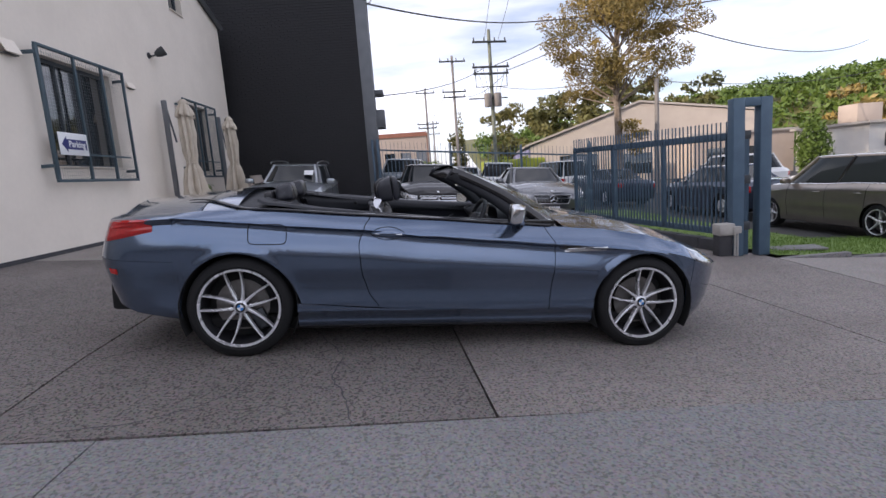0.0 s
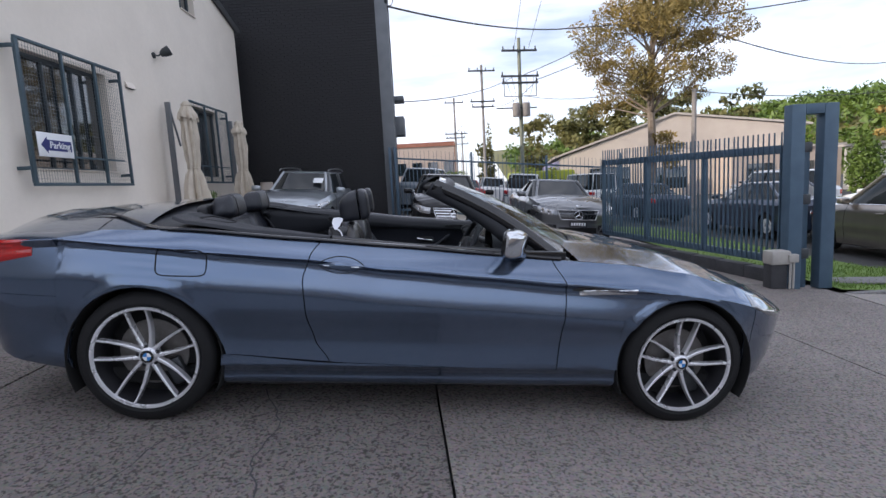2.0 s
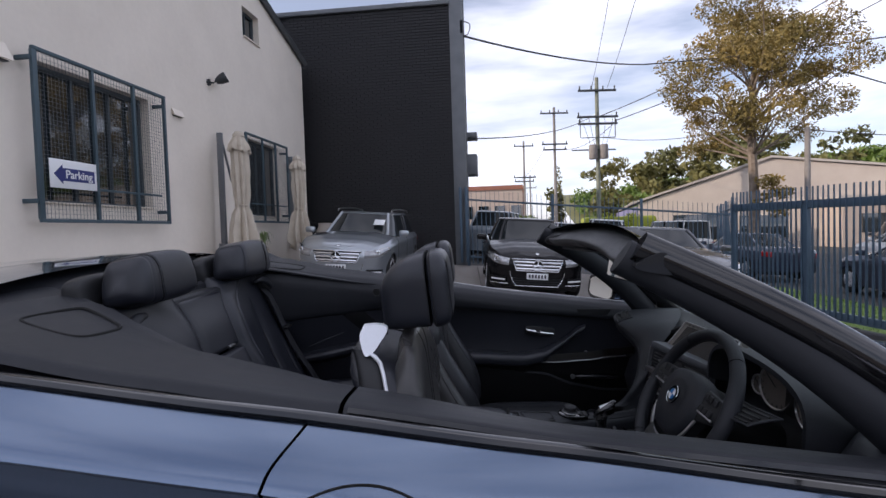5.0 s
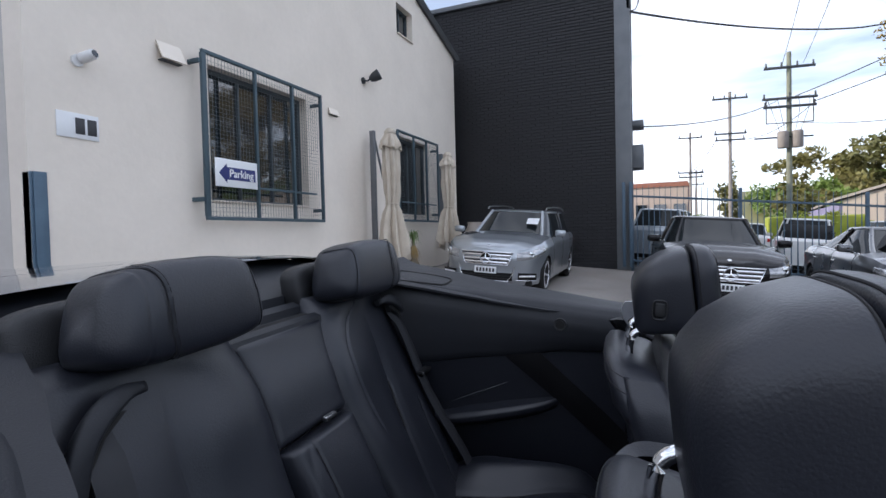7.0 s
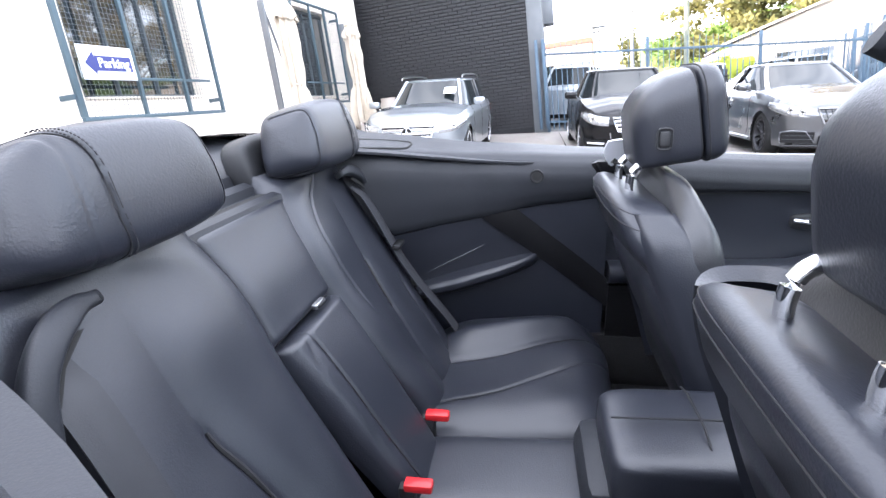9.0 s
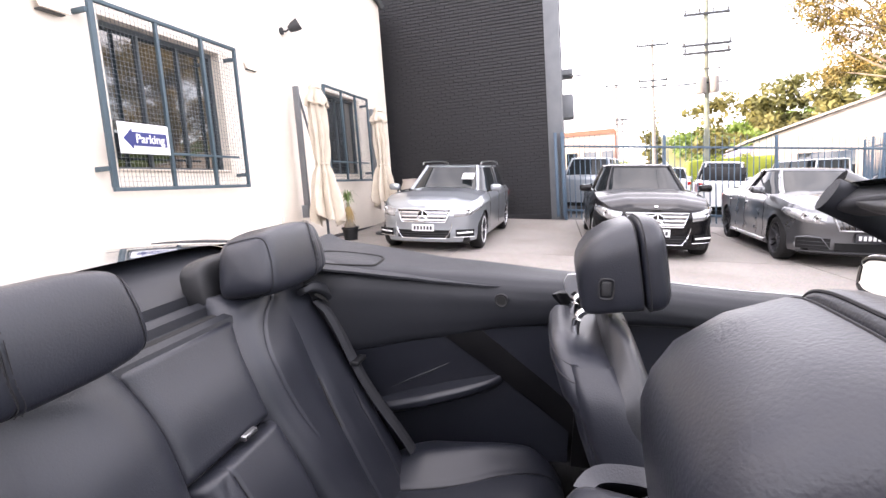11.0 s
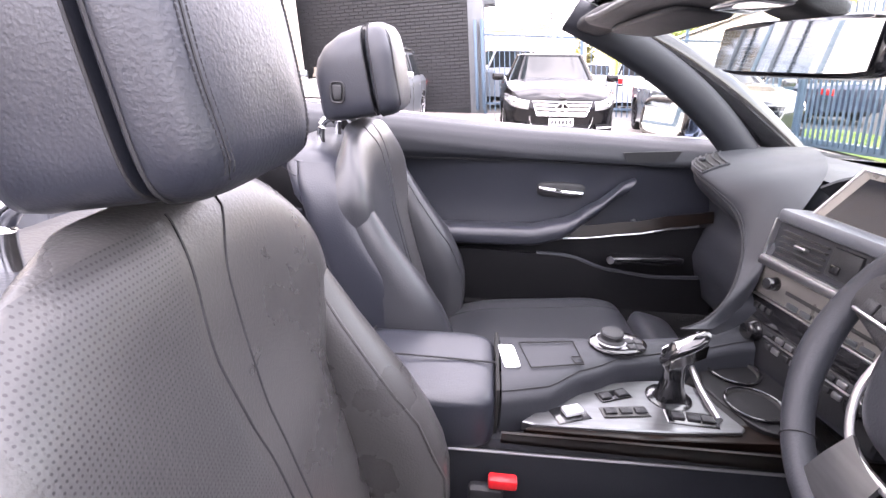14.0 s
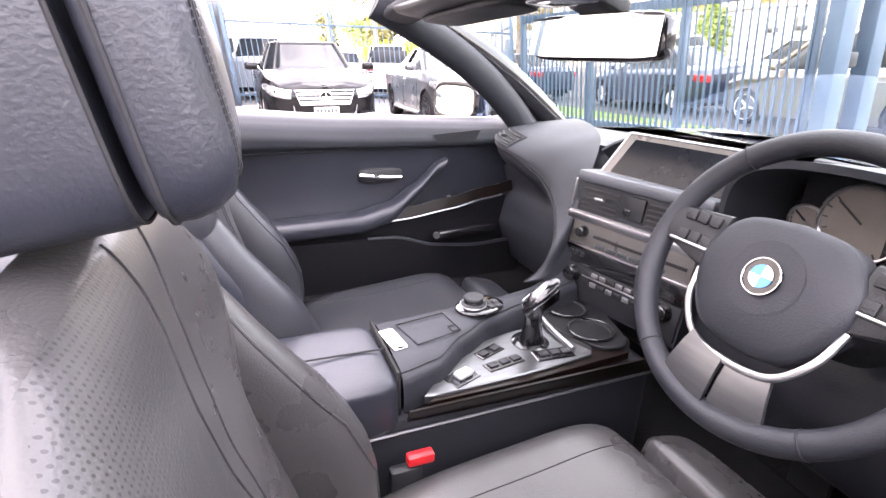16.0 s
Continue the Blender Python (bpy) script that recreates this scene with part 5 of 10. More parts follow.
def wheel(parent, x, y, r, side, rim="alloy", spokes=5, rim_r=0.265, width=0.24, badge=True, turn=0.0, pair=True):
    """A wheel with its tyre, rim barrel, spokes, brake disc and cap; side is -1 on the right of the car."""
    w = new("wheel")
    w.parent = parent
    w.matrix_basis = pose(x, y, r, 90 if side < 0 else -90, 0, 0) @ pose(0, 0, 0, 0, 0, turn)
    hw = width / 2                                   # the outer face lies at z = hw
    lathe("tyre", [(rim_r, -hw + 0.02), (rim_r + 0.02, -hw), (r - 0.03, -hw), (r - 0.006, -hw + 0.025), (r, -hw + 0.06), (r, hw - 0.06), (r - 0.006, hw - 0.025), (r - 0.03, hw - 0.004), (rim_r + 0.02, hw), (rim_r + 0.004, hw - 0.012)], 64, Matrix.Identity(4), "rubber", w)
    lathe("rim", [(rim_r + 0.004, hw - 0.012), (rim_r + 0.003, hw - 0.002), (rim_r - 0.010, hw - 0.003), (rim_r - 0.014, hw - 0.012)], 64, Matrix.Identity(4), rim, w)
    # barrel darker than the rim: the shade behind the spokes is in its colour
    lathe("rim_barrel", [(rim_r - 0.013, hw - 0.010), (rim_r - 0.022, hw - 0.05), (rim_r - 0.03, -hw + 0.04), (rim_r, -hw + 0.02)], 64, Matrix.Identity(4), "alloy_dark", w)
    lathe("disc", [(0.0, 0), (0.175, 0), (0.175, 0.012), (0.0, 0.012)], 40, pose(0, 0, hw - 0.125), "brake", w)
    boxes("caliper", [((0.13, -0.08, hw - 0.11), (0.09, 0.14, 0.05), 35)], "dark_metal", w, bevel=0.015)
    # black disc painted as the shaded depth of the wheel
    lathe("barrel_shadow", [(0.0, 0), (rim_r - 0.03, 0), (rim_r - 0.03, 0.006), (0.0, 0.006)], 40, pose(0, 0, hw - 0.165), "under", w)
    bm = bmesh.new()
    angs = []
    for k in range(spokes):
        base = 2 * math.pi * k / spokes
        angs += [(base - 0.23, base - 0.43), (base + 0.23, base + 0.43)] if pair else [(base, base)]
    for a0, a1 in angs:
        path = []
        for i in range(11):
            t = i / 10
            rr, a = lerp(0.040, rim_r - 0.008, t), lerp(a0, a1, t**0.75)
            path.append((Vector((rr * math.cos(a), rr * math.sin(a), hw - 0.036 + 0.030 * t**2 - 0.004)), (lerp(0.0115, 0.0052, t**0.6) + 0.003 * smooth(0.9, 1.0, t)) * (1 if pair else 1.7)))
        rings = []
        for i, (p, hwid) in enumerate(path):
            q = path[min(i + 1, 10)][0] - path[max(i - 1, 0)][0]
            sd = Vector((-q.y, q.x, 0)).normalized()
            rings.append([bm.verts.new(p + sd * hwid * 1.05 + Vector((0, 0, -0.036))), bm.verts.new(p + sd * hwid - Vector((0, 0, 0.004))), bm.verts.new(p + sd * hwid * 0.55), bm.verts.new(p - sd * hwid * 0.55), bm.verts.new(p - sd * hwid - Vector((0, 0, 0.004))), bm.verts.new(p - sd * hwid * 1.05 + Vector((0, 0, -0.036)))])
        for a, b in zip(rings, rings[1:]):
            for i in range(6):
                bm.faces.new((a[i], a[(i + 1) % 6], b[(i + 1) % 6], b[i]))
    part("spokes", bm, rim, w, angle=25)
    lathe("hub", [(0.0, -0.05), (0.050, -0.05), (0.052, -0.014), (0.044, -0.002), (0.034, 0.004), (0.0, 0.004)], 32, pose(0, 0, hw - 0.035), rim, w)
    for k in range(5):
        a = 2 * math.pi * (k + 0.5) / 5
        lathe("wheel_bolt", [(0.0, 0), (0.010, 0), (0.010, 0.008), (0.0, 0.008)], 10, pose(0.050 * math.cos(a), 0.050 * math.sin(a), hw - 0.046), "alloy_dark", w)
    if badge:
        roundel(0.034, pose(0, 0, hw - 0.030, 0, 0, -turn), w)
    return w


def roundel(r, m, parent, name="badge"):
    """A round enamel badge: dark ring, silver rim, quarters in blue and white."""
    b = lathe(name, [(0.0, 0), (r, 0), (r, 0.003), (r * 0.94, 0.0045), (r * 0.92, 0.003), (0.0, 0.003)], 36, m, "black_gloss", parent, "round blue, white and black enamel badge")
    tube("badge_rim", [m @ Vector((r * 0.97 * math.cos(a), r * 0.97 * math.sin(a), 0.004)) for a in [2 * math.pi * k / 36 for k in range(36)]], r * 0.045, "chrome", b, closed=True, sides=6)
    for k in range(4):
        verts = [m @ Vector((0, 0, 0.0045))] + [m @ Vector((r * 0.62 * math.cos(a), r * 0.62 * math.sin(a), 0.0045)) for a in [math.pi / 2 * k + math.pi / 2 * i / 8 for i in range(9)]]
        raw("badge_quarter", verts, [(0, i, i + 1) for i in range(1, 9)], "blue" if k % 2 else "sign_white", b, smooth=False)
    return b

# ---- the grey convertible ----
CAR = Matrix(((0.99729, 0.00167, 0.07358, 0), (0.0, 0.99974, -0.02266, 0), (-0.0736, 0.0226, 0.99703, 0), (0, 0, 0, 1)))
CAR = CAR @ Matrix.Translation((-0.004, -0.018, -0.008)) @ pose(0, 0, 0, 0, 1.3, 3.75)   # it stands askew on the falling yard
BACK = (Matrix.Translation((-0.004, -0.018, -0.008)) @ pose(0, 0, 0, 0, 1.3, 3.75)).inverted()
car = thing("convertible_car", "graphite grey open-top convertible with black leather seats, parked on the yard", "car", CAR)
hull = Body(
    plan=[(-2.455, 0), (-2.43, -0.36), (-2.365, -0.66), (-2.22, -0.835), (-1.97, -0.905), (-1.43, -0.938), (-0.6, -0.936), (0.2, -0.94), (0.9, -0.94), (1.43, -0.935), (1.82, -0.875), (2.09, -0.72), (2.26, -0.5), (2.355, -0.25), (2.385, 0)],
    top=[(-2.421, 0.94), (-2.197, 0.944), (-1.947, 0.964), (-1.612, 0.989), (-1.24, 0.998), (-0.639, 0.969), (-0.178, 0.948), (0.374, 0.921), (0.682, 0.907), (1.047, 0.891), (1.398, 0.853), (1.69, 0.791), (1.912, 0.726), (2.078, 0.68), (2.248, 0.641), (2.415, 0.616)],
    low=[(-2.408, 0.382), (-2.273, 0.349), (-2.047, 0.301), (-1.822, 0.265), (-1.033, 0.186), (-0.062, 0.183), (1.011, 0.181), (1.77, 0.164), (2.149, 0.145), (2.425, 0.164)],
    crease=[(-2.42, 0.907), (-2.151, 0.911), (-1.792, 0.941), (-1.35, 0.918), (-1.115, 0.902), (-0.637, 0.881), (-0.176, 0.837), (0.306, 0.807), (0.716, 0.78), (1.156, 0.756), (1.584, 0.723), (2.024, 0.623), (2.417, 0.542)],
    arches=[(-1.4275, 0.345, 0.376), (1.4275, 0.345, 0.376)],
    section=[(0.10, -0.165), (0.17, -0.130), (0.210, -0.078), (0.232, -0.066), (0.250, -0.068), (0.270, -0.060), (0.298, -0.040), (0.318, -0.0235), (0.345, -0.027), (0.38, -0.0315), (0.415, -0.034), (0.45, -0.034), (0.52, -0.024), (0.58, -0.008), (0.63, 0.002), (5.19, 0.003), (5.15, -0.003), (5.11, -0.012), (5.07, -0.0225), (5.035, -0.0305), (5.018, -0.0285), (5.008, -0.017), (5.0, -0.003)], shoulder=0.078,
    tucks=[(-2.455, 0.66, 0.075, 0.13), (2.385, 0.50, 0.05, 0.0)], ends=[(0.10, -0.165), (0.17, -0.100), (0.25, -0.055), (0.35, -0.030), (0.50, -0.012), (0.63, 0.002)])
sill_top = [(-1.132, 0.377), (-0.498, 0.333), (0.716, 0.308), (1.061, 0.272)]
S = hull.s_at
SILL = lambda x: table(sill_top, x) + 0.0007  # noqa: E731
SILLT = lambda x: table(sill_top, x) - 0.0007  # noqa: E731
door_rear = lambda z: table([(0.30, 0.155), (0.34, 0.12), (0.45, 0.045), (0.6, 0.0), (0.78, -0.018), (0.90, 0.02), (0.98, 0.07)], z)  # noqa: E731
door_front = lambda z: table([(0.28, -0.025), (0.5, -0.012), (0.70, 0.0), (0.78, -0.005), (0.90, -0.075)], z)  # noqa: E731
GAP = 0.0028
for mir in (False, True):
    door = hull.panel("door", S(-0.626) + GAP, S(0.73) - GAP, "paint", car, "graphite grey door skin", SILL, left=door_rear, right=door_front, mirror=mir)
    hull.panel("rear_quarter_panel", S(-1.83) + 0.0004, S(-0.626) - GAP, "paint", car, "", lambda x: SILL(x) if x > -1.0514 else hull.low(x), right=door_rear, mirror=mir)
    hull.panel("front_wing", S(0.73) + GAP, S(1.835) - GAP, "paint", car, "", lambda x: SILL(x) if x < 1.0514 else hull.low(x), left=door_front, mirror=mir)
    hull.panel("side_skirt", S(-1.0514), S(1.0514), "paint", car, "", None, SILLT, mirror=mir, nz=24)
    hull.panel("rear_corner", 0.0, S(-1.83) - 0.0004, "paint", car, "", lambda x: 0.6612, mirror=mir, nz=10)
    hull.panel("rear_bumper", 0.0, S(-1.83) - 0.0004, "paint", car, "", None, lambda x: 0.6588, mirror=mir, nz=12)
    hull.panel("front_bumper", S(1.835) + GAP, hull.length, "paint", car, "", mirror=mir)
    # lamps, flap, vent, handle
    lamp_ = hull.patch("tail_lamp", (-2.329, -1.949, 0.764, 0.91, 0.853, 0.934), "lamp_red", car, "red tail lamp with dark rim", 0.010, mirror=mir)
    hull.patch("lamp_band", (-2.268, -2.009, 0.852, 0.882, 0.895, 0.909), "lamp_red", lamp_, "", 0.014, mirror=mir)
    hull.patch("reflector", (-2.27, -2.198, 0.562, 0.599, 0.562, 0.6), "lamp_red", car, "", 0.006, mirror=mir)
    hull.patch("head_lamp", (1.805, 2.092, 0.679, 0.741, 0.576, 0.66, 0.012), "lamp_clear", car, "clear headlamp lens", 0.012, mirror=mir)
    hull.patch("side_vent_recess", (0.764, 0.956, 0.748, 0.780, 0.735, 0.771), "black_gloss", car, "", 0.004, mirror=mir)
    hull.patch("side_vent_trim", (0.802, 1.110, 0.724, 0.754, 0.737, 0.770), "chrome", car, "chrome side gill trim", 0.008, mirror=mir)
    k = -1 if not mir else 1
    # handle: recess, grip, chrome strip
    hull.patch("handle_recess", (-0.564, -0.339, 0.851, 0.855, 0.853, 0.857, 0.042), "paint", door, "", 0.0015, mirror=mir)
    # black line drawn round the painted patch as the shade of the recess edge
    eye_ = [hull.at(-0.452 + 0.116 * math.cos(a), 0.854 + 0.045 * math.copysign(abs(math.sin(a)) ** 1.5, math.sin(a)), 0.0012) for a in [2 * math.pi * i / 40 for i in range(40)]]
    tube("recess_line", [Vector((p.x, p.y * (-1 if mir else 1), p.z)) for p in eye_], 0.0022, "under", door, sides=5, closed=True)
    grip = [hull.at(-0.559 + 0.222 * i / 10, 0.853, 0.012 + 0.022 * math.sin(math.pi * i / 10)) for i in range(11)]
    grip = [Vector((p.x, p.y * (-1 if mir else 1), p.z)) for p in grip]
    handle = tube("door_handle", grip, [0.006 + 0.010 * math.sin(math.pi * i / 10) for i in range(11)], "paint", door, "painted door handle with chrome strip", squash=1.3)
    tube("handle_strip", [p + Vector((0, k * 0.009, 0.0)) for p in grip[1:-1]], 0.0045, "chrome", handle)
    # black moulding under the cabin edge
    mould = []
    for x in span(-1.80, 0.70, 0.05):
        e = hull.at(x, hull.top(x))
        u_ = lerp(1.0, 0.74, smooth(-1.25, -1.80, x) ** 1.3)
        lift = (table([(-2.3, 0.075), (-1.9, 0.095), (-1.5, 0.115), (-1.2, 0.115)], x) - 0.006) * (1 - u_**3.2) * smooth(-1.2, -1.5, x)
        mould.append(Vector((x, (-1 if not mir else 1) * abs(e.y) * u_, e.z + 0.006 + lift)))
    tube("belt_moulding", mould, [0.013 * min(1, 0.25 + 0.15 * i) for i in range(len(mould))], "black_gloss", car, "gloss black waistline moulding", squash=0.8)
# fuel flap shut line on the right side
flap = []
for a in [2 * math.pi * i / 40 for i in range(40)]:
    flap.append(hull.at(-1.235 + 0.121 * sgn(math.cos(a), 0.35), 0.845 + 0.066 * sgn(math.sin(a), 0.35), 0.0005))
tube("fuel_flap_line", flap, 0.0034, "under", car, "", sides=5, closed=True)

# bonnet, boot lid and folded-roof cover
bulge_f = [(0.78, 0.055), (1.2, 0.058), (1.6, 0.060), (1.9, 0.055), (2.2, 0.03), (2.34, 0.0)]
hull.deck("bonnet", S(0.80), hull.length - 0.02, lambda x: table(bulge_f, x), "paint", car, "graphite grey bonnet with pressed ridges", power=2.6, crease=0.010)
bulge_r = [(-2.5, 0.055), (-2.3, 0.075), (-1.9, 0.095), (-1.5, 0.115), (-1.2, 0.115)]
hull.deck("boot_lid", 0.02, S(-1.66), lambda x: table(bulge_r, x) - (0.012 if x > -2.38 else 0), "paint", car, "", power=3.2)
hull.deck("roof_cover", S(-1.652), S(-1.44), lambda x: table(bulge_r, x) - 0.012, "paint", car, "graphite grey cover over the folded roof", power=3.2)

# buttresses beside the rear seats, down to the doors
RAIL_IN = [(-1.444, 0.34), (-1.347, 0.386), (-1.22, 0.44), (-1.036, 0.527), (-0.949, 0.573), (-0.801, 0.622), (-0.586, 0.702)]
for k, mir in ((-1, False), (1, True)):
    def rail(u, v):
        x = lerp(-1.46, -0.58, u)
        e = hull.at(x, hull.top(x))
        yi = table(RAIL_IN, x)
        y = lerp(abs(e.y), yi, v)
        zi = lerp(1.052, 0.965, smooth(-1.45, -0.65, x))
        z = lerp(e.z, zi, math.sin(v * math.pi / 2) ** 0.8)
        return (x, k * y, z)
    sheet("rear_rail", rail, 20, 8, "dash", car, "black padded rail beside the rear seat", thick=0.006)

# under the skin: floor pan, arch liners, cabin tub
boxes("floor_pan", [((0, 0, 0.21), (3.5, 1.62, 0.10))], "under", car, bevel=0.03)
boxes("engine_block", [((1.45, 0, 0.45), (1.15, 1.16, 0.40))], "under", car, bevel=0.03)
boxes("boot_block", [((-1.95, 0, 0.55), (0.85, 1.16, 0.6))], "under", car, bevel=0.03)
for xc in (-1.4275, 1.4275):
    for k in (-1, 1):
        def liner(u, v):
            a = math.pi * (u * 1.3 - 0.15)
            return (xc + 0.385 * math.cos(a), k * lerp(0.60, 0.918, v), 0.335 + 0.385 * math.sin(a))
        sheet("arch_liner", liner, 22, 3, "under", car, thick=0.004)
        sheet("arch_back", lambda u, v: (xc + lerp(-0.37, 0.37, u), k * 0.60, lerp(0.12, 0.72, v)), 2, 2, "under", car)
for xc in (-1.4275, 1.4275):
    wheel(car, xc, -0.800, 0.345, -1, rim_r=0.264, turn=-8 if xc < 0 else -22)
    wheel(car, xc, 0.800, 0.345, 1, rim_r=0.264, turn=33)

# windscreen frame


def head(y):
    return Vector((0.085 - 0.054 * (y / 0.62) ** 2, y, 1.312 - 0.045 * (abs(y) / 0.62) ** 2.2))


def base_line(y):
    return Vector((0.985 - 0.27 * (abs(y) / 0.76) ** 2.0, y, 0.945 - 0.045 * (abs(y) / 0.76) ** 2))


def glass_at(u, v):
    y0, y1 = lerp(-0.755, 0.755, u), lerp(-0.585, 0.585, u)
    a, b = base_line(y0), head(y1)
    p = a.lerp(b, v)
    p += Vector((0.02, 0, 0.028)) * math.sin(math.pi * v)
    return p


pane = sheet("windscreen", glass_at, 26, 12, "screen_glass", car, "clear windscreen with a dark edge")
pane.visible_shadow = False
for u0, u1, v0, v1 in ((0, 1, 0.0, 0.035), (0, 1, 0.955, 1.0)):
    sheet("glass_edge", lambda u, v: glass_at(lerp(u0, u1, u), lerp(v0, v1, v)) + Vector((0.003, 0, 0.003)), 26, 3, "black_gloss", pane)
for k in (0, 1):
    def pillar_ring(v, grow=1.0, inner=False):
        c = glass_at(k, v)
        sd = -1 if k == 0 else 1
        pts = []
        for i in range(12):
            a = 2 * math.pi * i / 12
            w, d = lerp(0.052, 0.036, v), lerp(0.040, 0.032, v)
            if inner:
                w, d = w * 1.18, d * 1.20
            pts.append(c + Vector((d * 0.5 * math.cos(a) - 0.016 - (0.026 + 0.105 * max(0.0, 1 - v) ** 1.6 if inner else 0), sd * (0.016 - (0.022 if inner else 0)) + w * 0.5 * math.sin(a) * 1.05, d * 0.9 * math.cos(a) - (0.024 if inner else 0))))
        return pts
    loft("windscreen_pillar", [pillar_ring(v) for v in span(-0.14, 1.0, 0.06)], "black_gloss", car, "dark glossy windscreen pillar")
    loft("pillar_trim", [pillar_ring(v, inner=True) for v in span(-0.02, 1.0, 0.06)], "dash", car, "black inner pillar trim")


TOP_SEC = [(-0.040, -0.068), (-0.039, -0.058), (-0.02, -0.046), (0.01, -0.026), (0.04, -0.010), (0.065, -0.003), (0.090, -0.014), (0.095, -0.030), (0.04, -0.048), (-0.02, -0.062)]
LOW_SEC = [(-0.0395, -0.064), (-0.030, -0.076), (0.0, -0.083), (0.04, -0.087), (0.08, -0.090), (0.105, -0.090), (0.116, -0.076), (0.095, -0.040), (0.02, -0.050), (-0.02, -0.058)]


def head_ring(y, sec):
    """A section of the header; it draws in towards the pillars."""
    k = 1 - 0.50 * smooth(0.40, 0.63, abs(y))
    c = head(y)
    keys = [Vector((px_, pz_, 0)) for px_, pz_ in sec]
    pts = spline(keys + keys[:1], 3 * len(keys) + 1)[:-1]
    return [c + Vector((p.x * k, 0, p.y * k)) for p in pts]


ys = span(-0.63, 0.63, 0.045)
loft("header_rail", [head_ring(y, TOP_SEC) for y in ys], "plastic", car, "black windscreen header", angle=60)
loft("header_trim", [head_ring(y, LOW_SEC) for y in ys], "dash", car, "black header lining with roof latches", angle=60)
for k in (-1, 1):
    # latch wing at each end, sun visor folded up against the lining
    cushion("roof_latch", 0.040, 0.085, 0.014, Matrix.Translation((head(0.5).x + 0.010, k * 0.505, head(0.5).z - 0.052)) @ pose(0, 0, 0, k * -12, 14, k * 14), "dash", car, "", 0.6, 0.6)
    cushion("sun_visor", 0.050, 0.165, 0.007, Matrix.Translation((head(0.28).x + 0.045, k * 0.275, head(0.28).z - 0.091)) @ pose(0, 0, 0, k * -3, 4, k * 6), "dash", car, "black sun visor folded up", 0.35, 0.35)
cushion("mirror_mount", 0.045, 0.045, 0.018, Matrix.Translation((0.205, 0, 1.220)) @ pose(0, 0, 0, 0, 18, 0), "plastic", car, "black cover above the interior mirror", 0.5, 0.5)
cushion("map_lamp", 0.030, 0.075, 0.006, Matrix.Translation((0.150, 0.02, 1.221)) @ pose(0, 0, 0, 0, 6, 0), "lamp_clear", car, "clear map lamp lens", 0.4, 0.4)

# door mirrors: glossy housing about the tilted glass
for k, mx, way, deep in ((-1, 0.425, -21, 0.050), (1, 0.425, 21, 0.056)):
    def egg(v):
        v.y *= 1 - 0.25 * max(0, v.x) / deep
        v.z *= 1 - 0.20 * max(0, v.x) / deep
        return v
    mm_ = Matrix.Translation((mx, k * 0.985, 0.985 if k > 0 else 1.000)) @ pose(0, 0, 0, 0, 4, way)
    mir_ = cushion("door_mirror", deep, 0.112, 0.066, mm_, "chrome" if k < 0 else "paint", car, "glossy door mirror housing", 0.30, 0.45, warp=egg)
    rim = [mm_ @ Vector((0.004 - deep, 0.100 * sgn(math.cos(a), 0.5), 0.057 * sgn(math.sin(a), 0.5))) for a in [2 * math.pi * i / 36 for i in range(36)]]
    tube("mirror_rim", rim, 0.010, "black_gloss", mir_, "black mirror rim", closed=True)
    ring = [mm_ @ Vector((-0.0025 - deep, 0.098 * sgn(math.cos(a), 0.5), 0.055 * sgn(math.sin(a), 0.5))) for a in [2 * math.pi * i / 36 for i in range(36)]]
    raw("mirror_glass", ring, [tuple(range(36))], "mirror", mir_, "mirror glass", smooth=False)
    loft("mirror_foot", [[(mx + dx + 0.03 * math.cos(a), k * y, z + 0.012 * math.sin(a)) for a in [2 * math.pi * i / 10 for i in range(10)]] for dx, y, z in ((0.06, 0.86, 0.915), (0.05, 0.90, 0.930), (0.03, 0.95, 0.950))], "black_gloss", mir_)
    boxes("mirror_triangle", [((0.60, k * 0.853, 0.925), (0.26, 0.012, 0.05))], "black_gloss", car, bevel=0.005)
# scuttle and wipers
sheet("scuttle", lambda u, v: base_line(lerp(-0.74, 0.74, u)) + Vector((lerp(0.0, 0.055 - 0.02 * abs(2 * u - 1), v), 0, lerp(-0.012, -0.022, v))), 20, 4, "plastic", car, thick=0.004)
for y0, y1 in ((-0.62, -0.05), (0.05, 0.6)):
    tube("wiper", [base_line(y) + Vector((0.012, 0, 0.006)) for y in span(y0, y1, 0.06)], 0.008, "plastic", car, "black wiper blade")
# front: kidney grilles, intake, plate
for k in (-1, 1):
    ring = [(2.29 - 0.02 * abs(math.cos(a)), k * 0.14 + 0.115 * sgn(math.cos(a), 0.5), 0.545 + 0.06 * sgn(math.sin(a), 0.5)) for a in [2 * math.pi * i / 30 for i in range(30)]]
    kid = tube("kidney_grille", ring, 0.009, "chrome", car, "chrome framed grille", closed=True)
    for i in range(9):
        y = k * 0.14 + 0.095 * (i / 4 - 1)
        boxes("grille_slat", [((2.285, y, 0.545), (0.02, 0.008, 0.105))], "chrome", kid, bevel=0.002)
boxes("lower_intake", [((2.10, 0, 0.29), (0.05, 0.6, 0.10))], "plastic", car, bevel=0.02)
roundel(0.040, pose(2.255, 0, 0.632, 0, 25, 0), car)

# ---- cabin of the convertible (in the car's own axes: x forwards, y to the left, z up) ----
def mirrored(k, p):
    return Vector((p[0], k * p[1], p[2]))


# floor, tub walls and bulkhead
boxes("cabin_carpet", [((-0.30, 0, 0.265), (2.1, 1.42, 0.03))], "carpet", car, "black cabin carpet", bevel=0.004)
boxes("bulkhead", [((0.72, 0, 0.52), (0.05, 1.44, 0.62))], "carpet", car)
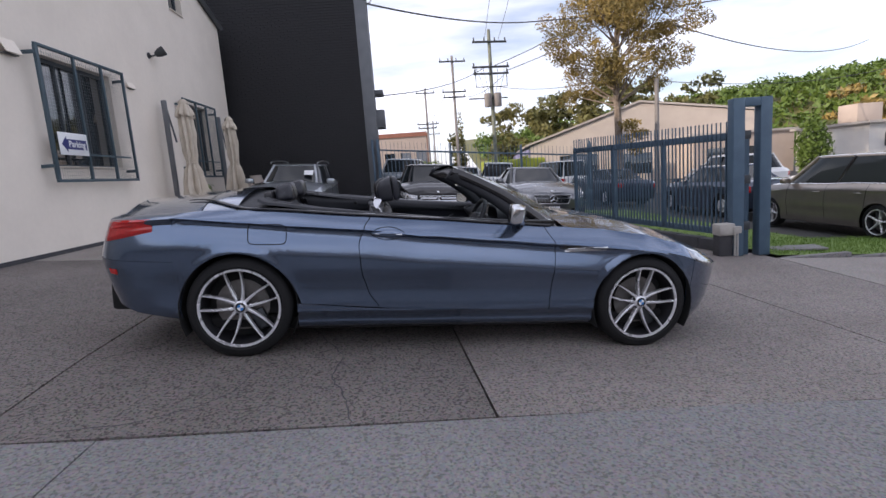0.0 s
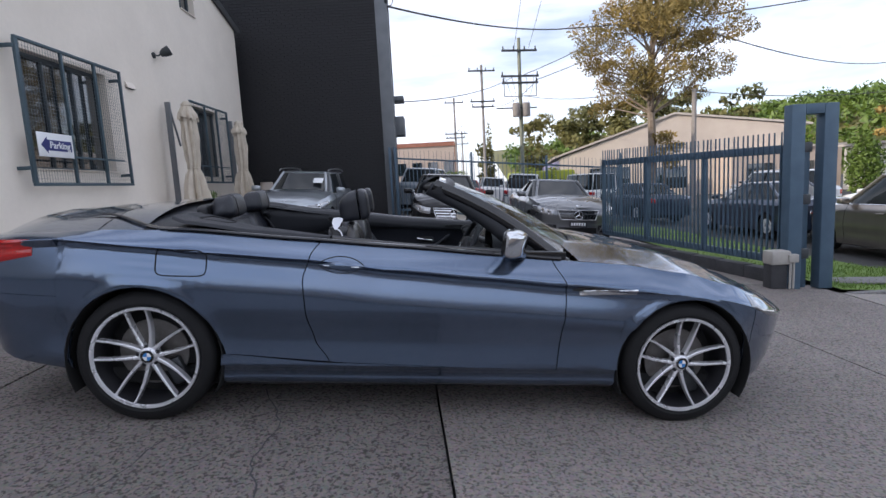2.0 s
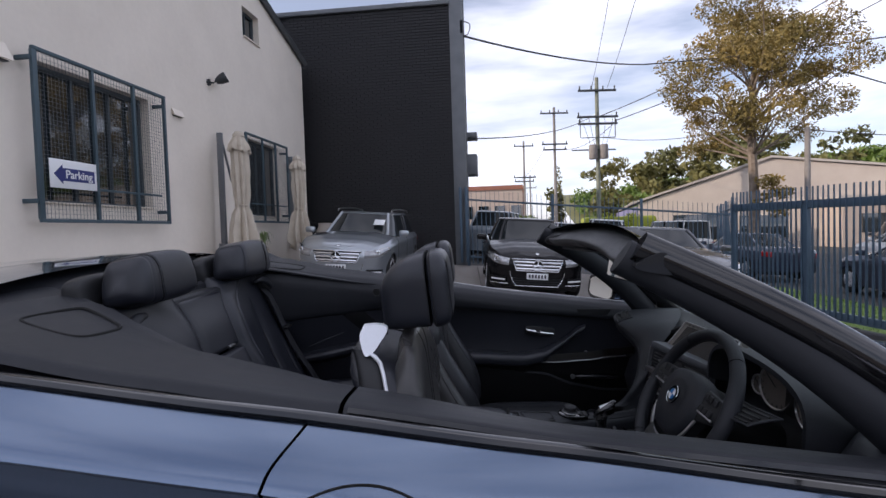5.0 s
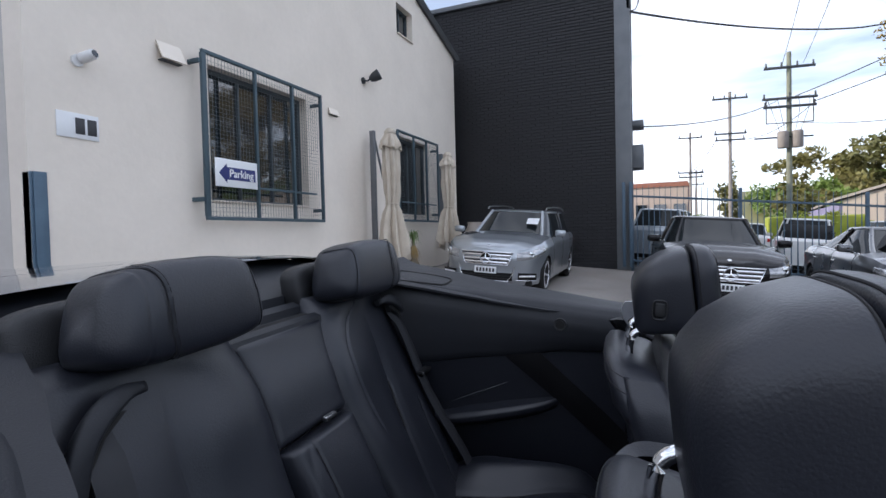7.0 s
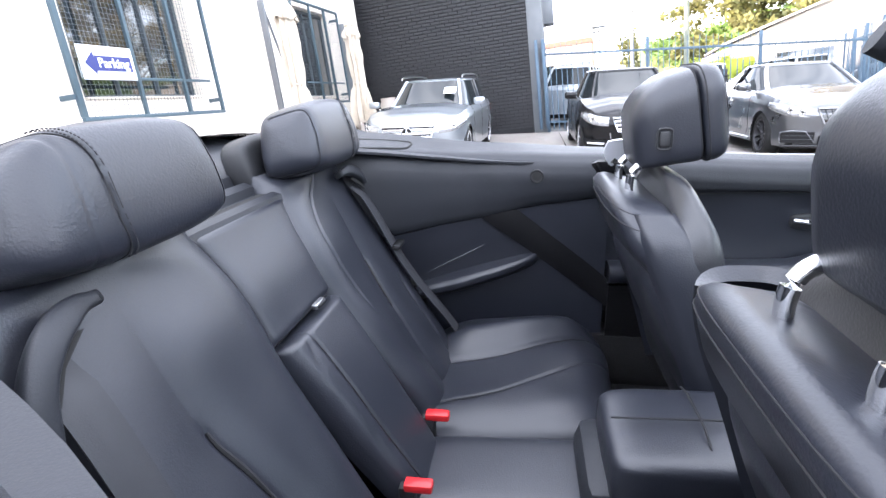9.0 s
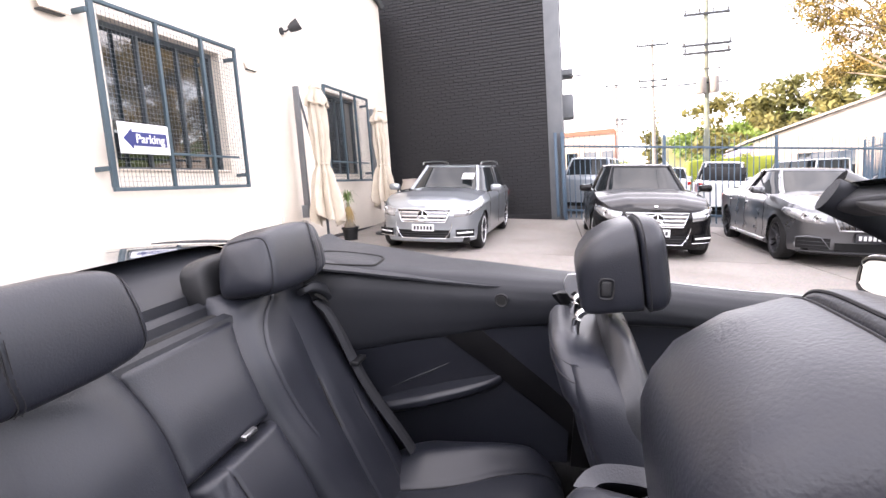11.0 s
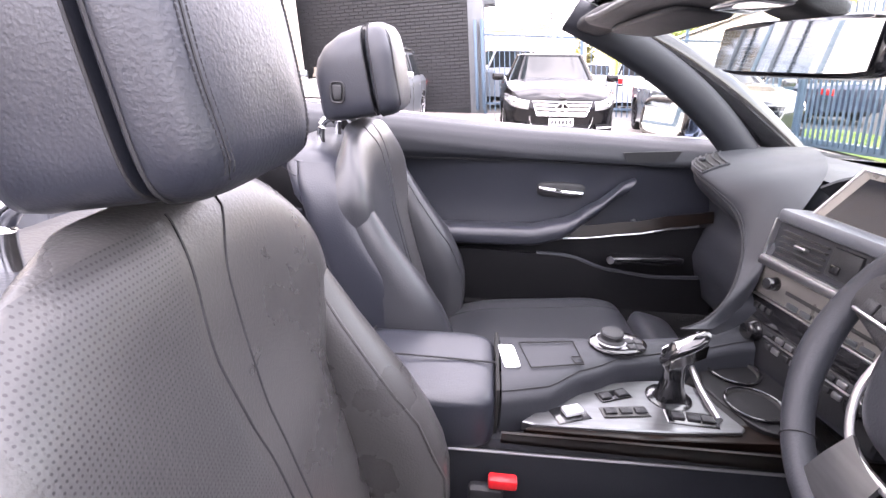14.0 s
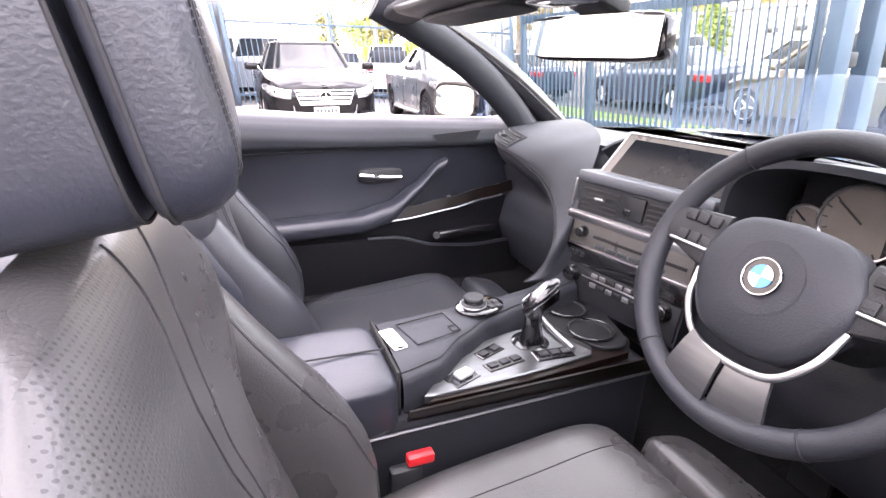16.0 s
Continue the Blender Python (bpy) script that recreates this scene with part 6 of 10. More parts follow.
sheet("rear_bulkhead", lambda u, v: (lerp(-1.18, -1.40, v), lerp(-0.72, 0.72, u), lerp(0.3, 1.00, v)), 3, 3, "carpet", car, thick=0.01)
for k in (-1, 1):
    boxes("inner_sill", [((-0.3, k * 0.735, 0.36), (2.0, 0.10, 0.18))], "carpet", car, bevel=0.02)
    sheet("tub_side", lambda u, v: (lerp(-1.40, 0.72, u), k * 0.80, lerp(0.28, 0.90, v)), 4, 3, "carpet", car, thick=0.004)


def door_top(x):
    return table([(-1.42, 1.085), (-1.28, 1.030), (-0.91, 0.994), (-0.57, 0.974), (-0.1, 0.945), (0.45, 0.930), (0.60, 0.925)], x)


def strip_low(x):
    return table([(-1.30, 0.770), (-1.16, 0.778), (-0.90, 0.808), (-0.735, 0.838), (-0.5, 0.850), (0.15, 0.852), (0.45, 0.86)], x)


def strip_in(x):
    return table([(-1.38, 0.43), (-1.17, 0.50), (-0.98, 0.58), (-0.89, 0.61), (-0.743, 0.640), (-0.57, 0.685), (-0.2, 0.722), (0.3, 0.722), (0.6, 0.715)], x)


def strip_point(x, v, k):
    """The padded upper strip of a side: v runs over the top and down its inner face."""
    zt, zl, yi = door_top(x), strip_low(x), strip_in(x)
    keys = [(0.850, zt - 0.012), (0.835, zt + 0.002), (0.80, zt + 0.003), (yi + 0.035, zt - 0.006), (yi + 0.010, zt - 0.026), (yi, zt - 0.060), (yi + 0.004, lerp(zt - 0.06, zl, 0.55)), (yi + 0.016, zl + 0.010), (yi + 0.034, zl)]
    u = v * (len(keys) - 1)
    j = min(int(u), len(keys) - 2)
    a, b = keys[j], keys[j + 1]
    return (x, k * lerp(a[0], b[0], u - j), lerp(a[1], b[1], u - j))


def arm_z(x):
    return table([(-0.56, 0.662), (-0.27, 0.670), (-0.07, 0.676), (0.02, 0.700), (0.10, 0.755), (0.19, 0.826)], x)


def chrome_z(x):
    return table([(-0.56, 0.604), (-0.217, 0.622), (0.07, 0.648), (0.223, 0.670), (0.335, 0.695), (0.46, 0.715)], x)


SETTLE[0] = Matrix.Translation((0.037, 0, 0.012))
for k in (-1, 1):
    card = sheet("door_card_top", lambda u, v: strip_point(lerp(-0.548, 0.56, u), v, k), 36, 25, "dash", car, "black padded top of the door card", angle=70)
    rear_top = sheet("side_panel_top", lambda u, v: strip_point(lerp(-1.34, -0.556, u), v, k), 26, 25, "dash", car, "black padded side panel beside the rear seat", angle=70)
    tube("edge_seam", [mirrored(k, (x, strip_in(x) + 0.018, strip_low(x) + 0.006)) for x in span(-0.545, 0.44, 0.06)], 0.0016, "seam", card, sides=5)
    sheet("chrome_sill_strip", lambda u, v: (lerp(-0.54, 0.45, u), k * (0.851 - 0.008 * v), door_top(lerp(-0.54, 0.45, u)) - 0.004 + 0.006 * v), 24, 2, "black_gloss" if k < 0 else "satin", card, thick=0.002)
    # recessed leather field
    sheet("door_card", lambda u, v: (lerp(-0.548, 0.52, u), k * (0.758 + 0.012 * math.sin(math.pi * v) - 0.02 * (v > 0.95)), lerp(strip_low(lerp(-0.548, 0.52, u)) + 0.006, 0.60, v)), 30, 12, "leather", car, "black leather door card", thick=0.004)
    sheet("lower_card", lambda u, v: (lerp(-0.548, 0.56, u), k * lerp(0.712, 0.722, v), lerp(chrome_z(lerp(-0.548, 0.46, u)) + 0.002, 0.50, v)), 24, 6, "plastic_dark", car, "", thick=0.004)
    # door pocket
    def lip(x):
        return table([(-0.2, 0.60), (0.04, 0.592), (0.16, 0.555), (0.30, 0.540), (0.46, 0.548)], x)
    sheet("door_pocket", lambda u, v: (lerp(-0.545, 0.48, u), k * (0.690 + 0.02 * v), lerp(lip(lerp(-0.545, 0.48, u)), 0.33, v)), 30, 6, "plastic_dark", car, "black plastic door pocket", thick=0.012)
    tube("pocket_lip", [mirrored(k, (x, 0.688, lip(x))) for x in span(-0.05, 0.47, 0.04)], 0.007, "dash", car)
    cushion("pocket_handle", 0.105, 0.022, 0.013, Matrix.Translation((0.262, k * 0.672, 0.600)) @ pose(0, 0, 0, 0, -3, 0), "black_gloss", car, "gloss black strip in the door pocket", 0.5, 0.3)
    lathe("pocket_button", [(0, 0), (0.010, 0), (0.010, 0.012), (0, 0.012)], 14, pose(0.158, k * 0.655, 0.600, k * 90, 0, 0), "satin", car)
    # wood band and chrome line under the armrest
    wood = sheet("wood_trim", lambda u, v: (lerp(-0.548, 0.44, u), k * (0.694 + 0.010 * v), lerp(chrome_z(lerp(-0.548, 0.44, u)) + 0.003, min(arm_z(lerp(-0.548, 0.44, u)) - 0.040, chrome_z(lerp(-0.548, 0.44, u)) + 0.034), v)), 40, 6, "wood", car, "polished dark burl wood trim", thick=0.02)
    tube("chrome_line", [mirrored(k, (x, 0.688, chrome_z(x))) for x in span(-0.548, 0.40, 0.04)], 0.0026, "satin", wood, sides=6)
    # armrest sweeping up into the pull handle
    rings = []
    for x in span(-0.548, 0.20, 0.03):
        w, t = lerp(0.044, 0.024, smooth(0.0, 0.2, x)), lerp(0.028, 0.022, smooth(0, 0.2, x))
        yc = lerp(0.700, 0.722, smooth(0.05, 0.2, x))
        rings.append([mirrored(k, (x + 0.012 * sgn(math.sin(a), 0.6) * smooth(-0.05, 0.1, x), yc + w * sgn(math.cos(a), 0.6), arm_z(x) - t + t * sgn(math.sin(a), 0.6))) for a in [2 * math.pi * i / 18 for i in range(18)]])
    loft("armrest", rings, "leather", car, "black leather armrest and pull handle", angle=60)
    # inside handle with its dished surround
    cushion("handle_dish", 0.072, 0.010, 0.024, Matrix.Translation((0.012, k * 0.764, 0.772)), "plastic", car, "", 0.6, 0.5)
    tube("inside_handle", spline([mirrored(k, p) for p in ((-0.052, 0.752, 0.778), (-0.02, 0.738, 0.777), (0.03, 0.736, 0.772), (0.072, 0.748, 0.768))], 12), 0.0085, "chrome", car, "chrome inside door handle", squash=0.8)
    lathe("lock_pin", [(0, 0), (0.007, 0), (0.006, 0.014), (0, 0.015)], 12, pose(0.227, k * 0.728, 0.698, k * 90, 0, 0), "satin", car)
    # tweeter grille on the strip
    sheet("tweeter_grille", lambda u, v: (lerp(0.165 + 0.02 * v, 0.325 - 0.015 * v, u) , k * (0.7185 + 0.004 * v), lerp(0.905, 0.876, v) + 0.012 * (u - 0.5)), 12, 6, "plastic", card, "black tweeter grille", thick=0.002)
    # rear side: lower field, elbow ledge, slanting trim, coat hook hole
    sheet("side_panel", lambda u, v: (lerp(-1.30, -0.556, u), k * lerp(strip_in(lerp(-1.30, -0.556, u)) + 0.03, 0.70, v), lerp(strip_low(lerp(-1.30, -0.556, u)) + 0.004, 0.34, v)), 16, 10, "leather", car, "black leather side panel", thick=0.004)
    def panel_y(x, z):
        v = (strip_low(x) + 0.004 - z) / (strip_low(x) - 0.336)
        return lerp(strip_in(x) + 0.03, 0.70, v)

    def ledge(u, v):
        x = lerp(-1.16, -0.745, u)
        z, d = lerp(0.590, 0.694, u), max(0.0, math.sin(math.pi * u)) ** 0.45
        keys = [(0.010, 0.018), (-0.020 * d, 0.012), (-0.048 * d, 0.006), (-0.060 * d, -0.006), (-0.056 * d, -0.024), (-0.030 * d, -0.040), (0.012, -0.058)]
        t = v * 6
        j = min(int(t), 5)
        return (x, k * (panel_y(x, z) + lerp(keys[j][0], keys[j + 1][0], t - j)), z + lerp(keys[j][1], keys[j + 1][1], t - j) * (0.4 + 0.6 * d))
    sheet("elbow_ledge", ledge, 36, 24, "leather", car, "black padded rear elbow ledge", angle=75)
    tube("panel_crease", [mirrored(k, (x, panel_y(x, z) - 0.004, z)) for x, z in [(lerp(-1.06, -0.90, q_), lerp(0.652, 0.728, q_)) for q_ in span(0, 1, 0.1)]], [0.001 + 0.003 * math.sin(math.pi * q_) for q_ in span(0, 1, 0.1)], "leather", car, "raised crease of the side panel", sides=8)

    def slant(u, v):
        x, z = lerp(-0.875, -0.50, u) + lerp(0.062, 0.040, u) * (v - 0.5), lerp(0.836, 0.530, u) + 0.050 * (v - 0.5)
        return (x, k * (panel_y(x, min(z, strip_low(x))) - 0.010 - 0.004 * math.sin(math.pi * v)), z)
    sheet("slant_trim", slant, 24, 8, "plastic_dark", car, "dark trim slanting down the side panel", thick=0.008)
    hole = lathe("lock_hole", [(0.012, -0.004), (0.016, -0.002), (0.019, 0.0), (0.017, 0.004), (0.012, 0.003), (0.0, -0.001)], 22, pose(-0.757, k * (strip_in(-0.757) - 0.001), 0.925, k * 90, 0, 0), "plastic", car, "round catch hole in the padded side")
    lathe("hole_core", [(0.012, 0.0), (0.012, 0.0045), (0.0, 0.005)], 18, pose(-0.757, k * (strip_in(-0.757) - 0.001), 0.925, k * 90, 0, 0), "under", hole)


SETTLE[0] = None

# ---- seats ----
def ringed(name, keys, mat, parent, label="", n=40, steps=26, belly=0.0, bol=0.0, hollow=0.0, e=0.62, cap=5, bolster=None):
    """A seat pad along a spine: keys hold x, z of the front face's middle, half width, half depth and lean in degrees; y is 0 at its middle."""
    cols = list(zip(*keys))
    rings = []
    for i in range(steps + 1):
        v = i / steps
        t = v * (len(keys) - 1)
        j = min(int(t), len(keys) - 2)
        f = t - j
        x, z, a, b, lean_ = (0.5 * ((2 * c[j]) + (c[j + 1] - c[max(j - 1, 0)]) * f + (2 * c[max(j - 1, 0)] - 5 * c[j] + 4 * c[j + 1] - c[min(j + 2, len(c) - 1)]) * f * f + (3 * c[j] - c[max(j - 1, 0)] - 3 * c[j + 1] + c[min(j + 2, len(c) - 1)]) * f**3) for c in cols)
        fade = min(1.0, cap * v + 0.35, cap * (1 - v) + 0.35) ** 0.5 if cap else 1
        ca, sa = math.cos(radians(lean_)), math.sin(radians(lean_))
        ring = []
        for q in range(n):
            th = 2 * math.pi * q / n
            w, d = sgn(math.cos(th), e), sgn(math.sin(th), e)
            dep = b * fade * d
            if d > 0:
                swell = bolster(v) if bolster else math.sin(math.pi * min(1, max(0, 0.08 + 0.9 * v)))
                dep += (bol * abs(w) ** 3.5 - hollow * (1 - w * w)) * d * swell
            # the face looks forwards (+x) and up by the lean
            ring.append(Vector((x + (dep - b) * ca, w * a * (0.85 + 0.15 * fade), z + (dep - b) * sa)))
        rings.append(ring)
    ob = loft(name, rings, mat, parent, label, angle=70)
    return ob, rings


def surface_line(rings, pts, r, mat, parent, out=0.0015, name="seam"):
    """A stitched line over a ringed pad: pts are (v, angle in turns)."""
    path = []
    n = len(rings[0])
    for v, th in spline([(a, b, 0) for a, b in pts], 40) and [(p.x, p.y) for p in spline([(a, b, 0) for a, b in pts], 40)]:
        i = min(max(v, 0), 1) * (len(rings) - 1)
        q = (th % 1) * n
        i0, q0 = min(int(i), len(rings) - 2), int(q) % n
        fi, fq = i - i0, q - int(q)
        p = (rings[i0][q0].lerp(rings[i0][(q0 + 1) % n], fq)).lerp(rings[i0 + 1][q0].lerp(rings[i0 + 1][(q0 + 1) % n], fq), fi)
        path.append(p)
    return tube(name, path, r, mat, parent, sides=5)


def headrest_pad(name, keys, seat, ahead, label):
    """One leather pad of a headrest, in rings from back to front: keys hold place, half width, half height and drop."""
    lean = Vector((-0.18, 0, 0.984))
    way = Vector((0.984, 0, 0.18))
    o = Vector((-0.436 + ahead, 0, 1.112))
    rings = []
    for s_, w, h, drop in keys:
        rings.append([o + way * s_ + lean * (h * sgn(math.sin(a), 0.52 if a < math.pi else 0.32) - drop) + Vector((0, w * 0.88 * sgn(math.cos(a), 0.52 if a < math.pi else 0.32), 0)) for a in [2 * math.pi * i / 96 for i in range(96)]])
    return loft(name, rings, "leather", seat, label, angle=60), rings


def waisted_backrest(seat, inner, hide):
    """Broad shoulders over a waist, with side bolsters of their own."""
    # backrest: broad shoulders over a waist, with separate side bolsters below
    keys = [(-0.285, 0.46, 0.180, 0.060, 16), (-0.325, 0.56, 0.185, 0.060, 18), (-0.358, 0.66, 0.192, 0.058, 18), (-0.384, 0.75, 0.203, 0.056, 18), (-0.396, 0.80, 0.232, 0.055, 20), (-0.407, 0.86, 0.246, 0.054, 23), (-0.420, 0.92, 0.238, 0.052, 30), (-0.436, 0.967, 0.210, 0.046, 44), (-0.458, 1.000, 0.162, 0.034, 58), (-0.484, 1.013, 0.10, 0.018, 72)]
    back, r1 = ringed("backrest", keys, hide, seat, "black leather backrest with side bolsters", bol=0.030, hollow=0.004, steps=60, n=72, e=0.52, bolster=lambda v: smooth(0.33, 0.50, v) * (1 - smooth(0.58, 0.80, v)))

    def place(y, z):
        """The pad's own (v, turn) of the point y, z of its face."""
        v = table([(k_[1], i / (len(keys) - 1)) for i, k_ in enumerate(keys)], z)
        w = max(-0.999, min(0.999, y / table([(k_[1], k_[2]) for k_ in keys], z)))
        turn = math.acos(abs(w) ** (1 / 0.52)) / (2 * math.pi)
        return (v, turn if w > 0 else 0.5 - turn)

    for pts, r in (([(-0.028, 0.995), (-0.043, 0.950), (-0.052, 0.89), (-0.040, 0.813), (-0.028, 0.731), (-0.02, 0.60), (-0.02, 0.48)], 0.0014), ([(0.055, 0.998), (0.038, 0.955), (0.024, 0.910), (0.024, 0.804), (0.028, 0.676), (0.035, 0.50)], 0.0014), ([(-0.19, 0.80), (-0.165, 0.66), (-0.15, 0.50)], 0.0012)):
        surface_line(r1, [place(inner * y, z) for y, z in pts], r, "seam", back)
    for k in (-1, 1):
        rings = []
        for z, xc, half, deep, yc in ((0.43, -0.232, 0.050, 0.075, 0.202), (0.49, -0.227, 0.056, 0.080, 0.205), (0.545, -0.230, 0.058, 0.081, 0.207), (0.59, -0.241, 0.057, 0.079, 0.208), (0.64, -0.264, 0.053, 0.073, 0.210), (0.69, -0.294, 0.047, 0.065, 0.212), (0.735, -0.328, 0.041, 0.056, 0.212), (0.785, -0.364, 0.036, 0.050, 0.213), (0.835, -0.396, 0.030, 0.044, 0.213), (0.88, -0.424, 0.024, 0.036, 0.209), (0.915, -0.448, 0.017, 0.026, 0.200), (0.935, -0.464, 0.006, 0.010, 0.190)):
            rings.append([Vector((xc - deep + deep * sgn(math.sin(a), 0.8), k * (yc - half * sgn(math.cos(a), 0.8)), z + 0.25 * deep * math.sin(a))) for a in [2 * math.pi * i / 32 for i in range(32)]])
        def flank(u, v, k=k):
            z = lerp(0.43, 0.945, v)
            xf = line([(0.43, -0.262), (0.55, -0.262), (0.64, -0.298), (0.74, -0.360), (0.83, -0.420), (0.90, -0.448), (0.945, -0.488)], z)
            xb = line([(0.43, -0.395), (0.60, -0.445), (0.76, -0.500), (0.86, -0.540), (0.945, -0.565)], z)
            return (lerp(xb, xf, u), k * (line([(0.43, 0.236), (0.60, 0.252), (0.80, 0.248), (0.90, 0.232), (0.945, 0.196)], z) + 0.006 * math.sin(math.pi * u) - 0.020 * (2 * u - 1) ** 6), z)
        sheet("flank", flank, 18, 40, "leather", seat, "black leather flank of the backrest", thick=0.02, angle=75)
        side = loft("side_bolster", rings, hide, seat, "black leather side bolster with piping", angle=75)
        tube("piping", [rings[i][j] for i, j in ((0, 6), (1, 6), (2, 6), (3, 5), (4, 5), (5, 4), (6, 4), (7, 4), (8, 4), (9, 4))], 0.0022, hide, side, sides=6)

    def field(u, v):
        z = lerp(0.49, 0.992, v)
        lo = -table([(0.49, 0.15), (0.66, 0.165), (0.80, 0.195), (0.93, 0.212), (0.97, 0.20), (0.99, 0.17)], z)
        hi = table([(0.48, -0.023), (0.731, -0.031), (0.813, -0.043), (0.89, -0.055), (0.950, -0.046), (0.995, -0.031)], z)
        vv, turn = place(inner * lerp(lo, hi, u), z)
        i, th = vv * (len(r1) - 1), turn * len(r1[0])
        i0, q0 = min(int(i), len(r1) - 2), int(th)
        p = r1[i0][q0].lerp(r1[i0][q0 + 1], th - q0).lerp(r1[i0 + 1][q0].lerp(r1[i0 + 1][q0 + 1], th - q0), i - i0)
        return p + Vector((0.0007, 0, 0.0003)) * min(1, 8 * u, 8 * (1 - u)) - Vector((0.001, 0, 0)) * (u in (0, 1))
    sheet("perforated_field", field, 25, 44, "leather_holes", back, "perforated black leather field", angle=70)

def front_seat(m, label, inner, hide, ahead):
    """A front seat about y = 0; inner is the side (+1 left, -1 right) of the tunnel."""
    seat = new("front_seat")
    seat.parent = car
    seat.matrix_basis = m
    seat["label"] = label
    base, r0 = ringed("cushion", [(-0.30, 0.44, 0.235, 0.07, 60), (-0.18, 0.480, 0.245, 0.075, 78), (0.02, 0.500, 0.250, 0.08, 88), (0.15, 0.515, 0.248, 0.08, 84), (0.235, 0.505, 0.235, 0.07, 68)], hide, seat, "black leather seat cushion", bol=0.045, hollow=0.012)
    for th in (0.17, 0.33):
        surface_line(r0, [(0.05, th), (0.5, th), (0.97, th)], 0.0011, "seam", base)
    cushion("thigh_support", 0.055, 0.165, 0.045, Matrix.Translation((0.275, 0, 0.468)) @ pose(0, 0, 0, 0, 14, 0), hide, seat, "black leather thigh support", 0.5, 0.4)
    boxes("seat_base", [((-0.02, 0, 0.345), (0.50, 0.44, 0.14))], "plastic", seat, bevel=0.03)
    waisted_backrest(seat, inner, hide)
    # moulded rear shell and the padded top that carries the headrest
    keys = [(-0.300, 0.44, 0.225, 0.035, 18), (-0.365, 0.60, 0.242, 0.042, 20), (-0.425, 0.76, 0.232, 0.048, 22), (-0.470, 0.86, 0.205, 0.045, 24)]
    ringed("backrest_shell", keys, "leather", seat, "black moulded backrest shell", steps=24)
    rings = []
    for z, xb, xf, w in ((0.815, -0.520, -0.450, 0.215), (0.850, -0.552, -0.450, 0.226), (0.880, -0.580, -0.448, 0.226), (0.915, -0.598, -0.445, 0.212), (0.938, -0.602, -0.445, 0.190), (0.951, -0.596, -0.460, 0.166), (0.957, -0.580, -0.475, 0.140)):
        xc, hw = (xb + xf) / 2, (xf - xb) / 2
        rings.append([Vector((xc + hw * sgn(math.cos(a), 0.6), w * sgn(math.sin(a), 0.6) * (1 - 0.06 * math.cos(a)), z - 0.02 * math.cos(a) * (z > 0.9))) for a in [2 * math.pi * i / 44 for i in range(44)]])
    pad = loft("shoulder_pad", rings, "leather", seat, "black leather pad under the headrest with stitched edge", angle=60)
    for j, r in ((3, 0.0013), (4, 0.0009)):
        tube("seam", [p * 1.0 for p in rings[j]], r, "seam", pad, sides=5, closed=True)
    # headrest in two pads with a dark gap, posts with collars
    rear_keys = [(-0.120, 0.066, 0.042, 0.034), (-0.116, 0.088, 0.056, 0.029), (-0.105, 0.103, 0.067, 0.021), (-0.086, 0.113, 0.077, 0.012), (-0.050, 0.118, 0.086, 0.003), (-0.010, 0.119, 0.090, 0), (-0.004, 0.1175, 0.0885, 0), (-0.0035, 0.110, 0.081, 0), (-0.003, 0.090, 0.062, 0)]
    fore_keys = [(0.0015, 0.090, 0.062, 0), (0.002, 0.110, 0.082, 0), (0.005, 0.117, 0.0885, 0), (0.010, 0.1205, 0.092, 0), (0.021, 0.121, 0.0925, 0), (0.032, 0.1185, 0.0905, 0), (0.042, 0.111, 0.0845, 0), (0.0485, 0.098, 0.074, 0), (0.0525, 0.078, 0.058, 0), (0.0545, 0.050, 0.036, 0), (0.055, 0.015, 0.010, 0)]
    hr, r4 = headrest_pad("headrest", rear_keys, seat, ahead, "black leather headrest")
    front, r5 = headrest_pad("headrest_front", fore_keys, seat, ahead, "black leather headrest wing with stitched seams")
    tube("piping", r5[3], 0.0016, "seam", front, sides=6, closed=True)
    tube("piping", r4[6], 0.0014, "seam", hr, sides=6, closed=True)

    def fore(y, z, lift):
        """The point of the front pad's face over y and z of its middle."""
        for (s0, w0, h0, _), (s1, w1, h1, _) in zip(fore_keys[3:], fore_keys[4:]):
            e_ = 2 / (0.52 if z > 0 else 0.32)
            f0, f1 = ((abs(y) / (w * 0.88)) ** e_ + (abs(z) / h) ** e_ - 1 for w, h in ((w0, h0), (w1, h1)))
            if f0 <= 0 <= f1:
                s_ = lerp(s0, s1, -f0 / max(1e-9, f1 - f0))
                break
        else:
            s_ = 0.055
        return Vector((-0.436 + ahead, 0, 1.112)) + Vector((0.984, 0, 0.18)) * (s_ + lift) + Vector((-0.18, 0, 0.984)) * z + Vector((0, y, 0))
    for y0 in (-0.082, 0.082):
        row = [fore(y0 * (1 - 0.16 * ((z - 0.0) / 0.09) ** 2), z, 0.0004) for z in span(-0.080, 0.072, 0.006)]
        tube("seam", row, 0.0011, "seam", front, sides=5)
        for dy in (-0.0042, 0.0042):
            sv, sf = [], []
            for i in range(34):
                z = lerp(-0.076, 0.064, i / 34)
                y1_ = y0 * (1 - 0.16 * ((z - 0.0) / 0.09) ** 2) + dy
                v_, f_ = tube_data([fore(y1_, z, 0.0005), fore(y1_, z + 0.0032, 0.0005)], 0.0007, 4)
                sf += [tuple(q + len(sv) for q in fc) for fc in f_]
                sv += v_
            raw("stitching", sv, sf, "seam", front, "row of black stitches", smooth=False)
    for k in (-1, 1):
        if k == inner:
            ring = [(-0.499 + 0.014 * sgn(math.cos(a), 0.5), k * 0.1055, 1.070 + 0.020 * sgn(math.sin(a), 0.5)) for a in [2 * math.pi * i / 24 for i in range(24)]]
            tube("button_rim", ring, 0.0022, "plastic", hr, sides=6, closed=True)
